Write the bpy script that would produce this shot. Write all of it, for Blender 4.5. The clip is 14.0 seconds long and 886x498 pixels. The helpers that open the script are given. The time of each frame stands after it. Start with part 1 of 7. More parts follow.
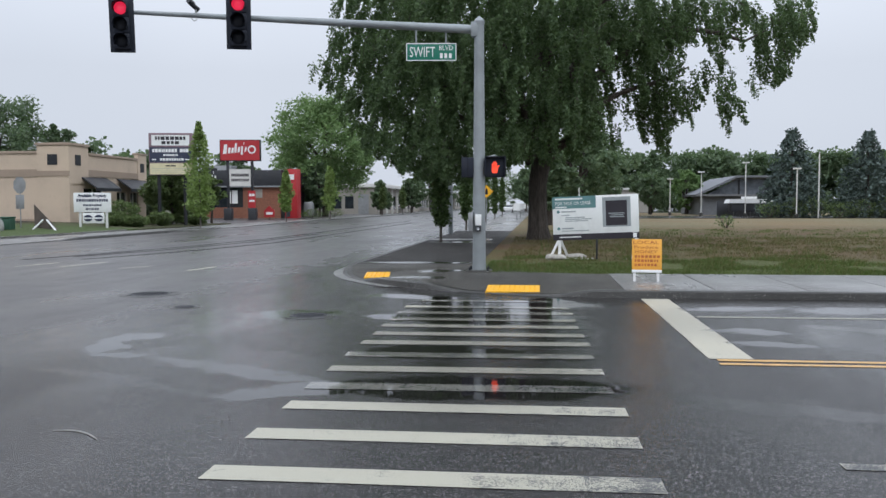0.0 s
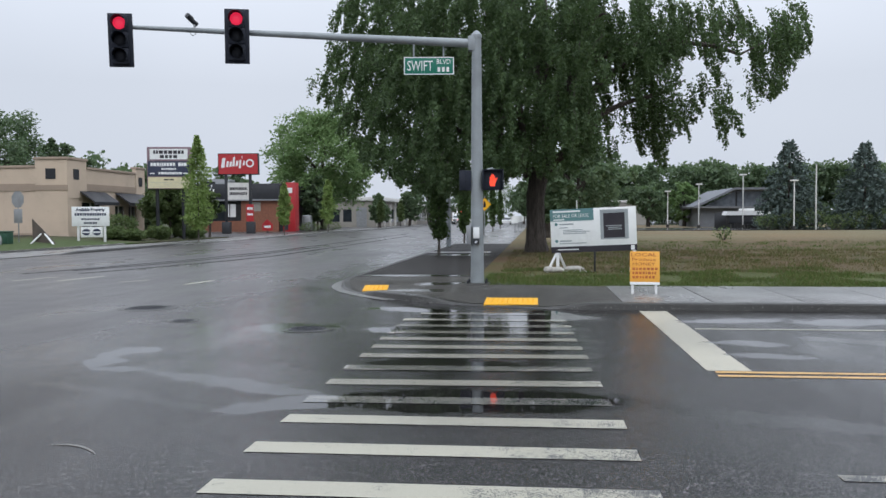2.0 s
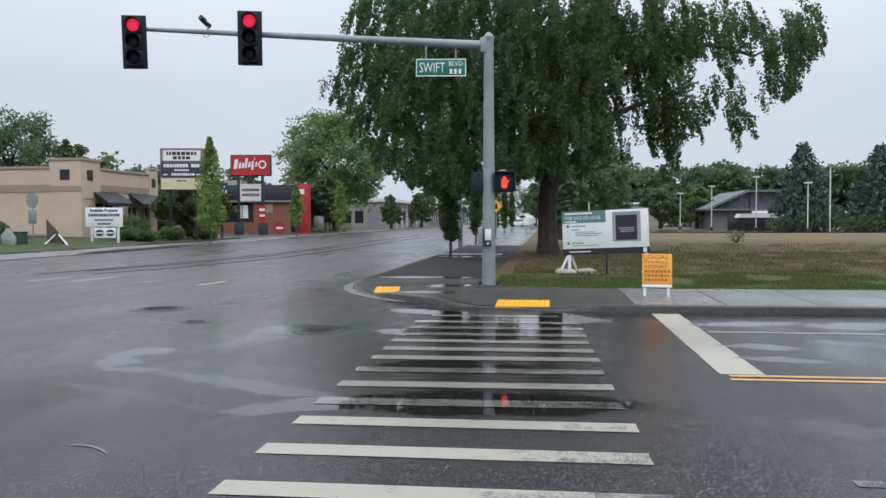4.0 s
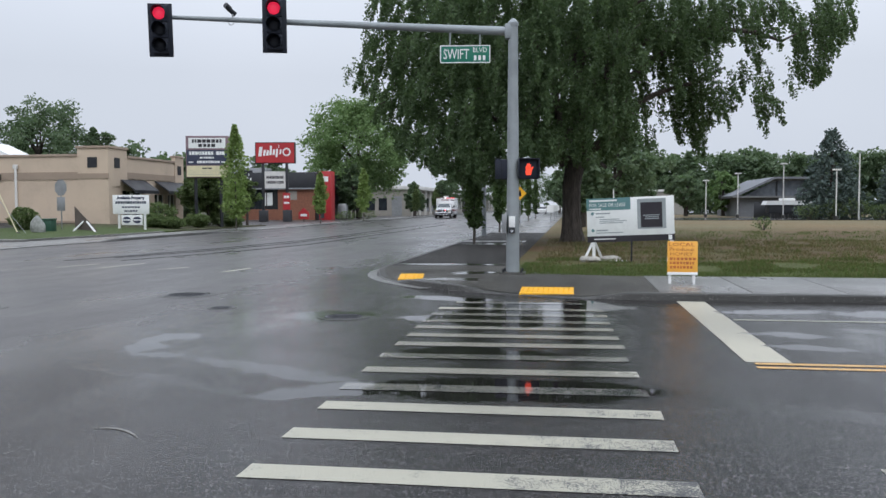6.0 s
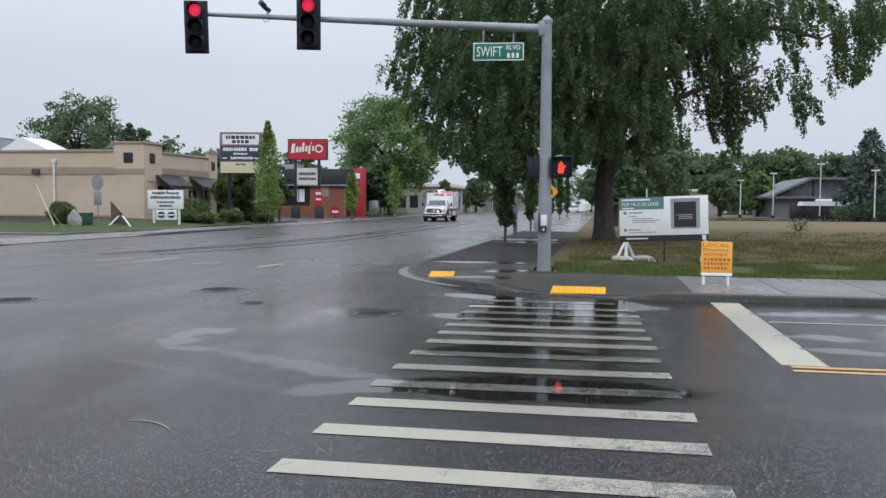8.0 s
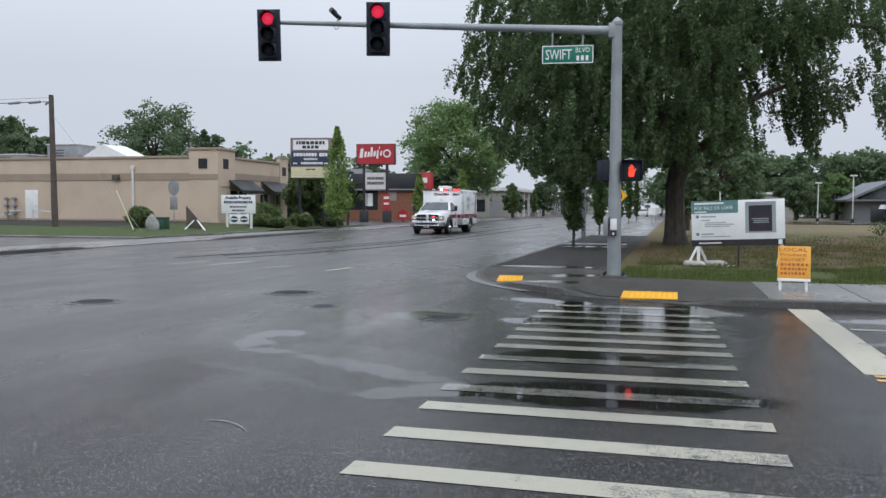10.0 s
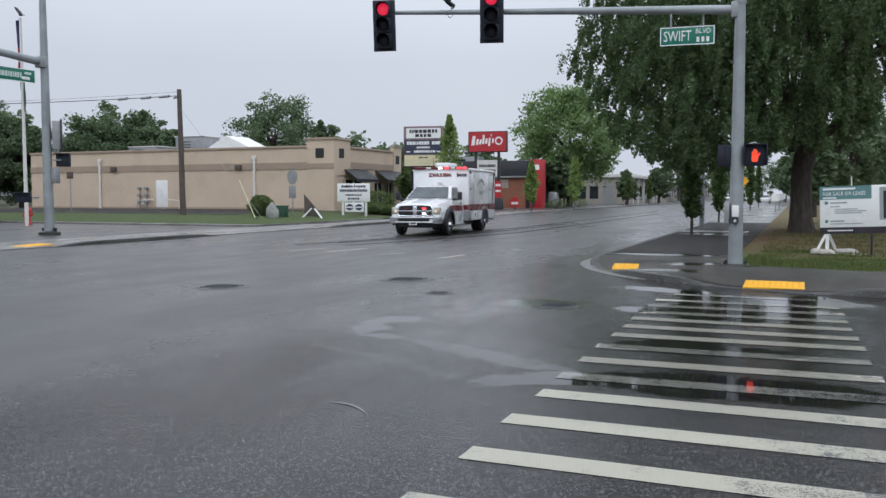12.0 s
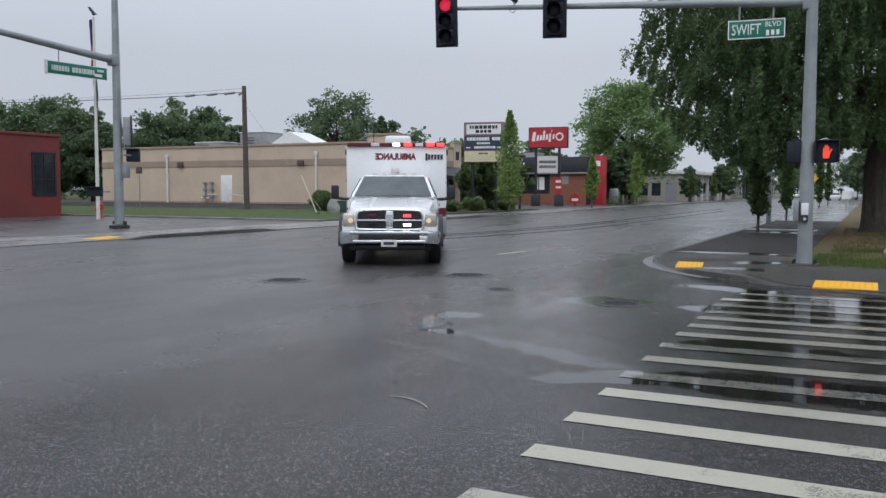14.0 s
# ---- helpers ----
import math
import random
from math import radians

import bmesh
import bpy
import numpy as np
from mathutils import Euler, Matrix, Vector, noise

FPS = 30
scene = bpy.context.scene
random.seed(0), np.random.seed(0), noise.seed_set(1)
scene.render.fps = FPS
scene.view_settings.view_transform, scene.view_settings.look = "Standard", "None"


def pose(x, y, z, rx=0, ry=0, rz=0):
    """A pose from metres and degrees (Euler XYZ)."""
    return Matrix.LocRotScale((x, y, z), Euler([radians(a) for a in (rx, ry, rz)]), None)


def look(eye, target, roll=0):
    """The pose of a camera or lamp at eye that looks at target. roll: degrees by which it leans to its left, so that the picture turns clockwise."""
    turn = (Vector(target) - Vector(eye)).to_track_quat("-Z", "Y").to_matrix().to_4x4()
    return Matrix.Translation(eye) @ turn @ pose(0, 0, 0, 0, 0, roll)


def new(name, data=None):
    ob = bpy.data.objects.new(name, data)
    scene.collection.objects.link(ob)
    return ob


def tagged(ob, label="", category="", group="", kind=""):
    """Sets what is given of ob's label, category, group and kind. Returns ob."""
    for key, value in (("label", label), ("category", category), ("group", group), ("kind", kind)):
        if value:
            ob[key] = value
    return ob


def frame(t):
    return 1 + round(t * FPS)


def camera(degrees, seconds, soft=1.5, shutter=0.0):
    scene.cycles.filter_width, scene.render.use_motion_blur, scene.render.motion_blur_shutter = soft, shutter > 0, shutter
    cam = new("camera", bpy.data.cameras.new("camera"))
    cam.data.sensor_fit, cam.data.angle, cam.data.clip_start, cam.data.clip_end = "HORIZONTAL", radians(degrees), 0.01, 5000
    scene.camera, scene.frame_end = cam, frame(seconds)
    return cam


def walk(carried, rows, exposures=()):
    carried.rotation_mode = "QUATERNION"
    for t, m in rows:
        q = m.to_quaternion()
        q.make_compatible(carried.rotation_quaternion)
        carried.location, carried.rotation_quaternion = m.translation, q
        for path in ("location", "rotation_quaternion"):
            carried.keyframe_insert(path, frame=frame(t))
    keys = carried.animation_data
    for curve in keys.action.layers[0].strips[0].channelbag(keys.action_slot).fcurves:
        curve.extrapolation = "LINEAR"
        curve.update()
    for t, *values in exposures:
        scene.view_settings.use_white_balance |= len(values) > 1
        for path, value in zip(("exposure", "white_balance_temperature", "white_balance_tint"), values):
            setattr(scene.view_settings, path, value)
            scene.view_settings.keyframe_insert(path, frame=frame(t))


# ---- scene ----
# ---------------------------------------------------------------- camera
cam = camera(55.29, 14.0)
PATH = [
    (0, 0.000, 0.000, 1.550, 0.00, -3.02, 0.13),
    (0.5, 0.010, 0.001, 1.550, -0.42, -2.73, 0.31),
    (1, 0.011, -0.009, 1.549, -0.59, -2.44, 0.30),
    (1.5, 0.005, -0.009, 1.552, -0.49, -2.28, 0.23),
    (2, 0.001, -0.020, 1.552, -0.13, -2.15, 0.31),
    (2.5, 0.000, -0.016, 1.553, 0.24, -1.92, 0.29),
    (3, 0.002, -0.011, 1.557, 0.32, -1.90, 0.32),
    (5.5, -0.008, -0.019, 1.552, 1.83, -2.68, 0.09),
    (6, -0.011, -0.022, 1.551, 2.24, -2.89, 0.16),
    (6.5, -0.015, -0.017, 1.548, 2.44, -2.91, -0.12),
    (7, -0.017, -0.006, 1.548, 2.82, -3.00, -0.28),
    (9.5, -0.045, 0.002, 1.552, 7.68, -2.92, -0.25),
    (10, -0.053, -0.001, 1.552, 8.85, -2.80, -0.24),
    (10.5, -0.056, -0.005, 1.554, 10.10, -2.98, -0.32),
    (11, -0.065, -0.014, 1.554, 11.83, -3.27, -0.39),
    (11.5, -0.078, -0.018, 1.552, 13.93, -3.47, -0.20),
    (12, -0.092, -0.017, 1.553, 16.37, -3.66, 0.08),
    (12.5, -0.111, -0.022, 1.558, 18.61, -3.81, 0.07),
    (13, -0.122, -0.024, 1.557, 19.72, -4.00, -0.13),
    (13.5, -0.126, -0.024, 1.553, 20.36, -4.00, -0.19),
    (14, -0.125, -0.022, 1.553, 20.37, -3.94, -0.19)]
walk(cam, [(t, pose(x, y, z, 90 + p, r, yaw)) for t, x, y, z, yaw, p, r in PATH],
     exposures=[(0.0, 0.08, 6320, 8.5), (7.0, 0.06, 6320, 8.5), (11.0, 0.0, 6320, 8.5), (12.0, 0.0, 6320, 8.5), (13.0, -0.03, 6320, 8.5), (13.6, -0.12, 6320, 8.5), (14.0, -0.17, 6320, 8.5)])

# ---------------------------------------------------------------- overcast light
world = bpy.data.worlds.new("overcast_sky")
scene.world = world
world.use_nodes = True
wn, wl = world.node_tree.nodes, world.node_tree.links
wn.clear()
sky = wn.new("ShaderNodeTexSky")
sky.sky_type, sky.sun_disc = "NISHITA", False
sky.sun_elevation, sky.sun_rotation = radians(52), radians(200)
sky.dust_density, sky.air_density = 4.0, 1.0
grey = wn.new("ShaderNodeHueSaturation")
grey.inputs["Saturation"].default_value = 0.25
wl.new(sky.outputs[0], grey.inputs["Color"])
sky_bg = wn.new("ShaderNodeBackground")
sky_bg.inputs["Strength"].default_value = 0.012
wl.new(grey.outputs[0], sky_bg.inputs["Color"])
# the cloud layer: soft, nearly even grey
co = wn.new("ShaderNodeTexCoord")
cl = wn.new("ShaderNodeTexNoise")
cl.inputs["Scale"].default_value, cl.inputs["Detail"].default_value = 1.6, 4.0
wl.new(co.outputs["Generated"], cl.inputs["Vector"])
ramp = wn.new("ShaderNodeValToRGB")
ramp.color_ramp.elements[0].position, ramp.color_ramp.elements[1].position = 0.3, 0.75
ramp.color_ramp.elements[0].color = (0.53, 0.565, 0.64, 1)
ramp.color_ramp.elements[1].color = (0.63, 0.66, 0.735, 1)
wl.new(cl.outputs["Fac"], ramp.inputs["Fac"])
cloud_bg = wn.new("ShaderNodeBackground")
# an overcast dome is brightest overhead
sep = wn.new("ShaderNodeSeparateXYZ")
wl.new(co.outputs["Generated"], sep.inputs[0])
dome = wn.new("ShaderNodeMapRange")
dome.inputs["From Min"].default_value, dome.inputs["From Max"].default_value = 0.15, 1.0
dome.inputs["To Min"].default_value, dome.inputs["To Max"].default_value = 1.03, 2.7
wl.new(sep.outputs[2], dome.inputs["Value"])
wl.new(dome.outputs[0], cloud_bg.inputs["Strength"])
wl.new(ramp.outputs[0], cloud_bg.inputs["Color"])
both = wn.new("ShaderNodeAddShader")
wl.new(sky_bg.outputs[0], both.inputs[0])
wl.new(cloud_bg.outputs[0], both.inputs[1])
wo = wn.new("ShaderNodeOutputWorld")
wl.new(both.outputs[0], wo.inputs["Surface"])

sun_data = bpy.data.lights.new("sun", "SUN")
sun_data.energy, sun_data.angle, sun_data.color = 0.6, radians(40), (1.0, 0.97, 0.93)
sun = new("sun", sun_data)
sun.matrix_world = look((20, -30, 60), (0, 20, 0))

# ---------------------------------------------------------------- plan: u across the main road, v along it
GRID = 6.5
CA, SA = math.cos(radians(GRID)), math.sin(radians(GRID))


def xy(u, v):
    return u * CA + v * SA, -u * SA + v * CA


def at(u, v, z=0.0, turn=0.0):
    x, y = xy(u, v)
    return pose(x, y, z, 0, 0, turn - GRID)


# ---------------------------------------------------------------- materials
MATS = {}


def N(nt, kind, **values):
    node = nt.nodes.new(kind)
    for key, value in values.items():
        node.inputs[key.replace("_", " ")].default_value = value
    return node


def mixrgb(nt, fac, a, b, blend="MIX"):
    m = nt.nodes.new("ShaderNodeMix")
    m.data_type, m.blend_type = "RGBA", blend
    for sock, value in ((m.inputs[0], fac), (m.inputs[6], a), (m.inputs[7], b)):
        if isinstance(value, bpy.types.NodeSocket):
            nt.links.new(value, sock)
        elif isinstance(value, (int, float)):
            sock.default_value = value
        else:
            sock.default_value = (*value, 1)
    return m.outputs[2]


def calc(nt, op, a, b=0.0, clamp=False):
    m = nt.nodes.new("ShaderNodeMath")
    m.operation, m.use_clamp = op, clamp
    for sock, value in ((m.inputs[0], a), (m.inputs[1], b)):
        if isinstance(value, bpy.types.NodeSocket):
            nt.links.new(value, sock)
        else:
            sock.default_value = value
    return m.outputs[0]


def noise_fac(nt, vec, scale, detail=4.0, rough=0.55, lo=0.35, hi=0.65):
    n = N(nt, "ShaderNodeTexNoise", Scale=scale, Detail=detail, Roughness=rough)
    nt.links.new(vec, n.inputs["Vector"])
    r = N(nt, "ShaderNodeMapRange", From_Min=lo, From_Max=hi)
    nt.links.new(n.outputs["Fac"], r.inputs["Value"])
    return r.outputs[0]


def start(name):
    m = bpy.data.materials.new(name)
    m.use_nodes = True
    nt = m.node_tree
    return m, nt, nt.nodes["Principled BSDF"]


def bump(nt, bsdf, height, strength, distance):
    b = N(nt, "ShaderNodeBump", Strength=strength, Distance=distance)
    nt.links.new(height, b.inputs["Height"])
    nt.links.new(b.outputs[0], bsdf.inputs["Normal"])
    return b


def plain(name, col, rough=0.5, metal=0.0, var=0.12, scale=3.0, fine=60.0, bump_d=0.002, dirt=(0.10, 0.09, 0.08),
          dirt_amount=0.15, random_tint=0.0, coat=0.0, spec=0.5):
    """A surface with broad stains, fine grain and slight relief."""
    if name in MATS:
        return MATS[name]
    m, nt, b = start(name)
    vec = nt.nodes.new("ShaderNodeTexCoord").outputs["Object"]
    broad = noise_fac(nt, vec, scale)
    grain = noise_fac(nt, vec, fine, 2.0)
    c = mixrgb(nt, broad, [k * (1 - var) for k in col], [min(1, k * (1 + var)) for k in col])
    stain = calc(nt, "MULTIPLY", noise_fac(nt, vec, scale * 0.7 + 0.3, 6.0, 0.7, 0.5, 0.75), dirt_amount)
    c = mixrgb(nt, stain, c, dirt)
    c = mixrgb(nt, calc(nt, "MULTIPLY", grain, var * 0.6), c, [k * 0.6 for k in col])
    if random_tint:
        info = nt.nodes.new("ShaderNodeObjectInfo")
        c = mixrgb(nt, calc(nt, "MULTIPLY", info.outputs["Random"], random_tint), c, [k * 0.55 for k in col])
    nt.links.new(c, b.inputs["Base Color"])
    r = N(nt, "ShaderNodeMapRange", To_Min=max(0.02, rough - 0.08), To_Max=min(1, rough + 0.1))
    nt.links.new(broad, r.inputs["Value"])
    nt.links.new(r.outputs[0], b.inputs["Roughness"])
    b.inputs["Metallic"].default_value = metal
    b.inputs["Coat Weight"].default_value = coat
    b.inputs["Specular IOR Level"].default_value = spec
    if bump_d:
        bump(nt, b, grain, 0.35, bump_d)
    MATS[name] = m
    return m


def glow(name, col, strength):
    if name in MATS:
        return MATS[name]
    m, nt, b = start(name)
    b.inputs["Base Color"].default_value = (*[k * 0.6 for k in col], 1)
    b.inputs["Roughness"].default_value = 0.25
    b.inputs["Emission Color"].default_value = (*col, 1)
    b.inputs["Emission Strength"].default_value = strength
    MATS[name] = m
    return m


def glass(name, col, rough=0.05):
    """Dark glazing seen from outside."""
    if name in MATS:
        return MATS[name]
    m, nt, b = start(name)
    vec = nt.nodes.new("ShaderNodeTexCoord").outputs["Object"]
    c = mixrgb(nt, noise_fac(nt, vec, 1.5), col, [k * 1.6 for k in col])
    nt.links.new(c, b.inputs["Base Color"])
    b.inputs["Roughness"].default_value = rough
    b.inputs["IOR"].default_value = 1.5
    MATS[name] = m
    return m


# standing water on the paving: u, v, half-length, half-width, turn, depth
POOLS = [(-0.65, 9.9, 1.5, 3.6, 0, 0.62), (-3.1, 9.8, 1.9, 2.6, -15, 0.38), (3.6, 11.4, 2.4, 1.9, 0, 0.3), (-2.9, 8.1, 1.6, 0.6, -24, 0.6),
         (-0.60, 7.05, 1.45, 0.52, 3, 1.0), (-1.95, 6.85, 0.75, 0.30, 24, 1.0), (-1.0, 8.75, 1.0, 0.42, 0, 0.95),
         (-4.72, 9.36, 0.42, 0.24, 48, 1.0), (-4.28, 8.28, 0.42, 0.18, -5, 1.0), (-4.78, 8.75, 0.5, 0.2, -62, 0.95),
         (-2.8, 7.6, 1.3, 0.2, -27, 0.85), (-3.7, 7.1, 1.2, 0.14, -25, 0.5),
         (-3.44, 11.6, 0.75, 0.5, 21, 0.9), (-2.09, 14.0, 0.95, 0.36, -17, 1.0), (-2.07, 11.49, 0.36, 0.3, 11, 1.0),
         (-0.79, 11.75, 1.3, 1.15, 5, 0.96), (-0.5, 13.1, 1.5, 0.55, 0, 0.96), (0.51, 13.75, 0.7, 0.28, -5, 1.0),
         (2.6, 10.5, 0.5, 0.22, -22, 0.9), (2.55, 9.63, 0.45, 0.2, -12, 1.0), (3.04, 12.85, 0.9, 0.3, 12, 0.95), (4.5, 12.77, 0.9, 0.45, 12, 1.0),
         (3.9, 10.8, 0.7, 0.26, -25, 0.8), (1.85, 6.57, 0.95, 0.22, -22, 0.6),
         (-2.4, 16.4, 0.7, 0.3, 0, 0.9), (-2.2, 18.3, 0.55, 0.4, 0, 0.95), (-3.0, 20.6, 1.5, 0.35, 0, 0.95), (-2.9, 32.0, 1.2, 0.6, 0, 0.95)]


def wet(nt):
    """How much water lies on the paving: pools with ragged rims, and a film that comes and goes along the road."""
    geo = nt.nodes.new("ShaderNodeNewGeometry")
    turn = nt.nodes.new("ShaderNodeVectorRotate")
    turn.rotation_type = "Z_AXIS"
    turn.inputs["Angle"].default_value = radians(GRID)
    nt.links.new(geo.outputs["Position"], turn.inputs["Vector"])
    plan = turn.outputs[0]
    rag = N(nt, "ShaderNodeTexNoise", Scale=2.1, Detail=7.0, Roughness=0.7)
    nt.links.new(plan, rag.inputs["Vector"])
    off = nt.nodes.new("ShaderNodeVectorMath")
    off.operation = "MULTIPLY_ADD"
    nt.links.new(rag.outputs["Color"], off.inputs[0])
    off.inputs[1].default_value = (1.1, 0.7, 0)
    off.inputs[2].default_value = (-0.55, -0.35, 0)
    add = nt.nodes.new("ShaderNodeVectorMath")
    nt.links.new(plan, add.inputs[0])
    nt.links.new(off.outputs[0], add.inputs[1])
    total = None
    for u, v, a, b, deg, depth in POOLS:
        mp = nt.nodes.new("ShaderNodeMapping")
        mp.vector_type = "TEXTURE"
        mp.inputs["Location"].default_value = (u, v, 0)
        mp.inputs["Rotation"].default_value = (0, 0, radians(deg))
        mp.inputs["Scale"].default_value = (a, b, 1e6)
        nt.links.new(add.outputs[0], mp.inputs["Vector"])
        ln = nt.nodes.new("ShaderNodeVectorMath")
        ln.operation = "LENGTH"
        nt.links.new(mp.outputs[0], ln.inputs[0])
        r = N(nt, "ShaderNodeMapRange", From_Min=1.2, From_Max=0.85, To_Max=depth)
        nt.links.new(ln.outputs["Value"], r.inputs["Value"])
        total = r.outputs[0] if total is None else calc(nt, "MAXIMUM", total, r.outputs[0])
    long = nt.nodes.new("ShaderNodeMapping")
    long.inputs["Scale"].default_value = (0.55, 0.16, 1)
    nt.links.new(plan, long.inputs["Vector"])
    film = noise_fac(nt, long.outputs[0], 1.0, 6.0, 0.62, 0.38, 0.68)
    # the coarse stone by the crossing drains well
    sep = nt.nodes.new("ShaderNodeSeparateXYZ")
    nt.links.new(plan, sep.inputs[0])
    drained = N(nt, "ShaderNodeMapRange", From_Min=4.5, From_Max=11.0, To_Min=0.45, To_Max=1.0)
    nt.links.new(sep.outputs[1], drained.inputs["Value"])
    film = calc(nt, "MULTIPLY", film, drained.outputs[0])
    return total, film, plan


LANE_EDGE = 5.6


def paving(name, dark, light, fine, rough, film_gain, crack=0.0, stain=0.0, stones=0.0, relief=0.010, ior=1.4):
    """Wet paving: stone grain, patches, and the water on it."""
    m, nt, b = start(name)
    pool, film, plan = wet(nt)
    grain = noise_fac(nt, plan, fine, 3.0, 0.7, 0.3, 0.7)
    chips = nt.nodes.new("ShaderNodeTexVoronoi")
    chips.inputs["Scale"].default_value = fine * 0.7
    nt.links.new(plan, chips.inputs["Vector"])
    broad = noise_fac(nt, plan, 0.35, 5.0)
    c = mixrgb(nt, broad, dark, light)
    c = mixrgb(nt, calc(nt, "MULTIPLY", grain, 0.3), c, [k * 0.45 for k in dark])
    cell = nt.nodes.new("ShaderNodeSeparateColor")
    nt.links.new(chips.outputs["Color"], cell.inputs[0])
    c = mixrgb(nt, calc(nt, "MULTIPLY", calc(nt, "GREATER_THAN", cell.outputs[0], 0.84), 0.85 * stones), c, [k * 4.6 for k in light])
    c = mixrgb(nt, calc(nt, "MULTIPLY", calc(nt, "GREATER_THAN", cell.outputs[1], 0.66), 0.7 * stones), c, [k * 0.3 for k in dark])
    spark = calc(nt, "MULTIPLY", calc(nt, "GREATER_THAN", noise_fac(nt, plan, fine * 0.9, 1.0, 0.5, 0.45, 0.75), 0.8), 0.5)
    c = mixrgb(nt, spark, c, [k * 7.0 for k in light])
    if crack:
        cr = nt.nodes.new("ShaderNodeTexVoronoi")
        cr.feature = "DISTANCE_TO_EDGE"
        cr.inputs["Scale"].default_value = 0.22
        bend = N(nt, "ShaderNodeTexNoise", Scale=0.9, Detail=4.0)
        nt.links.new(plan, bend.inputs["Vector"])
        mixv = nt.nodes.new("ShaderNodeVectorMath")
        mixv.operation = "MULTIPLY_ADD"
        nt.links.new(bend.outputs["Color"], mixv.inputs[0])
        mixv.inputs[1].default_value = (1.5, 1.5, 0)
        nt.links.new(plan, mixv.inputs[2])
        nt.links.new(mixv.outputs[0], cr.inputs["Vector"])
        r = N(nt, "ShaderNodeMapRange", From_Min=0.0, From_Max=0.006, To_Min=crack, To_Max=0.0)
        nt.links.new(cr.outputs["Distance"], r.inputs["Value"])
        c = mixrgb(nt, r.outputs[0], c, [k * 0.3 for k in dark])
    if stain:
        s = noise_fac(nt, plan, 0.9, 6.0, 0.7, 0.5, 0.7)
        c = mixrgb(nt, calc(nt, "MULTIPLY", s, stain), c, [k * 0.5 for k in dark])
    # soaked stone is darker
    c = mixrgb(nt, calc(nt, "MULTIPLY", pool, 0.55), c, [k * 0.35 for k in dark])
    nt.links.new(c, b.inputs["Base Color"])
    if crack:
        # older, paler and duller surface on the lanes of the main road, with a ragged edge
        sep = nt.nodes.new("ShaderNodeSeparateXYZ")
        nt.links.new(plan, sep.inputs[0])
        line = calc(nt, "SUBTRACT", calc(nt, "MULTIPLY", noise_fac(nt, plan, 0.6, 6.0, 0.65, 0.3, 0.7), 1.6), sep.outputs[0])
        old = N(nt, "ShaderNodeMapRange", From_Min=LANE_EDGE, From_Max=LANE_EDGE + 1.8)
        nt.links.new(line, old.inputs["Value"])
        old = old.outputs[0]
        # paled beyond the stone's own tone: sky sheen put into the colour
        aged_sheen = mixrgb(nt, grain, [k * 5.6 for k in light], [k * 2.4 for k in light])
        aged_sheen = mixrgb(nt, calc(nt, "MULTIPLY", noise_fac(nt, plan, 1.1, 7.0, 0.7, 0.4, 0.7), 0.35), aged_sheen, dark)
        c = mixrgb(nt, calc(nt, "MULTIPLY", old, 0.7), c, aged_sheen)
        film = calc(nt, "MULTIPLY", film, calc(nt, "SUBTRACT", 1.0, calc(nt, "MULTIPLY", old, 0.45)))
        nt.links.new(c, b.inputs["Base Color"])
    wet_all = calc(nt, "MAXIMUM", pool, calc(nt, "MULTIPLY", film, film_gain))
    r = N(nt, "ShaderNodeMapRange", To_Min=rough, To_Max=0.03)
    if crack:
        nt.links.new(calc(nt, "ADD", calc(nt, "MULTIPLY", old, 0.16), rough), r.inputs["To Min"])
    nt.links.new(wet_all, r.inputs["Value"])
    nt.links.new(r.outputs[0], b.inputs["Roughness"])
    b.inputs["IOR"].default_value = ior
    height = calc(nt, "ADD", grain, chips.outputs["Distance"])
    dry = calc(nt, "SUBTRACT", 1.0, wet_all, True)
    height = calc(nt, "MULTIPLY", height, dry)
    bump(nt, b, height, 0.7, relief)
    nt.links.new(calc(nt, "MULTIPLY", film, 0.42 * film_gain), b.inputs["Coat Weight"])
    b.inputs["Coat Roughness"].default_value, b.inputs["Coat IOR"].default_value = 0.16, 1.4
    MATS[name] = m
    return m


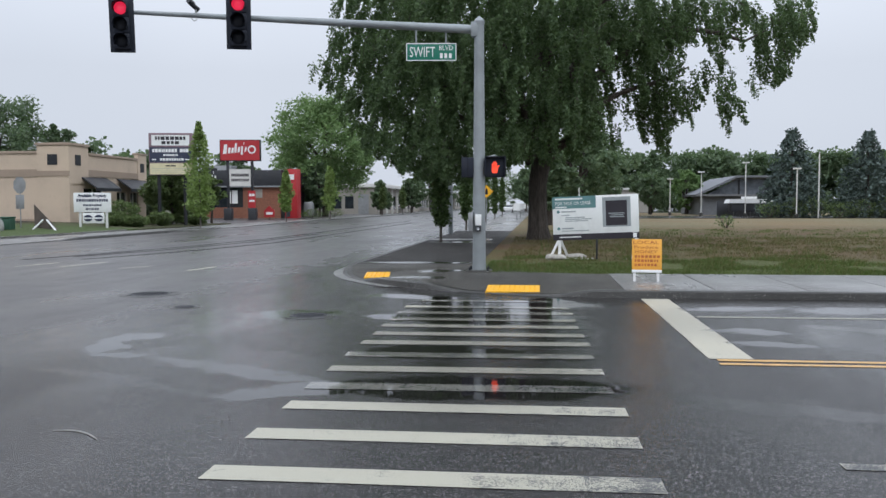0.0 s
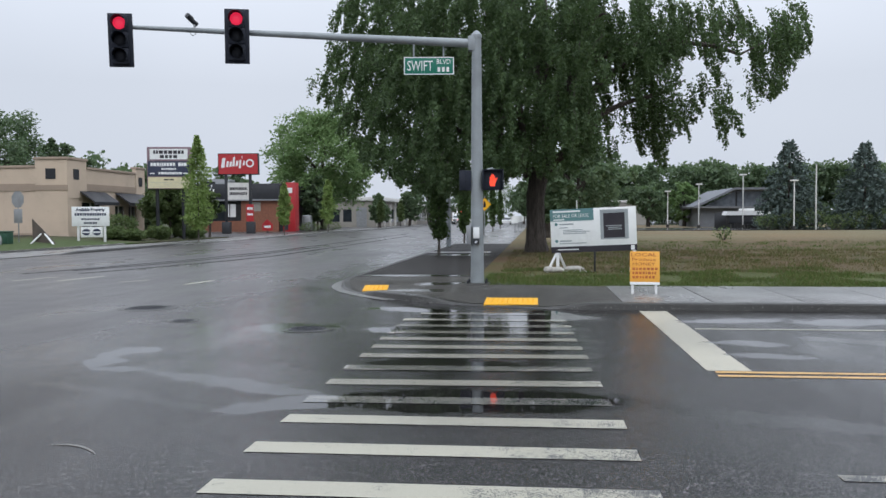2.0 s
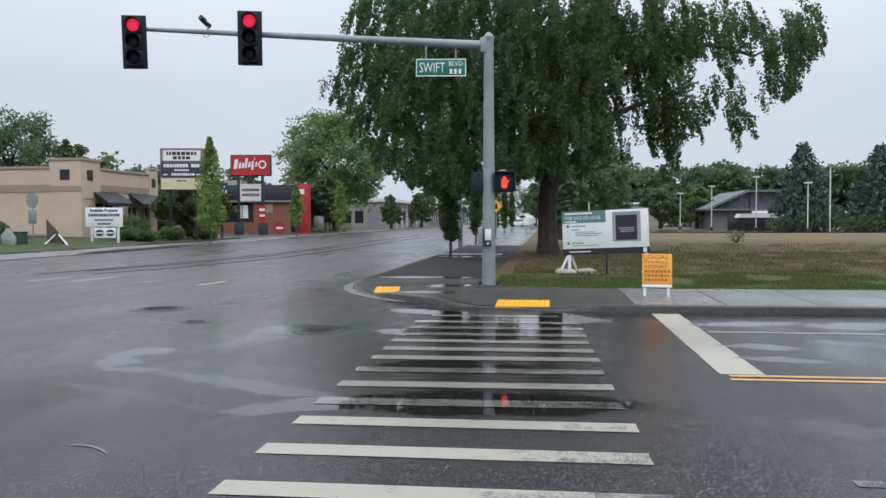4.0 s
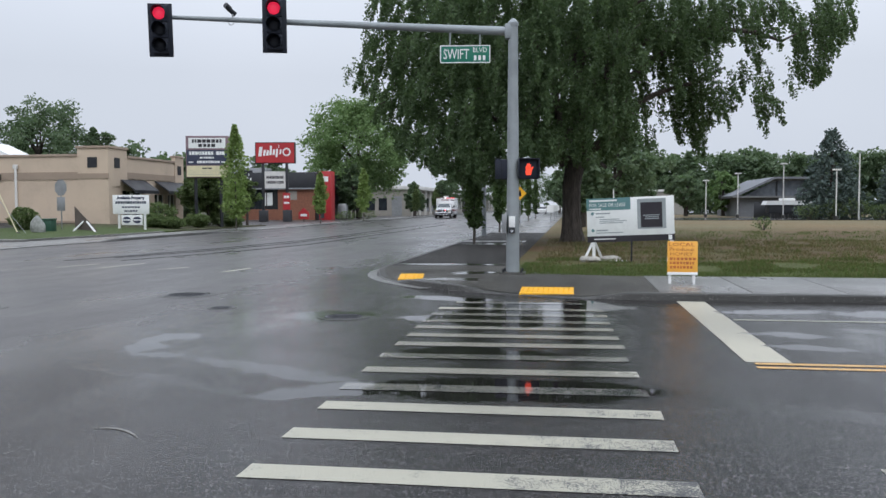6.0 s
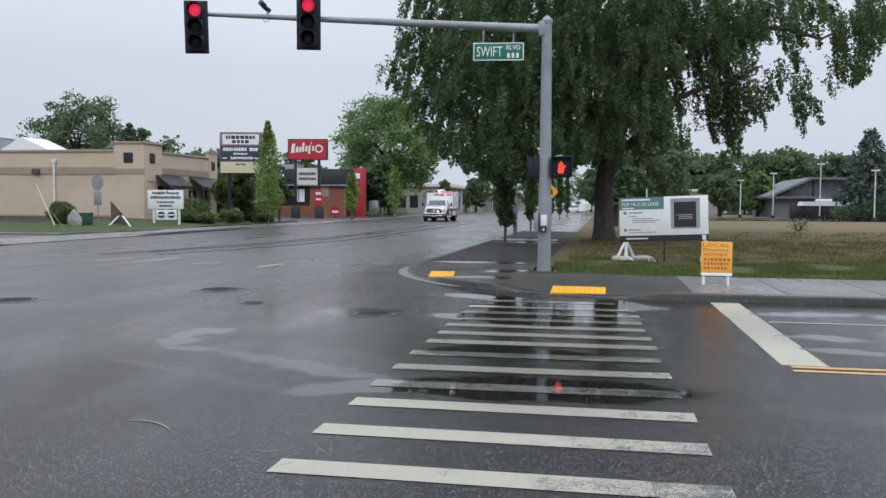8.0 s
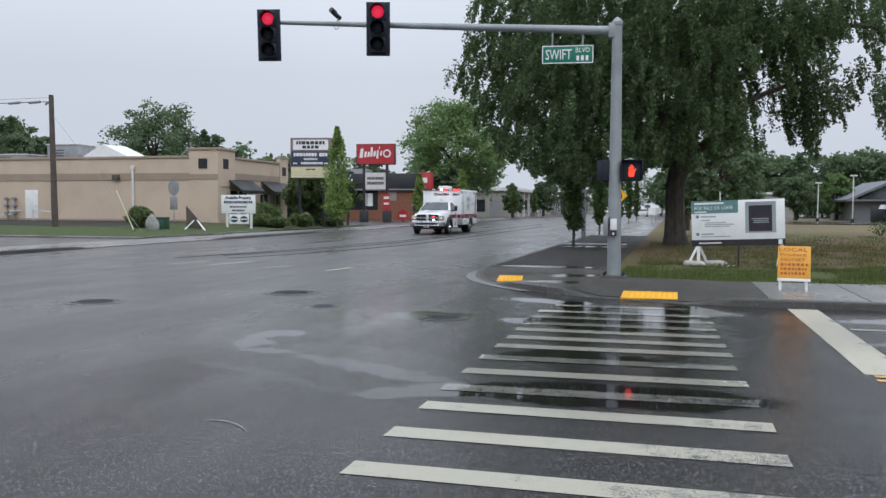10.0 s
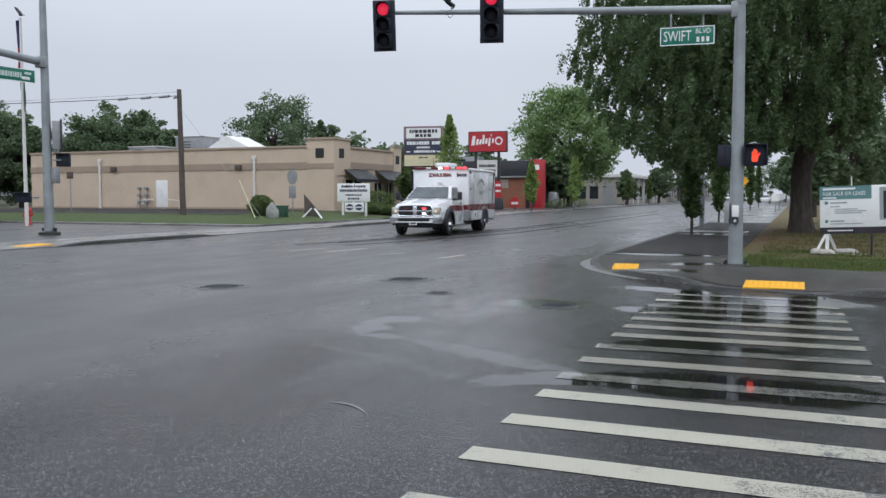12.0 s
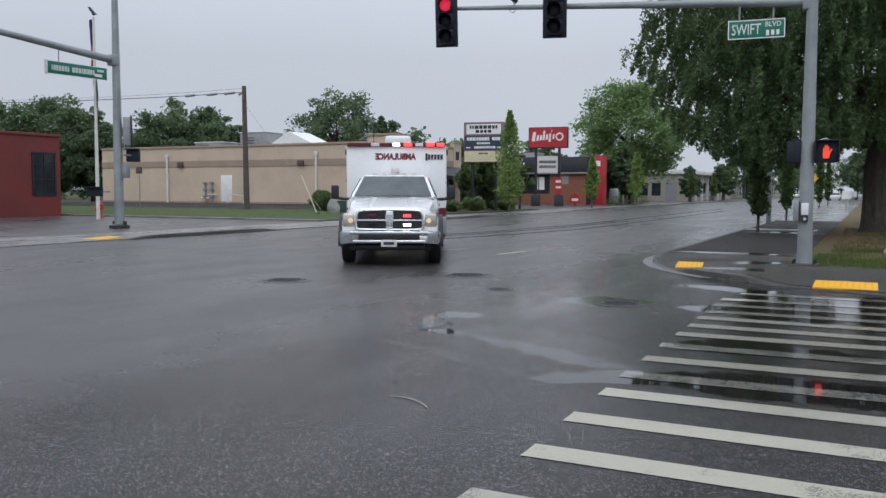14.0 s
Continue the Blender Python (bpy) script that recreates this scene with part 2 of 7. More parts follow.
def paint(name, col, worn, asphalt=(0.05, 0.052, 0.056)):
    """Road paint, worn through to the stone here and there, wet."""
    m, nt, b = start(name)
    pool, film, plan = wet(nt)
    fine = noise_fac(nt, plan, 80.0, 3.0, 0.75, 0.33, 0.67)
    wear = noise_fac(nt, plan, 4.0, 6.0, 0.7, 0.4, 0.8)
    sep = nt.nodes.new("ShaderNodeSeparateXYZ")
    nt.links.new(plan, sep.inputs[0])
    tracks = N(nt, "ShaderNodeMapRange", From_Min=-0.7, From_Max=0.75, To_Min=0.0, To_Max=0.95)
    nt.links.new(sep.outputs[0], tracks.inputs["Value"])
    near = N(nt, "ShaderNodeMapRange", From_Min=7.5, From_Max=4.0, To_Min=0.25, To_Max=1.0)
    nt.links.new(sep.outputs[1], near.inputs["Value"])
    rubbed = calc(nt, "MULTIPLY", tracks.outputs[0], near.outputs[0])
    wear = calc(nt, "ADD", wear, rubbed)
    gone = calc(nt, "GREATER_THAN", calc(nt, "ADD", calc(nt, "MULTIPLY", fine, 0.7), calc(nt, "MULTIPLY", wear, 0.6)), 1.02 - worn)
    c = mixrgb(nt, calc(nt, "MULTIPLY", fine, 0.25), col, [k * 0.6 for k in col])
    c = mixrgb(nt, gone, c, asphalt)
    c = mixrgb(nt, calc(nt, "MULTIPLY", pool, 0.6), c, asphalt)
    nt.links.new(c, b.inputs["Base Color"])
    wet_all = calc(nt, "MAXIMUM", pool, calc(nt, "MULTIPLY", film, 0.3))
    r = N(nt, "ShaderNodeMapRange", To_Min=0.45, To_Max=0.03)
    nt.links.new(wet_all, r.inputs["Value"])
    nt.links.new(r.outputs[0], b.inputs["Roughness"])
    bump(nt, b, calc(nt, "MULTIPLY", fine, calc(nt, "SUBTRACT", 1.0, pool)), 0.4, 0.004)
    MATS[name] = m
    return m


ASPHALT = paving("wet_asphalt", (0.0135, 0.0122, 0.0122), (0.0235, 0.0218, 0.0215), 165.0, 0.23, 0.8, crack=0.8, stones=1.15, relief=0.0015, ior=1.35)
CONCRETE = paving("wet_concrete", (0.13, 0.128, 0.122), (0.225, 0.22, 0.21), 55.0, 0.42, 0.6, stain=0.4, relief=0.003)
PATH_ASPHALT = paving("path_asphalt", (0.026, 0.025, 0.024), (0.05, 0.047, 0.045), 60.0, 0.75, 0.15, stain=0.3, stones=0.4, relief=0.006, ior=1.2)
CORNER = paving("soaked_concrete", (0.042, 0.039, 0.034), (0.085, 0.08, 0.07), 60.0, 0.55, 0.35, stain=0.5, relief=0.004, ior=1.3)
KERB_STONE = paving("kerb_concrete", (0.032, 0.031, 0.028), (0.075, 0.072, 0.066), 60.0, 0.42, 0.5, stain=0.6, relief=0.003)
WHITE_PAINT = paint("white_road_paint", (0.42, 0.40, 0.32), 0.17)
WORN_PAINT = paint("worn_road_paint", (0.37, 0.355, 0.29), 0.40)
LINE_PAINT = paint("stop_line_paint", (0.47, 0.44, 0.35), 0.03)
FAINT_PAINT = paint("faint_scuff_paint", (0.19, 0.18, 0.16), 0.3)
YELLOW_PAINT = paint("yellow_road_paint", (0.62, 0.36, 0.11), 0.10)


def soil(name, brown, straw, green, green_edge, pale_from=1e5):
    """Rough grass: dry straw and earth, green where it grows near the walk."""
    m, nt, b = start(name)
    geo = nt.nodes.new("ShaderNodeNewGeometry")
    turn = nt.nodes.new("ShaderNodeVectorRotate")
    turn.rotation_type = "Z_AXIS"
    turn.inputs["Angle"].default_value = radians(GRID)
    nt.links.new(geo.outputs["Position"], turn.inputs["Vector"])
    plan = turn.outputs[0]
    long = nt.nodes.new("ShaderNodeMapping")
    long.inputs["Scale"].default_value = (0.35, 1.0, 1)
    nt.links.new(plan, long.inputs["Vector"])
    c = mixrgb(nt, noise_fac(nt, plan, 6.0, 6.0, 0.7), brown, straw)
    c = mixrgb(nt, calc(nt, "MULTIPLY", noise_fac(nt, plan, 40.0, 3.0, 0.7), 0.6), c, [k * 0.4 for k in brown])
    patches = noise_fac(nt, long.outputs[0], 0.3, 7.0, 0.72, 0.42, 0.60)
    sep = nt.nodes.new("ShaderNodeSeparateXYZ")
    nt.links.new(plan, sep.inputs[0])
    near = N(nt, "ShaderNodeMapRange", From_Min=green_edge - 0.7, From_Max=green_edge + 0.9, To_Min=1.0, To_Max=0.0)
    rag = calc(nt, "ADD", sep.outputs[1], calc(nt, "MULTIPLY", noise_fac(nt, plan, 1.2, 5.0, 0.7, 0.3, 0.7), -2.6))
    nt.links.new(rag, near.inputs["Value"])
    g = calc(nt, "MAXIMUM", calc(nt, "MULTIPLY", patches, 0.5), calc(nt, "MULTIPLY", near.outputs[0], 0.8))
    leaf = mixrgb(nt, noise_fac(nt, plan, 9.0, 5.0), green, [k * 1.7 for k in green])
    # bleached stubble further out
    pale = N(nt, "ShaderNodeMapRange", From_Min=pale_from, From_Max=pale_from + 16.0)
    nt.links.new(rag, pale.inputs["Value"])
    c = mixrgb(nt, calc(nt, "MULTIPLY", pale.outputs[0], 0.8), c, mixrgb(nt, noise_fac(nt, long.outputs[0], 0.25, 6.0, 0.7), [k * 1.25 for k in straw], (0.17, 0.18, 0.11)))
    g = calc(nt, "MULTIPLY", g, calc(nt, "SUBTRACT", 1.0, calc(nt, "MULTIPLY", pale.outputs[0], 0.75)))
    c = mixrgb(nt, g, c, leaf)
    nt.links.new(c, b.inputs["Base Color"])
    b.inputs["Roughness"].default_value = 0.85
    b.inputs["Specular IOR Level"].default_value = 0.25
    bump(nt, b, noise_fac(nt, plan, 18.0, 5.0, 0.75, 0.2, 0.8), 0.8, 0.05)
    MATS[name] = m
    return m


def leafy(name, a, b_, rough=0.5, clear=0.45):
    """Foliage: each leaf its own green, a little light coming through."""
    m, nt, b = start(name)
    geo = nt.nodes.new("ShaderNodeNewGeometry")
    tc = nt.nodes.new("ShaderNodeTexCoord")
    c = mixrgb(nt, geo.outputs["Random Per Island"], a, b_)
    c = mixrgb(nt, calc(nt, "MULTIPLY", noise_fac(nt, tc.outputs["Object"], 0.8, 4.0), 0.35), c, [k * 0.5 for k in a])
    nt.links.new(c, b.inputs["Base Color"])
    b.inputs["Roughness"].default_value = rough
    b.inputs["Specular IOR Level"].default_value = 0.3
    tr = nt.nodes.new("ShaderNodeBsdfTranslucent")
    nt.links.new(mixrgb(nt, 0.4, c, (0.12, 0.2, 0.03)), tr.inputs["Color"])
    mx = nt.nodes.new("ShaderNodeMixShader")
    mx.inputs[0].default_value = clear
    nt.links.new(b.outputs[0], mx.inputs[1])
    nt.links.new(tr.outputs[0], mx.inputs[2])
    nt.links.new(mx.outputs[0], nt.nodes["Material Output"].inputs["Surface"])
    MATS[name] = m
    return m


def bark(name, a, b_):
    m, nt, b = start(name)
    tc = nt.nodes.new("ShaderNodeTexCoord")
    mp = nt.nodes.new("ShaderNodeMapping")
    mp.inputs["Scale"].default_value = (1, 1, 0.18)
    nt.links.new(tc.outputs["Object"], mp.inputs["Vector"])
    f = noise_fac(nt, mp.outputs[0], 14.0, 6.0, 0.7)
    c = mixrgb(nt, f, a, b_)
    c = mixrgb(nt, calc(nt, "MULTIPLY", noise_fac(nt, tc.outputs["Object"], 1.2), 0.35), c, [k * 0.5 for k in a])
    nt.links.new(c, b.inputs["Base Color"])
    b.inputs["Roughness"].default_value = 0.85
    bump(nt, b, f, 0.9, 0.04)
    MATS[name] = m
    return m


LOT_GRASS = soil("rough_lot_grass", (0.10, 0.057, 0.029), (0.20, 0.132, 0.07), (0.058, 0.080, 0.022), 20.6, 42.0)
LAWN = soil("lawn", (0.075, 0.066, 0.04), (0.11, 0.10, 0.06), (0.05, 0.078, 0.022), 48.0)
EARTH = soil("distant_earth", (0.07, 0.065, 0.045), (0.11, 0.1, 0.06), (0.035, 0.055, 0.02), -900.0)
ELM = leafy("elm_leaves", (0.066, 0.110, 0.054), (0.155, 0.225, 0.105))
MAPLE = leafy("maple_leaves", (0.16, 0.26, 0.10), (0.27, 0.38, 0.17))
COLUMN = leafy("hornbeam_leaves", (0.22, 0.33, 0.09), (0.36, 0.46, 0.17), 0.5, 0.5)
YOUNG = leafy("young_tree_leaves", (0.06, 0.10, 0.04), (0.12, 0.18, 0.07))
# far foliage, its green paled in the base colour for distance haze
HAZE_LEAF = leafy("hazed_distant_leaves", (0.10, 0.155, 0.09), (0.20, 0.265, 0.155))
SPRUCE = leafy("spruce_needles", (0.07, 0.10, 0.092), (0.14, 0.18, 0.165), 0.7, 0.1)
SHRUB = leafy("shrub_leaves", (0.10, 0.15, 0.06), (0.20, 0.25, 0.105))
GRASS_BLADE = leafy("grass_blades", (0.06, 0.092, 0.022), (0.145, 0.185, 0.055))
STRAW_BLADE = leafy("straw_blades", (0.12, 0.085, 0.045), (0.22, 0.17, 0.09))
BARK = bark("bark", (0.040, 0.033, 0.028), (0.115, 0.095, 0.08))
BARK_PALE = bark("young_bark", (0.07, 0.06, 0.05), (0.14, 0.12, 0.10))
GALV = plain("galvanised_steel", (0.29, 0.315, 0.325), 0.55, 0.3, 0.18, 1.5, 40)
SIGN_GREY = plain("sign_letter_grey", (0.58, 0.66, 0.62), 0.5)
TAR = plain("road_tar", (0.012, 0.012, 0.013), 0.75, 0.0, 0.2, spec=0.12)
BLACK_METAL = plain("black_metal", (0.02, 0.022, 0.027), 0.45, 0.2, 0.2)
SIGNAL_BLACK = plain("signal_housing", (0.018, 0.022, 0.034), 0.6, 0.0, 0.25, 4, spec=0.25)
STUCCO = plain("tan_stucco", (0.56, 0.45, 0.345), 0.9, 0, 0.05, 0.5, 90, 0.004, (0.3, 0.24, 0.19), 0.3)
STUCCO_BAND = plain("brown_stucco", (0.34, 0.265, 0.205), 0.9, 0, 0.06, 0.5, 90, 0.004, (0.2, 0.16, 0.12), 0.3)
WHITE = plain("white_paint", (0.78, 0.78, 0.77), 0.45, 0, 0.04, 1.2)
OFFWHITE = plain("off_white", (0.66, 0.65, 0.62), 0.6, 0, 0.06)
GREY_METAL = plain("grey_metal", (0.30, 0.31, 0.32), 0.5, 0.4, 0.12)
DARK_CLAD = plain("dark_cladding", (0.032, 0.034, 0.04), 0.55, 0.1, 0.15, 0.8)
BRICK = plain("red_brick", (0.25, 0.105, 0.065), 0.85, 0, 0.22, 6, 40, 0.006, random_tint=0.4)
RED_PAINT = plain("red_paint", (0.42, 0.022, 0.028), 0.45, 0, 0.08, 1.0)
DARK_RED = plain("dark_red_siding", (0.17, 0.028, 0.026), 0.6, 0, 0.1, 0.6)
NAVY = plain("navy_panel", (0.03, 0.038, 0.075), 0.4, 0, 0.1)
CREAM = plain("cream_panel", (0.68, 0.62, 0.40), 0.4, 0, 0.05)
TEAL = plain("teal_print", (0.11, 0.23, 0.235), 0.45, 0, 0.05)
DARK_PRINT = plain("dark_print", (0.022, 0.018, 0.026), 0.4, 0, 0.15)
BAR_GREY = plain("grey_print", (0.33, 0.36, 0.37), 0.5, 0, 0.05)
SIGN_GREEN = plain("sign_green", (0.005, 0.165, 0.105), 0.35, 0, 0.05)
SIGN_WHITE = plain("reflective_white", (0.8, 0.81, 0.8), 0.4, 0, 0.03)
YELLOW_SIGN = plain("yellow_board", (0.75, 0.36, 0.04), 0.5, 0, 0.08, 3, dirt=(0.5, 0.2, 0.04), dirt_amount=0.3)
ORANGE_INK = plain("orange_ink", (0.42, 0.10, 0.015), 0.6, 0, 0.2)
WARN_YELLOW = plain("warning_yellow", (0.82, 0.42, 0.012), 0.5, 0, 0.08, 4, 80)
ROOF = plain("roof_felt", (0.25, 0.24, 0.23), 0.9, 0, 0.1)
TIMBER = plain("weathered_timber", (0.095, 0.078, 0.066), 0.85, 0, 0.25, 2, 30, 0.006)
STONE = plain("field_stone", (0.27, 0.28, 0.26), 0.8, 0, 0.25, 4, 40, 0.01)
RUBBER = plain("rubber", (0.014, 0.014, 0.015), 0.6, 0, 0.2)
CHROME = plain("chrome", (0.78, 0.79, 0.80), 0.10, 1.0, 0.05)
DULL_CHROME = plain("dull_chrome", (0.36, 0.365, 0.375), 0.22, 0.9, 0.1)
STEEL = plain("brushed_steel", (0.42, 0.43, 0.45), 0.35, 0.9, 0.1)
VAN_WHITE = plain("ambulance_white", (0.82, 0.83, 0.84), 0.22, 0, 0.03, 1.0, coat=0.5, bump_d=0.0, dirt=(0.4, 0.4, 0.4), dirt_amount=0.12)
VAN_RED = plain("ambulance_red", (0.15, 0.012, 0.02), 0.3, 0, 0.05, bump_d=0)
WINDOW = glass("dark_glass", (0.02, 0.024, 0.028))
WINDSCREEN = glass("windscreen", (0.055, 0.065, 0.07), 0.03)
RED_LENS_OFF = plain("dark_red_lens", (0.10, 0.006, 0.006), 0.3, 0, 0.1)
LENS_OFF = plain("dark_lens", (0.012, 0.014, 0.020), 0.5, 0, 0.1, spec=0.2)
RED_GLOW = glow("red_signal_glow", (1.0, 0.03, 0.09), 0.6)
HAND_GLOW = glow("red_orange_glow", (1.0, 0.075, 0.03), 0.8)
RED_FLASH = glow("red_beacon_glow", (1.0, 0.05, 0.06), 2.6)
WHITE_FLASH = glow("white_beacon_glow", (1.0, 0.93, 0.9), 3.0)
HEADLAMP_LENS = plain("headlamp_lens", (0.52, 0.49, 0.44), 0.15, 0.55)
HEADLIGHT = glow("headlamp_glow", (0.9, 0.68, 0.42), 0.5)
ASH = plain("grey_siding", (0.17, 0.175, 0.18), 0.8, 0, 0.1)
DARK_SIDING = plain("dark_grey_siding", (0.16, 0.168, 0.185), 0.8, 0, 0.1)
PALE_WALL = plain("pale_wall", (0.31, 0.29, 0.255), 0.85, 0, 0.06)
HYDRANT_RED = plain("hydrant_red", (0.5, 0.03, 0.03), 0.4, 0, 0.1)
GREEN_BIN = plain("green_plastic", (0.02, 0.075, 0.045), 0.5, 0, 0.1)
SACK = plain("sandbag_cloth", (0.42, 0.40, 0.36), 0.9, 0, 0.25, 8)
FLAG_RED = plain("red_cloth", (0.36, 0.03, 0.05), 0.8)
FLAG_BLUE = plain("blue_cloth", (0.03, 0.04, 0.12), 0.8)


# ---------------------------------------------------------------- mesh helpers
def link_mesh(name, bm, material, smooth=True, angle=35):
    me = bpy.data.meshes.new(name)
    bm.normal_update()
    bm.to_mesh(me)
    bm.free()
    if smooth and me.polygons:
        me.polygons.foreach_set("use_smooth", [True] * len(me.polygons))
        me.set_sharp_from_angle(angle=radians(angle))
    me.materials.append(material)
    return new(name, me)


def part(name, bm, material, parent, label="", m=None):
    """One mesh under a thing or a part."""
    ob = link_mesh(name, bm, material)
    ob.parent = parent
    if m is not None:
        ob.matrix_local = m
    return tagged(ob, label)


def thing(name, m, label, category, group="", kind=""):
    ob = new(name)
    ob.empty_display_size = 0.2
    ob.matrix_world = m
    return tagged(ob, label, category, group, kind)


def solid(name, bm, material, label, category, m=None, group="", kind=""):
    ob = link_mesh(name, bm, material)
    if m is not None:
        ob.matrix_world = m
    return tagged(ob, label, category, group, kind)


def box(x0, x1, y0, y1, z0, z1, bevel=0.0, bm=None):
    own = bmesh.new()
    bmesh.ops.create_cube(own, size=1.0)
    for v in own.verts:
        v.co = Vector((x0 + (v.co.x + 0.5) * (x1 - x0), y0 + (v.co.y + 0.5) * (y1 - y0), z0 + (v.co.z + 0.5) * (z1 - z0)))
    if bevel:
        bmesh.ops.bevel(own, geom=own.edges[:], offset=bevel, segments=2, affect="EDGES", profile=0.5)
    return join(bm, own)


def join(bm, own):
    if bm is None:
        return own
    me = bpy.data.meshes.new("tmp")
    own.to_mesh(me)
    own.free()
    bm.from_mesh(me)
    bpy.data.meshes.remove(me)
    return bm


def tube(points, radii, seg=12, bm=None, caps=True):
    """A round bar along points; radii one for each point."""
    bm = bm or bmesh.new()
    pts = [Vector(p) for p in points]
    if isinstance(radii, (int, float)):
        radii = [radii] * len(pts)
    side, rings = None, []
    for i, p in enumerate(pts):
        d = (pts[min(i + 1, len(pts) - 1)] - pts[max(i - 1, 0)]).normalized()
        if side is None:
            side = d.orthogonal().normalized()
        else:
            side = (side - d * side.dot(d)).normalized()
        up = d.cross(side)
        rings.append([bm.verts.new(p + (side * math.cos(a) + up * math.sin(a)) * radii[i])
                      for a in (2 * math.pi * k / seg for k in range(seg))])
    for a, b in zip(rings, rings[1:]):
        for k in range(seg):
            bm.faces.new((a[k], a[(k + 1) % seg], b[(k + 1) % seg], b[k]))
    if caps:
        bm.faces.new(rings[0][::-1])
        bm.faces.new(rings[-1])
    return bm


def lathe(profile, seg=20, bm=None):
    """Turned round z: (radius, height) pairs."""
    return tube([(0, 0, z) for _, z in profile], [r for r, _ in profile], seg, bm)


def prism(poly, z0, z1, bm=None, axis="z"):
    """A plate of the outline poly. axis: the way of its thickness."""
    bm = bm or bmesh.new()
    place = {"z": lambda a, b, c: (a, b, c), "x": lambda a, b, c: (c, a, b), "y": lambda a, b, c: (a, c, b)}[axis]
    lo = [bm.verts.new(place(a, b, z0)) for a, b in poly]
    hi = [bm.verts.new(place(a, b, z1)) for a, b in poly]
    n = len(poly)
    made = [bm.faces.new(lo[::-1]), bm.faces.new(hi)]
    for i in range(n):
        made.append(bm.faces.new((lo[i], lo[(i + 1) % n], hi[(i + 1) % n], hi[i])))
    bmesh.ops.recalc_face_normals(bm, faces=made)
    return bm


def grid_sheet(us, vs, height, to_xy=xy):
    """A sheet over the plan, of given lines."""
    bm = bmesh.new()
    rows = [[bm.verts.new((*to_xy(u, v), height(u, v))) for u in us] for v in vs]
    for a, b in zip(rows, rows[1:]):
        for i in range(len(us) - 1):
            bm.faces.new((a[i], a[i + 1], b[i + 1], b[i]))
    return bm


def lettering(name, text, size, material, parent, m, depth=0.004, width=None, mirror=False, label="", bold=0.0):
    """Raised letters in the built-in font, centred, facing local -y, upright."""
    cu = bpy.data.curves.new("letters", "FONT")
    cu.body, cu.size, cu.extrude, cu.align_x, cu.align_y = text, size, depth, "CENTER", "CENTER"
    cu.resolution_u = 2
    cu.offset = bold
    tmp = bpy.data.objects.new("letters", cu)
    me = bpy.data.meshes.new_from_object(tmp)
    bpy.data.objects.remove(tmp)
    xs = [v.co.x for v in me.vertices]
    k = width / (max(xs) - min(xs)) if width else 1.0
    for v in me.vertices:
        x, y, z = v.co
        v.co = (-x * k if mirror else x * k, -z, y)
    if mirror:
        me.flip_normals()
    me.name = name
    me.materials.clear()
    me.materials.append(material)
    ob = new(name, me)
    ob.parent = parent
    ob.matrix_local = m
    return tagged(ob, label)


# ---------------------------------------------------------------- foliage helpers
def leaf_mesh(name, centres, size, material, rng, flat=0.3, droop=0.0, long=1.5):
    """Many small leaves, each a folded lozenge at its own tilt, as one mesh."""
    n = len(centres)
    c = np.asarray(centres, float)
    d = rng.normal(size=(n, 3))
    d[:, 2] = d[:, 2] * (1 - flat) - droop
    d /= np.linalg.norm(d, axis=1)[:, None]
    s = np.cross(d, rng.normal(size=(n, 3)))
    s /= np.linalg.norm(s, axis=1)[:, None]
    k = size * rng.uniform(0.6, 1.35, (n, 1))
    nrm = np.cross(d, s)
    tip, base = c + d * k * long * 0.5, c - d * k * long * 0.5
    a, b = c + s * k * 0.5 + nrm * k * 0.12, c - s * k * 0.5 + nrm * k * 0.12
    co = np.stack([base, a, tip, b], 1).reshape(-1, 3)
    me = bpy.data.meshes.new(name)
    me.vertices.add(4 * n)
    me.vertices.foreach_set("co", co.ravel())
    me.loops.add(6 * n)
    idx = (np.arange(n)[:, None] * 4 + np.array([0, 1, 2, 0, 2, 3])).ravel()
    me.loops.foreach_set("vertex_index", idx)
    me.polygons.add(2 * n)
    me.polygons.foreach_set("loop_start", np.arange(2 * n) * 3)
    me.polygons.foreach_set("loop_total", np.full(2 * n, 3))
    me.update(calc_edges=True)
    me.materials.append(material)
    return me


def clump_points(centres, radii, per, rng):
    """Leaves gathered in clumps, thickest near each clump's rim."""
    out = []
    for c, r in zip(centres, radii):
        d = rng.normal(size=(per, 3))
        d /= np.linalg.norm(d, axis=1)[:, None]
        out.append(np.asarray(c) + d * np.asarray(r) * (rng.uniform(0.0, 1.0, (per, 1)) ** 0.45))
    return np.concatenate(out)


def crown_part(name, centres, size, material, rng, parent, **kw):
    ob = new(name, leaf_mesh(name, centres, size, material, rng, **kw))
    ob.parent = parent
    return ob
# ---------------------------------------------------------------- ground, road, kerbs, pavements
rng0 = np.random.default_rng(5)
KU, KV, KR = -4.55, 14.15, 5.95          # kerb of the main road, of the side street, corner radius
CU, CV = KU + KR, KV + KR
TOP = 0.12


def lines(a, b, step):
    n = max(1, int(round((b - a) / step)))
    return [a + (b - a) * i / n for i in range(n + 1)]


def build_ground():
    far = [-2500, -700, -250, -120, -60, 0, 60, 120, 250, 700, 2500]
    solid("ground", grid_sheet(far, far, lambda u, v: -0.06), EARTH, "flat ground reaching the horizon", "ground", kind="structure")
    solid("road", grid_sheet(lines(-60, 90, 10), [-30, -10, 0, 10, 20, 30, 40, 60, 90, 140, 220, 400, 700], lambda u, v: 0.0), ASPHALT,
          "wet dark grey asphalt road with puddles", "road", kind="structure")


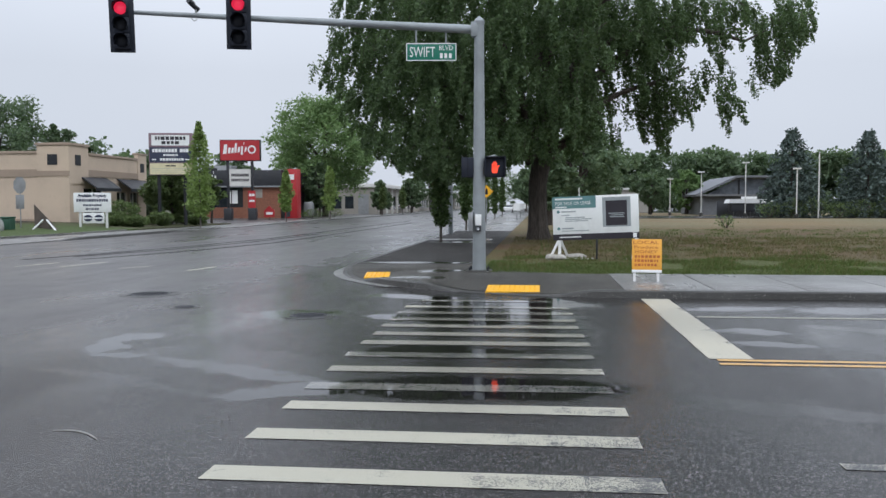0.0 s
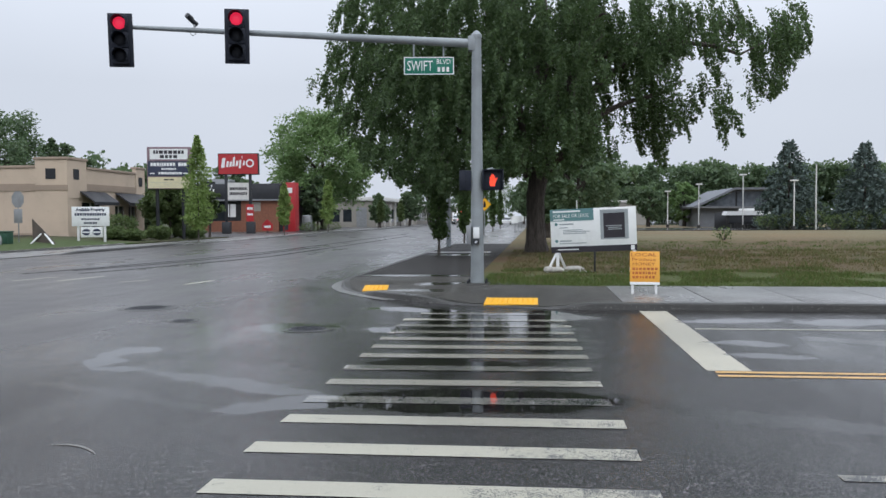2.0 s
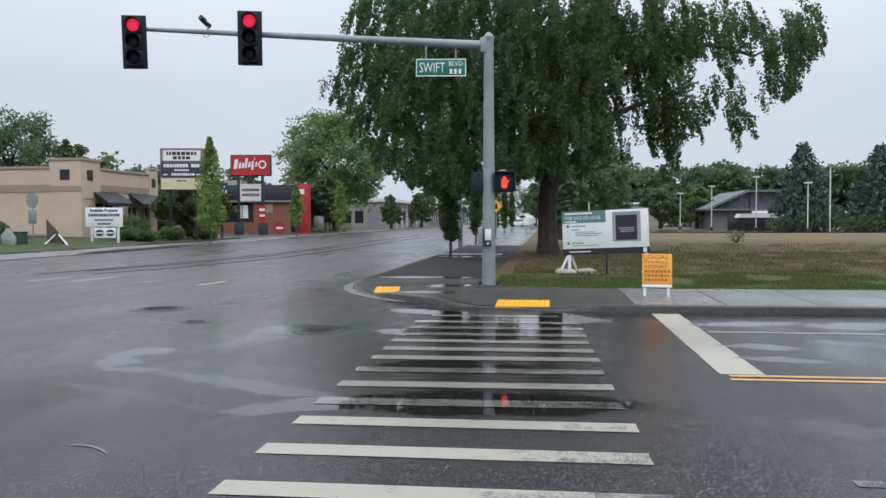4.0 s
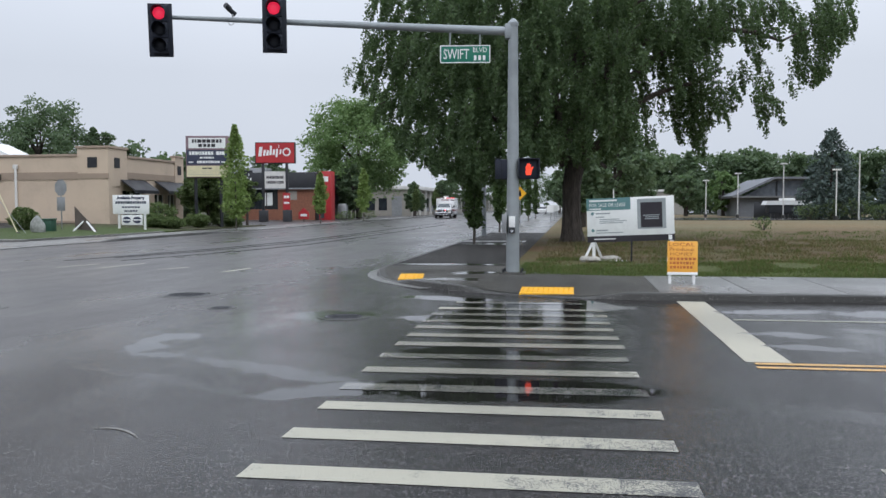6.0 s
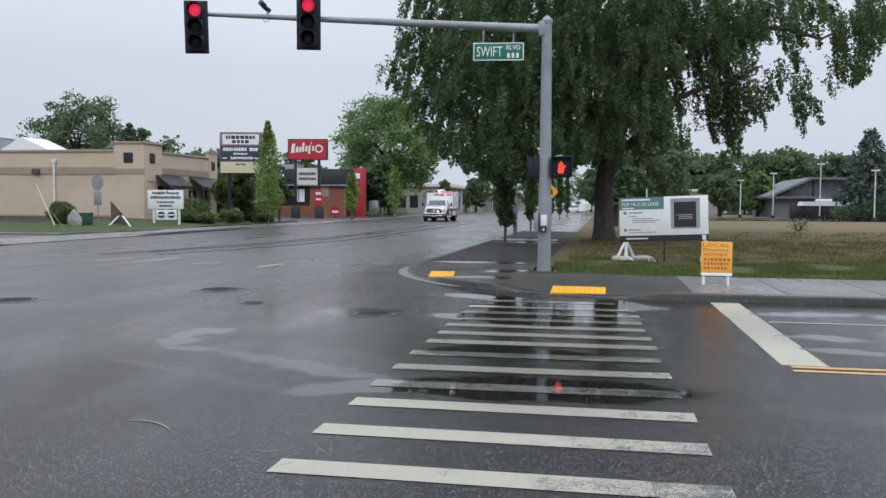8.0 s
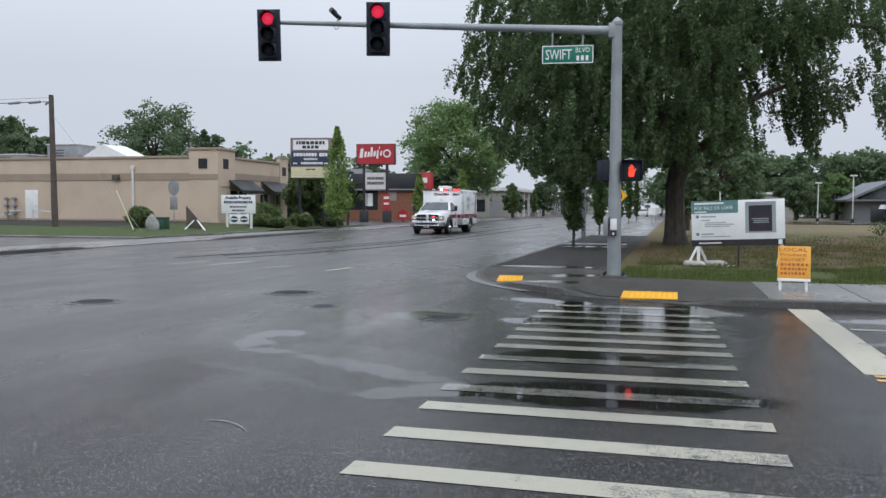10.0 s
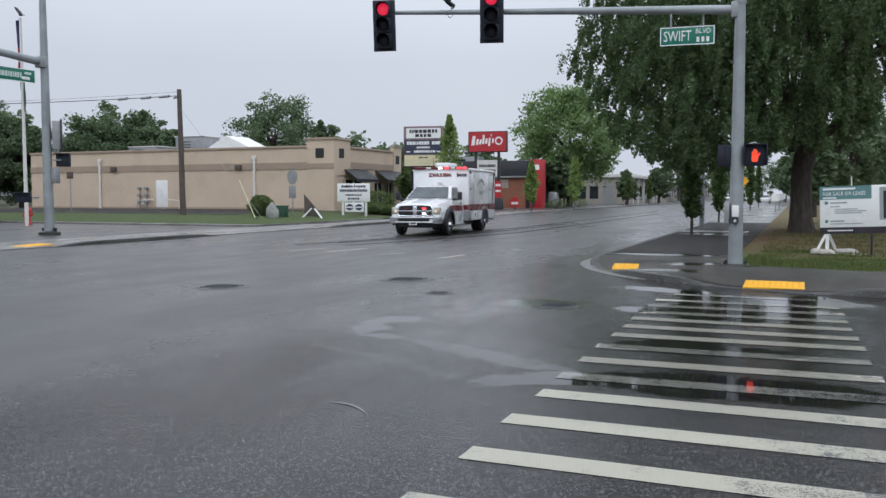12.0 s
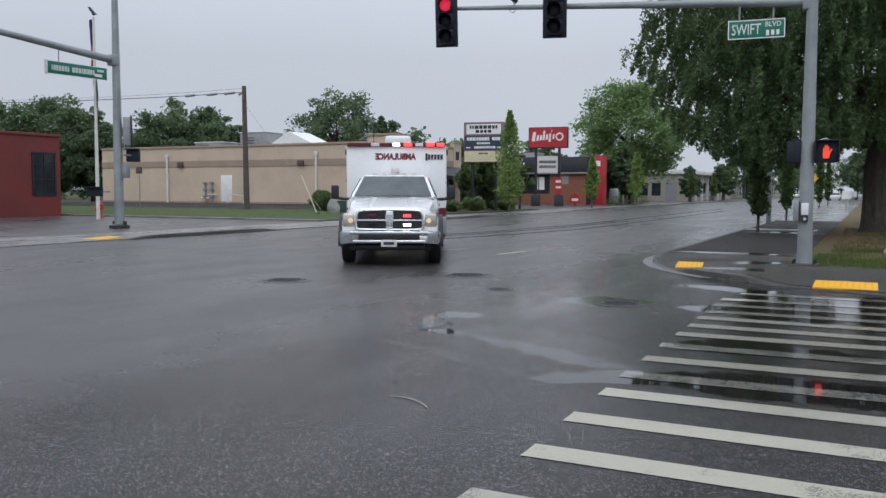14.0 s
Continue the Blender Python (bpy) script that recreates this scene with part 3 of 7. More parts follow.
def dip(u, v):
    """The dropped kerbs of the two ramps."""
    a = math.degrees(math.atan2(v - CV, u - CU)) % 360
    near = min(abs(a - 250) / 9, abs(a - 207) / 7)
    return min(1.0, max(0.0, (near - 0.9) / 0.8))


def build_corner():
    """The rounded corner pavement with its kerb."""
    angles = lines(180, 270, 2.5)
    radii = [2.6, 3.4, 4.2, 4.8, 5.3, 5.6, KR - 0.15]
    bm = bmesh.new()

    def place(r, a):
        u, v = CU + r * math.cos(radians(a)), CV + r * math.sin(radians(a))
        fall = max(0.0, (r - 3.6) / (KR - 3.6))
        return (*xy(u, v), TOP - (TOP - 0.02) * (1 - dip(u, v)) * fall)
    rings = [[bm.verts.new(place(r, a)) for a in angles] for r in radii]
    for p, q in zip(rings, rings[1:]):
        for i in range(len(angles) - 1):
            bm.faces.new((p[i], p[i + 1], q[i + 1], q[i]))
    walk_ob = solid("pavement_corner", bm, CORNER, "wet concrete corner pavement with dropped kerbs", "pavement", kind="structure")
    # kerb profile swept round the corner and along both streets
    path = [(KU, v) for v in (330, 200, 140, 100, 80, 60, 50, 40, 34, 30, 27, 24, 22)] + \
        [(CU + KR * math.cos(radians(a)), CV + KR * math.sin(radians(a))) for a in angles] + \
        [(u, KV) for u in (2, 3, 4, 5, 6, 7, 8, 10, 13, 18, 26, 40, 70, 90)]
    bm = bmesh.new()
    rings = []
    for i, (u, v) in enumerate(path):
        a, b = Vector(path[max(0, i - 1)]), Vector(path[min(len(path) - 1, i + 1)])
        d = (b - a).normalized()
        inward = Vector((-d.y, d.x))
        h = 0.02 + (TOP - 0.018) * dip(u, v) if math.hypot(u - CU, v - CV) < KR + 0.3 and u < CU and v < CV else TOP + 0.002
        prof = [(-0.03, 0.004), (-0.02, 0.008), (0.0, h - 0.02), (0.025, h), (0.16, h), (0.16, -0.03), (-0.03, -0.03)]
        rings.append([bm.verts.new((*xy(u + inward.x * o, v + inward.y * o), z)) for o, z in prof])
    for p, q in zip(rings, rings[1:]):
        for k in range(len(p)):
            bm.faces.new((p[k], q[k], q[(k + 1) % len(p)], p[(k + 1) % len(p)]))
    bmesh.ops.recalc_face_normals(bm, faces=bm.faces[:])
    solid("kerb", bm, KERB_STONE, "wet concrete kerb and gutter", "kerb", kind="structure")
    # pale gutter band before the kerb, round the bend and up the main road
    bm = bmesh.new()
    band = []
    for i, (u, v) in enumerate(path):
        if v > 80 or (v < 15.6 and u > -3.0):
            continue
        d = (Vector(path[min(len(path) - 1, i + 1)]) - Vector(path[max(0, i - 1)])).normalized()
        band.append([bm.verts.new((*xy(u + d.y * o, v - d.x * o), 0.005)) for o in (0.03, 0.24)])
    for p, q in zip(band, band[1:]):
        bm.faces.new((p[0], p[1], q[1], q[0]))
    bmesh.ops.recalc_face_normals(bm, faces=bm.faces[:])
    solid("gutter", bm, CONCRETE, "wet pale concrete gutter band at the kerb", "gutter", kind="structure")
    return walk_ob


def slab(name, u0, u1, v0, v1, material, label, z=TOP, nu=1, nv=1):
    us, vs = lines(u0, u1, (u1 - u0) / nu), lines(v0, v1, (v1 - v0) / nv)
    bm = bmesh.new()
    for i in range(nu):
        for j in range(nv):
            p = [xy(us[i], vs[j]), xy(us[i + 1], vs[j]), xy(us[i + 1], vs[j + 1]), xy(us[i], vs[j + 1])]
            prism(p, -0.03, z, bm)
    return solid(name, bm, material, label, "pavement", kind="structure")


def paving_panels(parent, u0, u1, v0, v1, nu, nv, material, gap=0.012, skew=0.0):
    """Concrete panels with open joints, pieces of a pavement."""
    du, dv = (u1 - u0) / nu, (v1 - v0) / nv
    bm = box(-du / 2 + gap, du / 2 - gap, -dv / 2 + gap, dv / 2 - gap, -0.07, 0.0, 0.008)
    me = None
    for i in range(nu):
        for j in range(nv):
            m = at(u0 + du * (i + 0.5), v0 + dv * (j + 0.5) + skew * (u0 + du * (i + 0.5)), TOP + 0.003 + rng0.uniform(-0.003, 0.004))
            if me is None:
                ob = link_mesh("panel", bm, material)
                me = ob.data
            else:
                ob = new("panel", me)
            ob.parent = parent
            ob.matrix_world = m
    return parent


def build_walks():
    east = slab("pavement_side_street", CU, 60, KV + 0.16, 18.0, KERB_STONE, "concrete pavement bed beside the side street", TOP - 0.012)
    paving_panels(east, CU, CU + 34.5, KV + 0.165, 17.6, 23, 1, CONCRETE)
    slab("path_1", KU + 0.16, -1.45, CV, 45.5, PATH_ASPHALT, "dark wet asphalt footpath beside the main road", TOP)
    north = slab("pavement_main_road", KU + 0.16, -1.45, 45.5, 330, KERB_STONE, "concrete pavement bed along the main road", TOP - 0.012)
    paving_panels(north, KU + 0.17, -1.5, 45.55, 115.55, 1, 46, CONCRETE)
    # pale concrete patches at the first street trees
    slab("tree_pit_1", -4.4, -1.9, 33.6, 35.0, CONCRETE, "pale wet concrete strip at a street tree", TOP + 0.004)
    slab("near_pavement", -12, 40, -6, 1.6, CONCRETE, "concrete pavement under the viewer", 0.02)


def build_lot():
    us = [-1.45, -1, 0, 1, 2, 3, 4, 6, 8, 10, 13, 16, 20, 25, 30, 36, 44, 60, 90]
    vs = [17.62, 18.3, 19, 20, 21, 22.5, 24, 26, 28, 31, 34, 37, 40, 45, 50, 56, 62, 70, 80, 92, 105, 118, 135]

    def h(u, v):
        edge = min(1.0, max(0.0, min(u + 1.45, v - 17.6) / 2.5))
        rise = 0.12 * math.exp(-((u - 0.0) ** 2 + (v - 36.9) ** 2) / 8)
        return 0.108 + edge * (0.03 + rise + 0.05 * noise.noise(Vector((u * 0.15, v * 0.15, 0.3))))
    solid("vacant_lot", grid_sheet(us, vs, h), LOT_GRASS, "vacant lot of dry brown and green grass", "grass", kind="structure")
    slab("car_park", 4, 60, 84, 100, ASPHALT, "grey asphalt car park behind the lot", 0.19)

    def blades(name, n, u0, u1, v0, v1, hgt, material, seed, label, keep, thin=0.0):
        rng = np.random.default_rng(seed)
        u, v = rng.uniform(u0, u1, n), rng.uniform(v0, v1, n)
        tuft = np.array([noise.noise(Vector((a * 0.9, b * 0.9, 3.1))) for a, b in zip(u, v)])
        ok = tuft + rng.normal(0, 0.08, n) > keep + thin * (v - v0)
        u, v = u[ok], v[ok]
        n = len(u)
        base = np.stack([u * CA + v * SA, -u * SA + v * CA, np.array([h(a, b) for a, b in zip(u, v)]) - 0.01], 1)
        ang = rng.uniform(0, 2 * np.pi, n)
        w = np.stack([np.cos(ang), np.sin(ang), np.zeros(n)], 1) * 0.012
        tip = base + np.stack([rng.normal(0, 0.04, n), rng.normal(0, 0.04, n), hgt * (rng.uniform(0.4, 1.5, n) + 0.8 * tuft[ok])], 1)
        co = np.stack([base - w, base + w, tip], 1).reshape(-1, 3)
        me = bpy.data.meshes.new(name)
        me.from_pydata(co.tolist(), [], np.arange(3 * n).reshape(-1, 3).tolist())
        me.materials.append(material)
        tagged(new(name, me), label, "grass", kind="stuff")
    blades("green_grass", 95000, -1.2, 18, 17.7, 23.0, 0.055, GRASS_BLADE, 11, "green grass strip beside the pavement", -0.55, 0.17)
    blades("dry_grass", 52000, -1.0, 22, 17.9, 36, 0.075, STRAW_BLADE, 12, "dry straw-coloured grass on the lot", -0.2)
    blades("patchy_grass", 46000, 0, 30, 20.0, 48, 0.09, GRASS_BLADE, 13, "patchy green weeds on the lot", 0.12)


def build_far_side():
    """The opposite pavement, its kerbs and the yards behind."""
    kerb_v = [(18.7, 26.5), (34.5, 48.0), (56.0, 330.0)]
    for n, (a, b) in enumerate(kerb_v):
        bm = bmesh.new()
        prof = [(0.04, 0.004), (0.02, 0.008), (0.0, 0.11), (-0.03, 0.13), (-0.18, 0.13), (-0.18, -0.03), (0.04, -0.03)]
        rings = []
        for v in lines(a, b, 1.0 if b - a < 20 else 12):
            k = min(1.0, (v - a) / 1.2, (b - v) / 1.2)
            rings.append([bm.verts.new((*xy(-20.6 + o, v), z if z < 0.02 else 0.012 + (z - 0.012) * k)) for o, z in prof])
        for p, q in zip(rings, rings[1:]):
            for k in range(len(p)):
                bm.faces.new((p[k], q[k], q[(k + 1) % len(p)], p[(k + 1) % len(p)]))
        bm.faces.new(rings[0]), bm.faces.new(rings[-1])
        bmesh.ops.recalc_face_normals(bm, faces=bm.faces[:])
        solid("kerb_far_%d" % (n + 1), bm, KERB_STONE, "low wet concrete kerb of the opposite pavement", "kerb", kind="structure")
    slab("pavement_far", -24.2, -20.78, 17.0, 330, CONCRETE, "wet pale concrete pavement across the main road", 0.03, 1, 60)
    slab("pavement_far_corner", -60, -20.78, 12.8, 17.0, CONCRETE, "wet concrete corner pavement across the main road", 0.026, 8, 1)
    slab("yard_1", -60, -24.2, 17.0, 34.2, ASPHALT, "wet asphalt forecourt across the main road", 0.02)
    slab("yard_kerb_1", -66, -24.2, 34.2, 35.0, CONCRETE, "pale concrete edging of a lawn strip", 0.10, 12, 1)
    solid("lawn_strip", grid_sheet(lines(-70, -24.2, 4), lines(35.0, 52.8, 2), lambda u, v: 0.11 + 0.02 * (v - 35) * min(1.0, (-24.2 - u) / 6)), LAWN,
          "green lawn strip before a tan building", "grass", kind="structure")
    solid("wall_strip", grid_sheet(lines(-62, -33.4, 4), lines(44.8, 53.35, 2), lambda u, v: 0.125 + 0.02 * (v - 35) * min(1.0, (-24.2 - u) / 6)), PATH_ASPHALT,
          "dark wet paved strip along a tan building", "pavement", kind="structure")
    slab("yard_kerb_2", -24.4, -24.21, 35.0, 47.5, CONCRETE, "pale concrete edging of a lawn strip", 0.118, 1, 8)
    slab("yard_2", -60, -24.2, 64.5, 330, ASPHALT, "asphalt yards of shops along the road", 0.02)
    slab("planting_bed", -31.0, -24.2, 47.5, 64.5, LAWN, "planted bed beside a tan building", 0.10)


def build_markings():
    """Painted bars, lines and the raised warning pads."""
    def strip(name, u0, v0, u1, v1, w, material, label, end=0.0):
        a, b = Vector(xy(u0, v0)), Vector(xy(u1, v1))
        d = (b - a).normalized()
        s = Vector((-d.y, d.x)) * w / 2
        bm = bmesh.new()
        n = max(1, int((b - a).length / 0.6))
        lo, hi = [], []
        for i in range(n + 1):
            p = a + (b - a) * i / n
            r = rng0.uniform(-0.006, 0.006)
            lo.append(bm.verts.new((*(p - s * (1 + r * 3)), 0.004)))
            hi.append(bm.verts.new((*(p + s * (1 - r * 3)), 0.004)))
        for i in range(n):
            bm.faces.new((lo[i], lo[i + 1], hi[i + 1], hi[i]))
        return solid(name, bm, material, label, "road marking", kind="structure")
    bars = (3.78, 4.66, 5.50, 6.32, 7.03, 7.80, 8.56, 9.33, 9.98, 10.65, 11.28, 11.96, 12.65, 13.45)
    for i, v in enumerate(bars):
        left, right = -1.93 - 0.007 * i, 0.70 - 0.022 * i
        skew = 0.05 if 3 < i < 8 else 0.015
        if i == 13:
            left, right = -1.85, 0.15
        worn = i in (0, 4, 6, 13)
        strip("crossing_bar_%d" % (i + 1), left + rng0.uniform(-0.02, 0.02), v - skew / 2, right + rng0.uniform(-0.02, 0.02), v + skew, 0.26,
              WORN_PAINT if worn else WHITE_PAINT, "worn white crossing bar on asphalt" if worn else "white crossing bar on asphalt")
    strip("stop_line", 1.87, 14.03, 1.91, 8.64, 0.44, LINE_PAINT, "broad white stop line")
    strip("centre_line_1", 1.76, 8.57, 45, 8.62, 0.10, YELLOW_PAINT, "yellow centre line of the side street")
    strip("centre_line_2", 1.74, 8.37, 45, 8.36, 0.10, YELLOW_PAINT, "yellow centre line of the side street")
    strip("lane_line_1", 2.15, 11.85, 40, 11.75, 0.11, WHITE_PAINT, "white lane line of the side street")
    strip("lane_line_2", 1.78, 5.14, 40, 5.1, 0.12, WHITE_PAINT, "white lane line of the side street")
    for v in lines(32, 300, 14):
        strip("lane_dash_1", -9.0, v, -9.0, v + 2.6, 0.10, WORN_PAINT, "worn white lane dash on the main road")
        strip("lane_dash_2", -16.8, v + 3, -16.8, v + 5.6, 0.10, WORN_PAINT, "worn white lane dash on the main road")
    for u0, v0, u1, v1 in ((-13.2, 20.0, -12.84, 21.4), (-11.96, 19.95, -11.69, 21.77), (-10.22, 19.63, -9.78, 20.42), (-8.23, 19.05, -8.07, 20.32)):
        strip("guide_dash", u0, v0, u1, v1, 0.15, WHITE_PAINT, "worn white guide dash in the junction")
    # long dark tar seams that drift across the lanes
    for pts in (((-14.6, 22.5), (-13.82, 25.84), (-13.08, 29.87), (-12.3, 37.5), (-12.25, 53.7), (-12.2, 80.0)), ((-13.0, 22.8), (-12.44, 24.53), (-11.54, 28.14), (-10.7, 33.3), (-10.6, 46.2), (-10.6, 70.0)),
                ((-13.9, 24.0), (-12.9, 27.5), (-11.9, 34.0), (-11.5, 44.0))):
        for (u0, v0), (u1, v1) in zip(pts, pts[1:]):
            strip("tar_seam", u0, v0, u1, v1, 0.2, TAR, "dark tar seam in the road")
    # a pale scuff near the junction
    bm = bmesh.new()
    arc = [(-3.32 + 0.42 * k, 5.12 + 0.30 * math.sin(1.2 + 1.6 * k), 0.012 * (1 - abs(2 * k - 1) ** 3) + 0.003) for k in lines(0, 1, 0.08)]
    pairs = [(bm.verts.new((*xy(u, v - w), 0.004)), bm.verts.new((*xy(u, v + w), 0.004))) for u, v, w in arc]
    for p, q in zip(pairs, pairs[1:]):
        bm.faces.new((p[0], q[0], q[1], p[1]))
    solid("scuff_mark", bm, FAINT_PAINT, "faint curved scuff on the asphalt", "road marking", kind="structure")
    # warning pads
    for n, (u, v, turn, a, b, z) in enumerate([(-0.46, 15.06, 0, 0.94, 0.86, 0.046), (-3.42, 17.69, 8, 0.52, 1.0, 0.05), (-21.6, 18.7, 0, 0.7, 1.2, 0.034)]):
        bm = box(-a / 2, a / 2, -b / 2, b / 2, -0.05, 0.0, 0.004)
        k = 0.09
        for i in range(int(a / k)):
            for j in range(int(b / k)):
                x, y = -a / 2 + k * (i + 0.5), -b / 2 + k * (j + 0.5)
                prism([(x - 0.016, y), (x, y - 0.016), (x + 0.016, y), (x, y + 0.016)], 0.0, 0.004, bm)
        tilt = -2 if n == 0 else 0
        ob = solid("warning_pad_%d" % (n + 1), bm, WARN_YELLOW, "yellow studded warning pad set in the kerb ramp", "warning pad",
                   at(u, v, z + 0.012, turn) @ pose(0, 0, 0, -tilt if n == 0 else 2), kind="structure")
    # covers in the carriageway
    for u, v, r in [(-6.73, 13.99, 0.36), (-5.34, 12.25, 0.16), (-3.2, 11.47, 0.26), (-9.13, 11.7, 0.33)]:
        cover = thing("manhole_cover", at(u, v, 0.003), "round dark iron manhole cover in a concrete collar", "manhole cover")
        part("collar", lathe([(r * 1.45, -0.02), (r * 1.45, 0.002), (r * 1.02, 0.003), (r * 1.02, -0.02)], 28), KERB_STONE, cover)
        part("lid", lathe([(r, -0.02), (r, 0.006), (r * 0.95, 0.009), (0.001, 0.009)], 28), BLACK_METAL, cover)
        bm = bmesh.new()
        for k in range(-3, 4):
            w = math.sqrt(max(0, (r * 0.85) ** 2 - (k * r * 0.24) ** 2))
            box(-w, w, k * r * 0.24 - 0.012, k * r * 0.24 + 0.012, 0.008, 0.014, 0, bm)
        part("ribs", bm, BLACK_METAL, cover)


build_ground()
build_corner()
build_walks()
build_lot()
build_far_side()
build_markings()
# ---------------------------------------------------------------- traffic signals and street furniture
def signal_head(m):
    """Three lamps in a backplate; faces local -y, origin at its middle."""
    t = thing("traffic_light", m, "dark traffic light on a mast arm showing red", "traffic light", "traffic lights")
    part("backplate", box(-0.26, 0.26, 0.06, 0.085, -0.58, 0.58, 0.01), SIGNAL_BLACK, t)
    for i, z in enumerate((0.35, 0.0, -0.35)):
        part("section", box(-0.17, 0.17, -0.06, 0.14, z - 0.17, z + 0.17, 0.02), SIGNAL_BLACK, t)
        lit = i == 0
        own = bmesh.new()
        bmesh.ops.create_uvsphere(own, u_segments=20, v_segments=10, radius=0.135)
        for v in own.verts:
            v.co = Vector((v.co.x, v.co.y * 0.35 - 0.065, v.co.z + z))
        part("lens", own, RED_GLOW if lit else LENS_OFF, t, "glowing red lens" if lit else "unlit dark lens")
        bm = bmesh.new()
        arc = [radians(a) for a in range(-35, 216, 12)]
        r = 0.15
        inner = [(bm.verts.new((r * math.cos(a), -0.06, z + r * math.sin(a))), bm.verts.new((r * math.cos(a), -0.30 + 0.10 * (1 - math.sin(a)) / 2, z + r * math.sin(a)))) for a in arc]
        outer = [(bm.verts.new((1.05 * r * math.cos(a), -0.06, z + 1.05 * r * math.sin(a))), bm.verts.new((1.05 * r * math.cos(a), -0.30 + 0.10 * (1 - math.sin(a)) / 2, z + 1.05 * r * math.sin(a)))) for a in arc]
        for i2 in range(len(arc) - 1):
            bm.faces.new((inner[i2][0], inner[i2][1], inner[i2 + 1][1], inner[i2 + 1][0]))
            bm.faces.new((outer[i2][1], outer[i2][0], outer[i2 + 1][0], outer[i2 + 1][1]))
            bm.faces.new((inner[i2][1], outer[i2][1], outer[i2 + 1][1], inner[i2 + 1][1]))
        part("visor", bm, SIGNAL_BLACK, t)
    part("clamp", box(-0.05, 0.05, 0.08, 0.26, -0.06, 0.10, 0.01), GALV, t)
    return t


def street_sign(m, w, h, text, label, hang, arm_gap):
    """A green hanging street plate; faces local -y."""
    t = thing("street_sign", m, label, "street sign", "street signs")
    part("plate", box(-w / 2, w / 2, -0.012, 0.012, -h / 2, h / 2, 0.006), SIGN_GREEN, t)
    bm = bmesh.new()
    e = 0.02
    for a in ((-w / 2, w / 2, -h / 2, -h / 2 + e), (-w / 2, w / 2, h / 2 - e, h / 2), (-w / 2, -w / 2 + e, -h / 2 + e, h / 2 - e), (w / 2 - e, w / 2, -h / 2 + e, h / 2 - e)):
        box(a[0], a[1], -0.018, -0.012, a[2], a[3], 0, bm)
    part("border", bm, SIGN_WHITE, t, "thin white border")
    for x in hang:
        part("hanger", tube([(x, 0, h / 2), (x, 0, h / 2 + arm_gap)], 0.018, 8), GALV, t)
    return t


def write_bars(parent, x0, x1, z, h, material, words, y=-0.016, rng=rng0, name="writing_bar"):
    """Unreadable lettering: a row of plain bars."""
    x, k = x0, 0
    widths = rng.uniform(0.6, 1.4, words)
    gap = 0.28 if words > 3 else 0.12
    total = widths.sum() + gap * (words - 1)
    for w in widths:
        w2 = w / total * (x1 - x0)
        part(name, box(x, x + w2 - 0.0, y - 0.004, y, z - h / 2, z + h / 2), material, parent)
        x += w2 + gap / total * (x1 - x0)


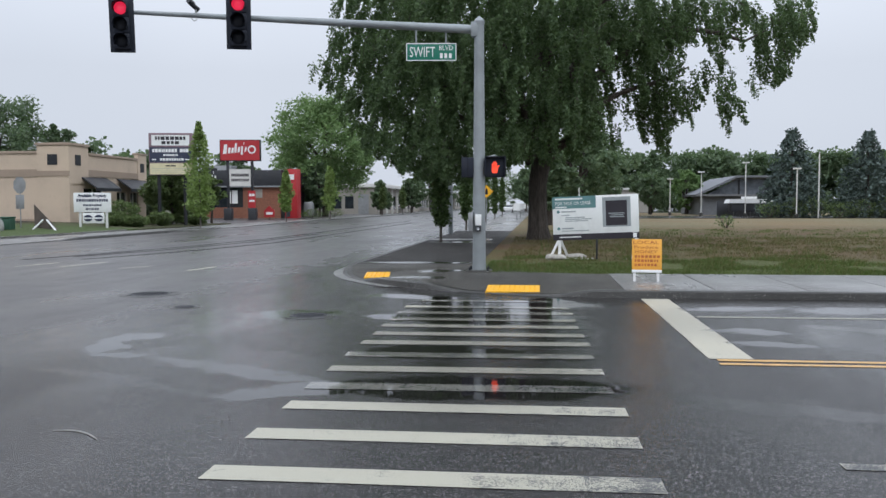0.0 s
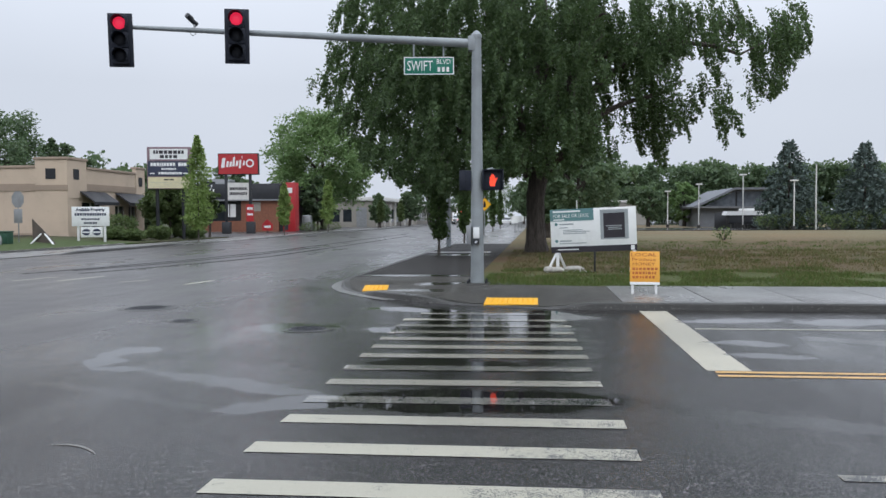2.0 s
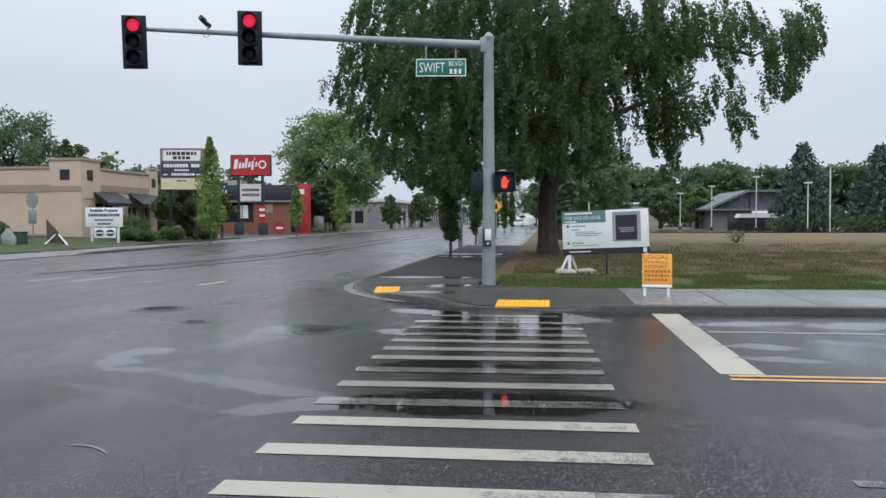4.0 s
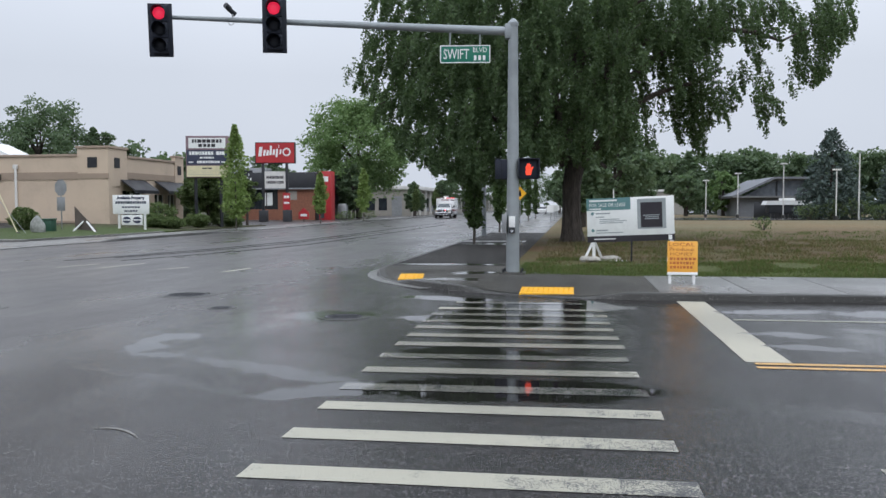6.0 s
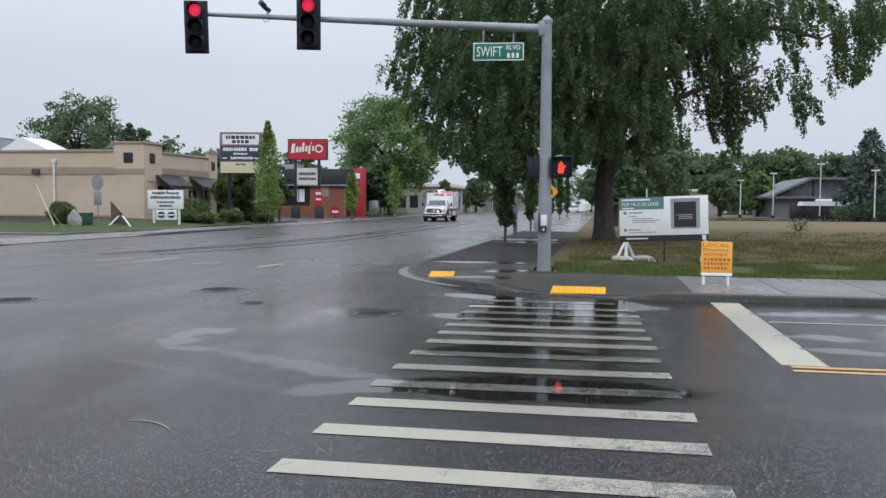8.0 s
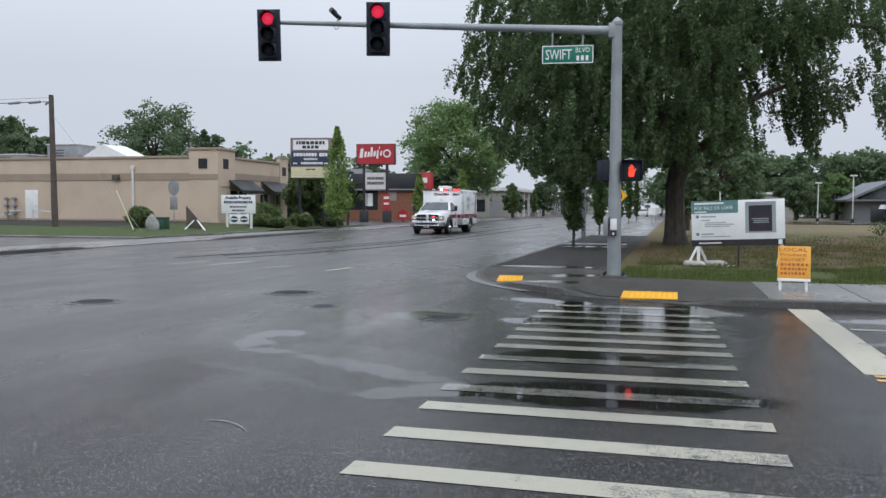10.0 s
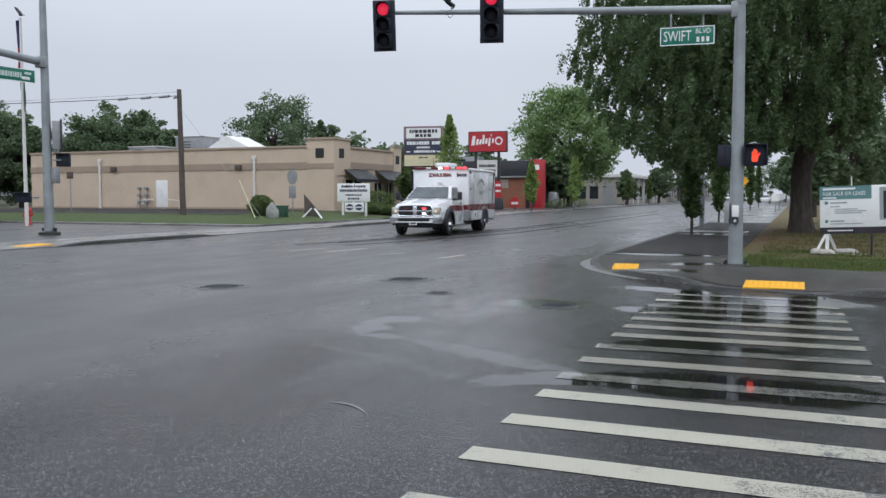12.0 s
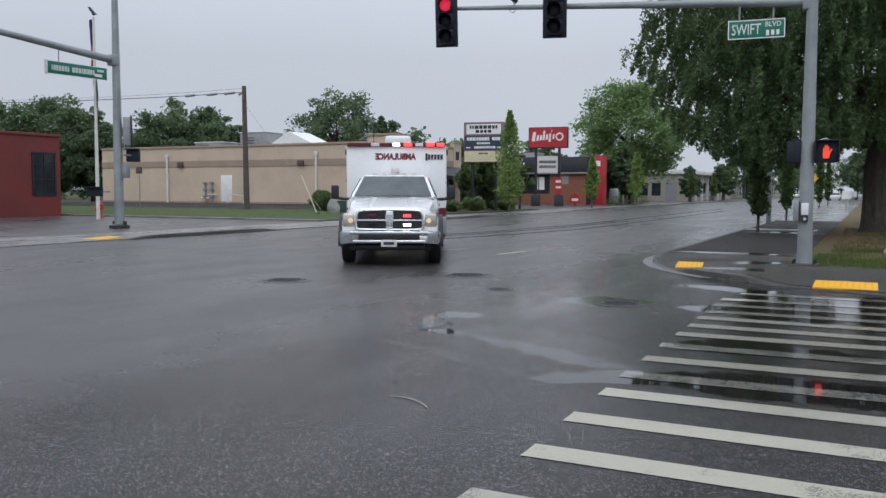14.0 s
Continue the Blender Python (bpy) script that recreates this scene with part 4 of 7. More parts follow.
def build_signal_corner():
    S = thing("signal_pole", at(-1.27, 17.92, TOP), "grey galvanised signal pole with a long mast arm", "signal pole")
    part("pole", lathe([(0.145, 0.04), (0.14, 0.3), (0.10, 5.2)], 24), GALV, S)
    part("cap", lathe([(0.112, 5.19), (0.115, 5.26), (0.06, 5.33), (0.02, 5.36)], 20), GALV, S)
    base = box(-0.27, 0.27, -0.27, 0.27, -0.12, 0.035, 0.02)
    part("base_plate", base, KERB_STONE, S, "wet concrete footing")
    for x in (-0.19, 0.19):
        for y in (-0.19, 0.19):
            part("bolt", lathe([(0.022, 0.03), (0.022, 0.1), (0.001, 0.11)], 8), BLACK_METAL, S, m=pose(x, y, 0))
    # the arm reaches out over the road; its tip rises a little
    pts, rad = [], []
    for i in range(9):
        k = i / 8
        pts.append((-0.08 - 7.75 * k, 0.0, 5.09 + 0.58 * k))
        rad.append(0.095 - 0.05 * k)
    part("mast_arm", tube(pts, rad, 16), GALV, S)
    part("collar", box(-0.17, -0.02, -0.10, 0.10, 4.93, 5.24, 0.02), GALV, S)
    part("wire_hook", tube([(-6.28, 0.0, 5.52), (-6.25, 0.0, 5.45), (-6.21, 0.0, 5.43), (-6.16, 0.0, 5.45), (-6.14, 0.0, 5.52)], 0.008, 6), GREY_METAL, S)

    def on_arm(k, dz=0.0, dy=0.0):
        return at(-1.27, 17.92, TOP) @ pose(-0.08 - 7.75 * k, dy, 5.09 + 0.58 * k + dz)
    signal_head(on_arm(0.651, -0.13, -0.26) @ pose(0, 0, 0, 3, 0, 15))
    signal_head(on_arm(0.991, -0.33, -0.24) @ pose(0, 0, 0, 3, -1, 18))
    # detector on the arm
    c = thing("traffic_camera", on_arm(0.79, 0.04, 0.0), "small dark detector camera clamped on the mast arm", "camera")
    part("bracket", tube([(0.03, 0, -0.02), (0.03, 0, 0.1)], 0.022, 8), GREY_METAL, c)
    part("body", tube([(0.06, 0.06, 0.09), (-0.05, -0.1, 0.2)], [0.055, 0.05], 12), BLACK_METAL, c)
    part("hood", tube([(-0.02, -0.03, 0.19), (-0.07, -0.16, 0.25)], [0.062, 0.06], 10), BLACK_METAL, c)
    # name plate
    g = street_sign(on_arm(0.12, -0.52, -0.02) @ pose(0, 0, 0, 0, 0, 6), 1.06, 0.37, "", "green street name sign with white letters hung from a mast arm",
                    (-0.32, 0.31), 0.27)
    lettering("letters", "SWIFT", 0.30, SIGN_WHITE, g, pose(-0.19, -0.016, -0.01), 0.003, 0.54)
    lettering("letters", "BLVD", 0.14, SIGN_WHITE, g, pose(0.31, -0.016, 0.08), 0.003, 0.29)
    for x in (0.21, 0.305, 0.40):
        part("number_bar", box(x - 0.028, x + 0.028, -0.02, -0.014, -0.13, -0.03), SIGN_WHITE, g)
    # walk signals: one faces the viewer, one faces across
    for x, turn, lit in ((0.33, 6, True), (-0.17, -84, False)):
        m = at(-1.27, 17.92, TOP) @ pose(x, 0.02 if lit else 0.16, 2.21, 0, 0, turn)
        p = thing("pedestrian_signal", m, "black pedestrian signal showing a red raised palm" if lit else "black pedestrian signal seen from its side", "pedestrian signal", "pedestrian signals")
        part("housing", box(-0.21, 0.21, -0.11, 0.11, -0.21, 0.21, 0.025), SIGNAL_BLACK, p)
        bm = bmesh.new()
        for a in ((-0.22, 0.22, 0.2, 0.22), (-0.22, -0.2, -0.2, 0.2), (0.2, 0.22, -0.2, 0.2)):
            box(a[0], a[1], -0.22, -0.10, a[2], a[3], 0.004, bm)
        part("hood", bm, SIGNAL_BLACK, p)
        part("bracket", tube([(-0.36, 0.0, 0.16), (0, 0.0, 0.25), (0.05, 0, 0.2)] if lit else [(-0.2, 0, 0.0), (-0.3, 0, 0.0)], 0.02, 8), GALV, p)
        if lit:
            bm = prism([(-0.055, -0.13), (0.04, -0.13), (0.06, -0.03), (0.095, 0.03), (0.075, 0.05), (0.04, 0.0), (0.035, -0.01), (0.03, 0.0),
                        (-0.06, 0.0), (-0.075, -0.06)], -0.118, -0.112, None, "y")
            for i, (x2, zt) in enumerate(((-0.055, 0.07), (-0.026, 0.115), (0.002, 0.12), (0.028, 0.09))):
                box(x2 - 0.012, x2 + 0.012, -0.118, -0.112, -0.005, zt, 0.003, bm)
            part("palm_symbol", bm, HAND_GLOW, p, "glowing red-orange palm")
    # push button
    b = thing("push_button", at(-1.27, 17.92, TOP) @ pose(-0.02, -0.17, 0.98), "grey crossing push button box with a white notice on a pole", "push button")
    part("box", box(-0.045, 0.075, -0.05, 0.045, -0.12, 0.0, 0.012), BLACK_METAL, b)
    part("button", tube([(0.015, -0.05, -0.07), (0.015, -0.075, -0.07)], 0.03, 12), CHROME, b)
    part("notice", box(-0.05, 0.08, -0.03, -0.015, 0.01, 0.24, 0.004), SIGN_WHITE, b)
    part("side_box", box(-0.2, -0.1, 0.0, 0.12, -0.12, 0.28, 0.012), GREY_METAL, b)


def build_far_signal():
    S = thing("signal_pole", at(-26.92, 24.27, 0.02), "tall grey signal pole across the road with a mast arm", "signal pole")
    part("pole", lathe([(0.2, 0.0), (0.19, 0.3), (0.145, 6.5), (0.115, 9.6)], 20), GALV, S)
    part("base_plate", lathe([(0.4, -0.02), (0.4, 0.12), (0.3, 0.16)], 16), KERB_STONE, S)
    for x in (-0.3, 0.3):
        part("bolt", box(x - 0.05, x + 0.05, -0.05, 0.05, 0.1, 0.28, 0.01), BLACK_METAL, S)
    pts = [(-0.05, -0.1 - 8.0 * k, 6.62 + 0.5 * k) for k in (0, 0.25, 0.5, 0.75, 1.0)]
    part("mast_arm", tube(pts, [0.15, 0.135, 0.12, 0.105, 0.09], 14), GALV, S)
    part("collar", box(-0.2, 0.16, -0.28, 0.0, 6.4, 6.82, 0.03), GALV, S)
    m = at(-26.92, 24.27, 0.02)
    g = street_sign(m @ pose(-0.05, -1.8, 6.0, 0, 0, 84), 2.55, 0.48, "", "long green street name sign hung from a mast arm", (-0.75,), 0.42)
    part("end_plate", box(-1.30, -1.22, -0.05, 0.05, -0.26, 0.26, 0.01), OFFWHITE, g)
    write_bars(g, -1.05, -0.34, 0.0, 0.19, SIGN_GREY, 7)
    write_bars(g, -0.22, 0.72, 0.0, 0.19, SIGN_GREY, 9)
    write_bars(g, 0.84, 1.12, 0.09, 0.09, SIGN_GREY, 3)
    write_bars(g, 0.72, 1.05, -0.09, 0.11, SIGN_WHITE, 1)
    for x, y, z, w, h, turn in ((0.3, 0.5, 2.9, 0.5, 0.5, 35), (-0.3, -0.9, 1.45, 0.55, 0.36, 30)):
        p = thing("pedestrian_signal", m @ pose(x, y, z, 0, 0, turn), "dark pedestrian signal box on a signal pole", "pedestrian signal", "pedestrian signals")
        part("housing", box(-w / 2, w / 2, -0.14, 0.14, -h / 2, h / 2, 0.03), SIGNAL_BLACK, p)
        part("hood", box(-w / 2 - 0.02, w / 2 + 0.02, -0.3, -0.13, h / 2 - 0.02, h / 2 + 0.02), SIGNAL_BLACK, p)
        part("bracket", tube([(-x * 0.9, -y, 0), (0, 0, 0)], 0.03, 8), GALV, p)
    h = thing("traffic_light", m @ pose(0.32, 0.2, 3.85, 0, 0, 130), "grey traffic light seen from its back on a pole", "traffic light", "traffic lights")
    part("housing", box(-0.17, 0.17, -0.15, 0.15, -0.55, 0.55, 0.03), GREY_METAL, h)
    part("backplate", box(-0.24, 0.24, -0.17, -0.15, -0.62, 0.62, 0.01), SIGNAL_BLACK, h)
    part("bracket", tube([(0, 0, -0.4), (0.1, 0.3, -0.4)], 0.03, 8), GALV, h)
    h2 = thing("signal_cabinet", m @ pose(0.30, 0.1, 2.3), "small grey equipment box on a pole", "box")
    part("box", box(-0.12, 0.12, -0.12, 0.12, -0.3, 0.3, 0.02), GREY_METAL, h2)
    part("bracket", box(-0.25, -0.1, -0.04, 0.04, -0.05, 0.05), GALV, h2)


def build_sale_board():
    m = at(1.42, 21.9, 0.13, -4) @ Matrix.Scale(0.9, 4)
    B = thing("sale_sign", m, "large white and teal for-sale board on white braces", "sign board")
    w = 1.2
    roll = pose(0, 0, 1.2, 0, -2.2, 0)
    part("panel", box(-w, w, -0.02, 0.02, -0.62, 0.62, 0.006), SIGN_WHITE, B, m=roll)
    part("top_band", box(-w, 0.02, -0.027, -0.021, 0.28, 0.62), TEAL, B, "teal heading band", roll)
    part("bottom_band", box(-w, w, -0.027, -0.021, -0.62, -0.45), DARK_PRINT, B, "dark foot band", roll)
    lettering("letters", "FOR SALE OR LEASE", 0.14, SIGN_WHITE, B, roll @ pose(-0.62, -0.03, 0.42), 0.003, 1.0)
    heading = [(-1.12, -0.35, 0.55, 0.05), (-1.12, -0.8, 0.32, 0.035)]
    lower = [(-0.95, -0.55, 0.19, 0.04), (-0.95, -0.72, 0.09, 0.03), (-0.85, -0.3, 0.02, 0.025), (-0.85, -0.1, -0.03, 0.025), (-0.85, -0.2, -0.08, 0.025),
             (-0.95, -0.62, -0.29, 0.04), (-0.95, -0.2, -0.36, 0.025)]
    for x0, x1, z, h in heading:
        part("writing_bar", box(x0, x1, -0.031, -0.027, z - h / 2, z + h / 2), SIGN_WHITE, B, m=roll)
    for x0, x1, z, h in lower:
        part("writing_bar", box(x0, x1, -0.025, -0.021, z - h / 2, z + h / 2), BAR_GREY, B, m=roll)
    for z in (0.19, -0.29):
        part("emblem", tube([(-1.04, -0.021, z), (-1.04, -0.026, z)], 0.045, 14), TEAL, B, m=roll)
    part("writing_bar", box(-1.02, -0.42, -0.031, -0.027, -0.55, -0.52), SIGN_WHITE, B, m=roll)
    part("emblem", box(1.03, 1.13, -0.031, -0.027, -0.6, -0.47), SIGN_WHITE, B, "white emblem", roll)
    part("map_print", box(0.20, 0.98, -0.025, -0.021, -0.28, 0.56), BAR_GREY, B, "grey framed picture", roll)
    part("map_dark", box(0.29, 0.88, -0.030, -0.025, -0.24, 0.46), DARK_PRINT, B, "dark printed site plan", roll)
    for x0, x1, z in ((0.25, 0.93, 0.51), (0.36, 0.8, 0.1), (0.42, 0.78, 0.05), (0.40, 0.8, 0.0)):
        part("writing_bar", box(x0, x1, -0.034, -0.030, z - 0.012, z + 0.012), BAR_GREY, B, m=roll)
    part("clip", box(-0.45, -0.42, -0.02, 0.02, 0.6, 0.86), OFFWHITE, B, m=roll)
    part("post", box(0.02, 0.07, -0.03, 0.03, -0.05, 0.62, 0.005), BLACK_METAL, B, "thin black post")
    for s, tops in ((-1, 0.56), (1, 0.62)):
        x = -1.0 if s < 0 else 1.14
        for name, dx, dy in (("brace", -0.3, -0.1), ("brace", 0.25, 0.35), ("upright", 0.0, 0.0)):
            if s > 0 and dx < 0:
                dx = -0.12
            part(name, tube([(x, 0.03, tops + (0.05 if dx else 0.3)), (x + dx, dy, -0.03)], 0.045 if dx else 0.06, 4), WHITE, B, "white timber brace")
        part("foot_rail", box(x - 0.35, x + 0.95 if s < 0 else x + 0.1, 0.02, 0.09, -0.04, 0.03, 0.006), WHITE, B)
    for x, y, sx, sy, a in ((-1.22, -0.06, 0.2, 0.13, 20), (-1.0, -0.16, 0.2, 0.13, -15), (-0.55, 0.3, 0.3, 0.13, 8)):
        own = bmesh.new()
        bmesh.ops.create_icosphere(own, subdivisions=3, radius=1.0)
        for v in own.verts:
            k = 1 + 0.18 * noise.noise(v.co * 1.7 + Vector((x * 9, 0, 0)))
            v.co = Vector((v.co.x * sx * k, v.co.y * sy * k, max(-0.5, v.co.z) * 0.1 * k))
        solid("sandbag", own, SACK, "slumped pale sandbag weighing down a sign frame", "sandbag", m @ pose(x, y, 0.06, 0, 0, a), "sandbags")


def build_a_board():
    m = at(1.98, 15.98, TOP + 0.004, -6) @ Matrix.Scale(0.92, 4)
    A = thing("sandwich_board", m, "yellow hand-lettered sandwich board with white legs", "sandwich board")
    lean = 13
    front = pose(0, -0.02, 0.84, -lean, 0, 0)
    back = pose(0, 0.02, 0.84, lean, 0, 0)
    for n, q in (("front_panel", front), ("back_panel", back)):
        part(n, box(-0.29, 0.29, -0.008, 0.008, -0.62, 0.0, 0.004), YELLOW_SIGN, A, "yellow painted panel", q)
        for x in (-0.24, 0.22):
            part("leg", box(x - 0.025, x + 0.025, -0.006 if n[0] == "b" else 0.009, 0.006 + 0.012 if n[0] == "f" else 0.02, -0.86, -0.02, 0.003), WHITE, A, "white timber leg", q)
        part("cross_bar", box(-0.29, 0.29, -0.02, 0.02, -0.68, -0.625, 0.004), WHITE, A, "white cross bar", q)
    rows = [("LOCAL", 0.5, 0.10), ("Produce", 0.46, 0.085), ("HONEY", 0.44, 0.085)]
    z = -0.07
    for text, w, s in rows:
        lettering("letters", text, s, ORANGE_INK, A, front @ pose(-0.02, -0.011, z), 0.002, w)
        z -= 0.095
    for k in range(3):
        write_bars_m(A, front, -0.24, 0.25 - 0.03 * k, z, 0.05, ORANGE_INK, 7 + k % 2)
        z -= 0.085


def write_bars_m(parent, q, x0, x1, z, h, material, words):
    widths = rng0.uniform(0.6, 1.4, words)
    x = x0
    for w in widths / widths.sum() * (x1 - x0) * 0.72:
        part("writing_bar", box(x, x + w, -0.012, -0.009, z - h / 2, z + h / 2), material, parent, m=q)
        x += w + (x1 - x0) * 0.28 / max(1, words - 1)


def build_far_furniture():
    # leaning stop sign seen from its back, seen before the tan building
    def back_sign(u, v, h, octagon, lab):
        t = thing("road_sign", at(u, v, 0.1), lab, "road sign")
        part("post", box(-0.03, 0.03, -0.02, 0.02, -0.05, h, 0.004), GREY_METAL, t)
        if octagon:
            r = 0.40
            part("plate", prism([(r * math.cos(radians(22.5 + 45 * k)), h - 0.4 + 1.25 * r * math.sin(radians(22.5 + 45 * k))) for k in range(8)], -0.03, -0.024, None, "y"), GREY_METAL, t, "bare aluminium back")
            part("sub_plate", box(-0.26, 0.26, -0.03, -0.024, h - 1.75, h - 0.95, 0.004), GREY_METAL, t)
        else:
            part("plate", box(-0.3, 0.3, -0.03, -0.024, h - 0.45, h, 0.004), TIMBER, t)
    back_sign(-29.44, 45.3, 3.0, True, "grey back of a stop sign on a post")
    back_sign(-44.5, 42.0, 3.0, False, "small brown sign on a post in a lawn")
    # available property board
    G = thing("property_sign", at(-26.7, 48.2, 0.1, 6), "white property sign board on two white legs", "sign board")
    part("board", box(-1.13, 1.13, -0.03, 0.03, 1.03, 2.2, 0.006), SIGN_WHITE, G)
    part("lower_board", box(-0.6, 0.7, -0.03, 0.03, 0.36, 0.98, 0.006), SIGN_WHITE, G)
    for x in (-0.78, 0.82):
        part("leg", box(x - 0.07, x + 0.07, 0.03, 0.12, -0.1, 2.0, 0.006), WHITE, G)
    lettering("letters", "Available Property", 0.25, NAVY, G, pose(0, -0.034, 2.02), 0.003, 1.75, bold=0.012)
    for z, w, h in ((1.74, 1.9, 0.2), (1.45, 1.1, 0.13), (1.22, 0.8, 0.14)):
        write_bars(G, -w / 2, w / 2, z, h * 0.8, NAVY, int(w * 7), -0.031)
    for x in (-0.27, 0.37):
        part("emblem", prism([(x + 0.26 * math.cos(a), 0.67 + 0.2 * math.sin(a)) for a in (2 * math.pi * k / 16 for k in range(16))], -0.036, -0.031, None, "y"), NAVY, G)
        part("emblem_bar", box(x - 0.24, x + 0.24, -0.041, -0.036, 0.63, 0.71), SIGN_WHITE, G)
    # bin, standing stone, bush, slumped panel, stay guard
    t = thing("litter_bin", at(-28.9, 43.3, 0.2) @ Matrix.Scale(0.75, 4), "green litter bin on a lawn", "bin")
    part("body", box(-0.36, 0.36, -0.36, 0.36, -0.05, 0.85, 0.05), GREEN_BIN, t)
    part("lid", box(-0.4, 0.4, -0.4, 0.4, 0.85, 0.98, 0.04), GREEN_BIN, t)
    own = bmesh.new()
    bmesh.ops.create_icosphere(own, subdivisions=3, radius=1.0)
    for v in own.verts:
        k = 1 + 0.25 * noise.noise(v.co * 1.3)
        v.co = Vector((v.co.x * 0.75 * k * (1.0 - 0.45 * max(0, v.co.z)), v.co.y * 0.4 * k, v.co.z * 0.95 * k))
    solid("standing_stone", own, STONE, "grey upright stone on a lawn", "stone", at(-28.7, 42.0, 0.5) @ Matrix.Scale(0.62, 4))
    t = thing("leaning_panel", at(-27.35, 44.3, 0.15), "brown weathered panel propped on white struts", "panel")
    part("panel", prism([(-0.6, 0.15), (0.75, 0.05), (-0.62, 1.45)], -0.03, 0.03, None, "y"), TIMBER, t)
    for a, b in (((-0.6, -0.4, -0.05), (-0.1, 0.0, 0.6)), ((0.9, -0.4, -0.05), (0.1, 0.0, 0.6))):
        part("strut", tube([a, b], 0.05, 6), WHITE, t)
    # utility pole and its wires
    U = thing("utility_pole", at(-36.7, 43.7, 0.2), "dark weathered timber utility pole with overhead wires", "utility pole")
    part("pole", tube([(0, 0, -0.1), (-0.12, 0, 8.1)], [0.20, 0.14], 14), TIMBER, U)
    part("insulator", tube([(-0.55, 0, 7.55), (-0.12, 0, 7.75)], 0.07, 8), GREY_METAL, U)
    for z, sag in ((7.7, 0.36), (7.95, 0.45)):
        part("wire", tube([(-0.1 - 40 * k, -3 * k, z + 0.9 * k - sag * 4 * k * (1 - k)) for k in lines(0, 1, 0.1)], 0.024 if z < 7.8 else 0.009, 5), BLACK_METAL, U)
    for x, z in ((-1.2, 7.69), (-2.6, 7.67), (-4.4, 7.66)):
        part("splice", tube([(x - 0.45, 0.075 * x, z - 0.02), (x + 0.35, 0.075 * x, z + 0.01)], 0.085, 8), GREY_METAL, U)
    part("stay", tube([(-0.12, 0, 7.0), (8.4, -3.2, -0.1)], 0.012, 5), GREY_METAL, U)
    # guard of the stay wire, set loose beside it on an added foot
    t = thing("stay_guard", at(-29.1, 40.9, 0.2), "thin pale stay wire guard leaning on a lawn", "rod")
    part("rod", tube([(-1.15, 0, 2.25), (0.0, 0, -0.1)], 0.03, 8), CREAM, t)
    part("foot", lathe([(0.1, -0.1), (0.09, 0.05), (0.04, 0.07)], 10), KERB_STONE, t)
    # hydrant, flagpole
    t = thing("fire_hydrant", at(-37.5, 32.5, 0.05), "red fire hydrant beside a forecourt", "hydrant")
    part("barrel", lathe([(0.2, -0.06), (0.2, 0.05), (0.14, 0.08), (0.14, 0.62), (0.19, 0.66), (0.19, 0.72), (0.13, 0.85), (0.05, 0.93), (0.05, 1.0)], 18), HYDRANT_RED, t)
    for p, q in (((-0.27, 0, 0.5), (0.27, 0, 0.5)), ((0, -0.26, 0.42), (0, 0, 0.42))):
        part("outlet", tube([p, q], 0.08, 12), HYDRANT_RED, t)
    t = thing("flagpole", at(-36.1, 31.2, 0.02), "tall white flagpole with a limp flag and bird finial", "flagpole")
    part("pole", tube([(0, 0, -0.05), (0, 0, 10.35)], [0.1, 0.06], 12), OFFWHITE, t)
    bm = prism([(0.0, 0.0), (0.12, 0.05), (0.28, 0.0), (0.1, 0.12), (-0.2, 0.42), (-0.33, 0.48), (-0.2, 0.26), (-0.05, 0.12)], -0.06, 0.06, None, "y")
    part("finial", bm, BLACK_METAL, t, "dark bird-shaped finial", pose(0, 0, 10.45))
    for n, (mat_, z0, z1, w) in enumerate(((FLAG_BLUE, 8.9, 10.25, 0.26), (FLAG_RED, 7.3, 8.9, 0.34), (OFFWHITE, 8.2, 8.45, 0.36), (OFFWHITE, 7.6, 7.8, 0.37), (GREEN_BIN, 4.6, 7.2, 0.26))):
        bm = bmesh.new()
        zs = lines(z0, z1, 0.2)
        cols = lines(0, 1, 0.25)
        grid = [[bm.verts.new((-0.05 - w * c * (1 if n != 4 else -1) * (0.7 + 0.4 * math.sin(z * 2.1)), 0.09 * math.sin(c * 7 + z * 1.5) - 0.02 * (n in (2, 3)), z)) for c in cols] for z in zs]
        for a, b in zip(grid, grid[1:]):
            for i in range(len(cols) - 1):
                bm.faces.new((a[i], a[i + 1], b[i + 1], b[i]))
        part("flag_fold", bm, mat_, t)


build_signal_corner()
build_far_signal()
build_sale_board()
build_a_board()
build_far_furniture()
# ---------------------------------------------------------------- trees and shrubs
def interp(x, table):
    return float(np.interp(x, [a for a, _ in table], [b for _, b in table]))


# how low the big tree's hanging twigs reach across its width
SKIRT = [(-5.0, 6.77), (-4.44, 6.06), (-3.88, 5.61), (-3.39, 4.38), (-2.99, 3.49), (-2.1, 3.27), (-1.32, 2.76), (-0.54, 2.44), (1.47, 2.31), (2.59, 2.82), (3.15, 3.2), (3.82, 3.11), (4.49, 2.93), (5.04, 3.27), (5.71, 3.92), (6.72, 3.87), (7.1, 4.83), (7.46, 3.65), (8.17, 3.05), (8.95, 3.49), (9.55, 3.94), (9.82, 4.72), (10.18, 5.72), (10.45, 5.79), (10.76, 3.6), (11.16, 4.16), (11.56, 4.9), (11.92, 5.79), (12.9, 6.1), (13.26, 6.55), (13.79, 7.51), (14.31, 8.29), (14.75, 8.96), (15.09, 10.08)]
# the sides of its outline, by height
EDGE_A = [(2.4, -5.6), (6.0, -5.2), (6.7, -4.9), (9.6, -4.2), (12, -3.0), (15, -0.5)]
EDGE_B = [(2.8, 11.4), (5.2, 12.0), (6.1, 13.0), (6.8, 13.3), (8.2, 14.1), (9.2, 14.7), (12, 14.3), (15, 11.0)]
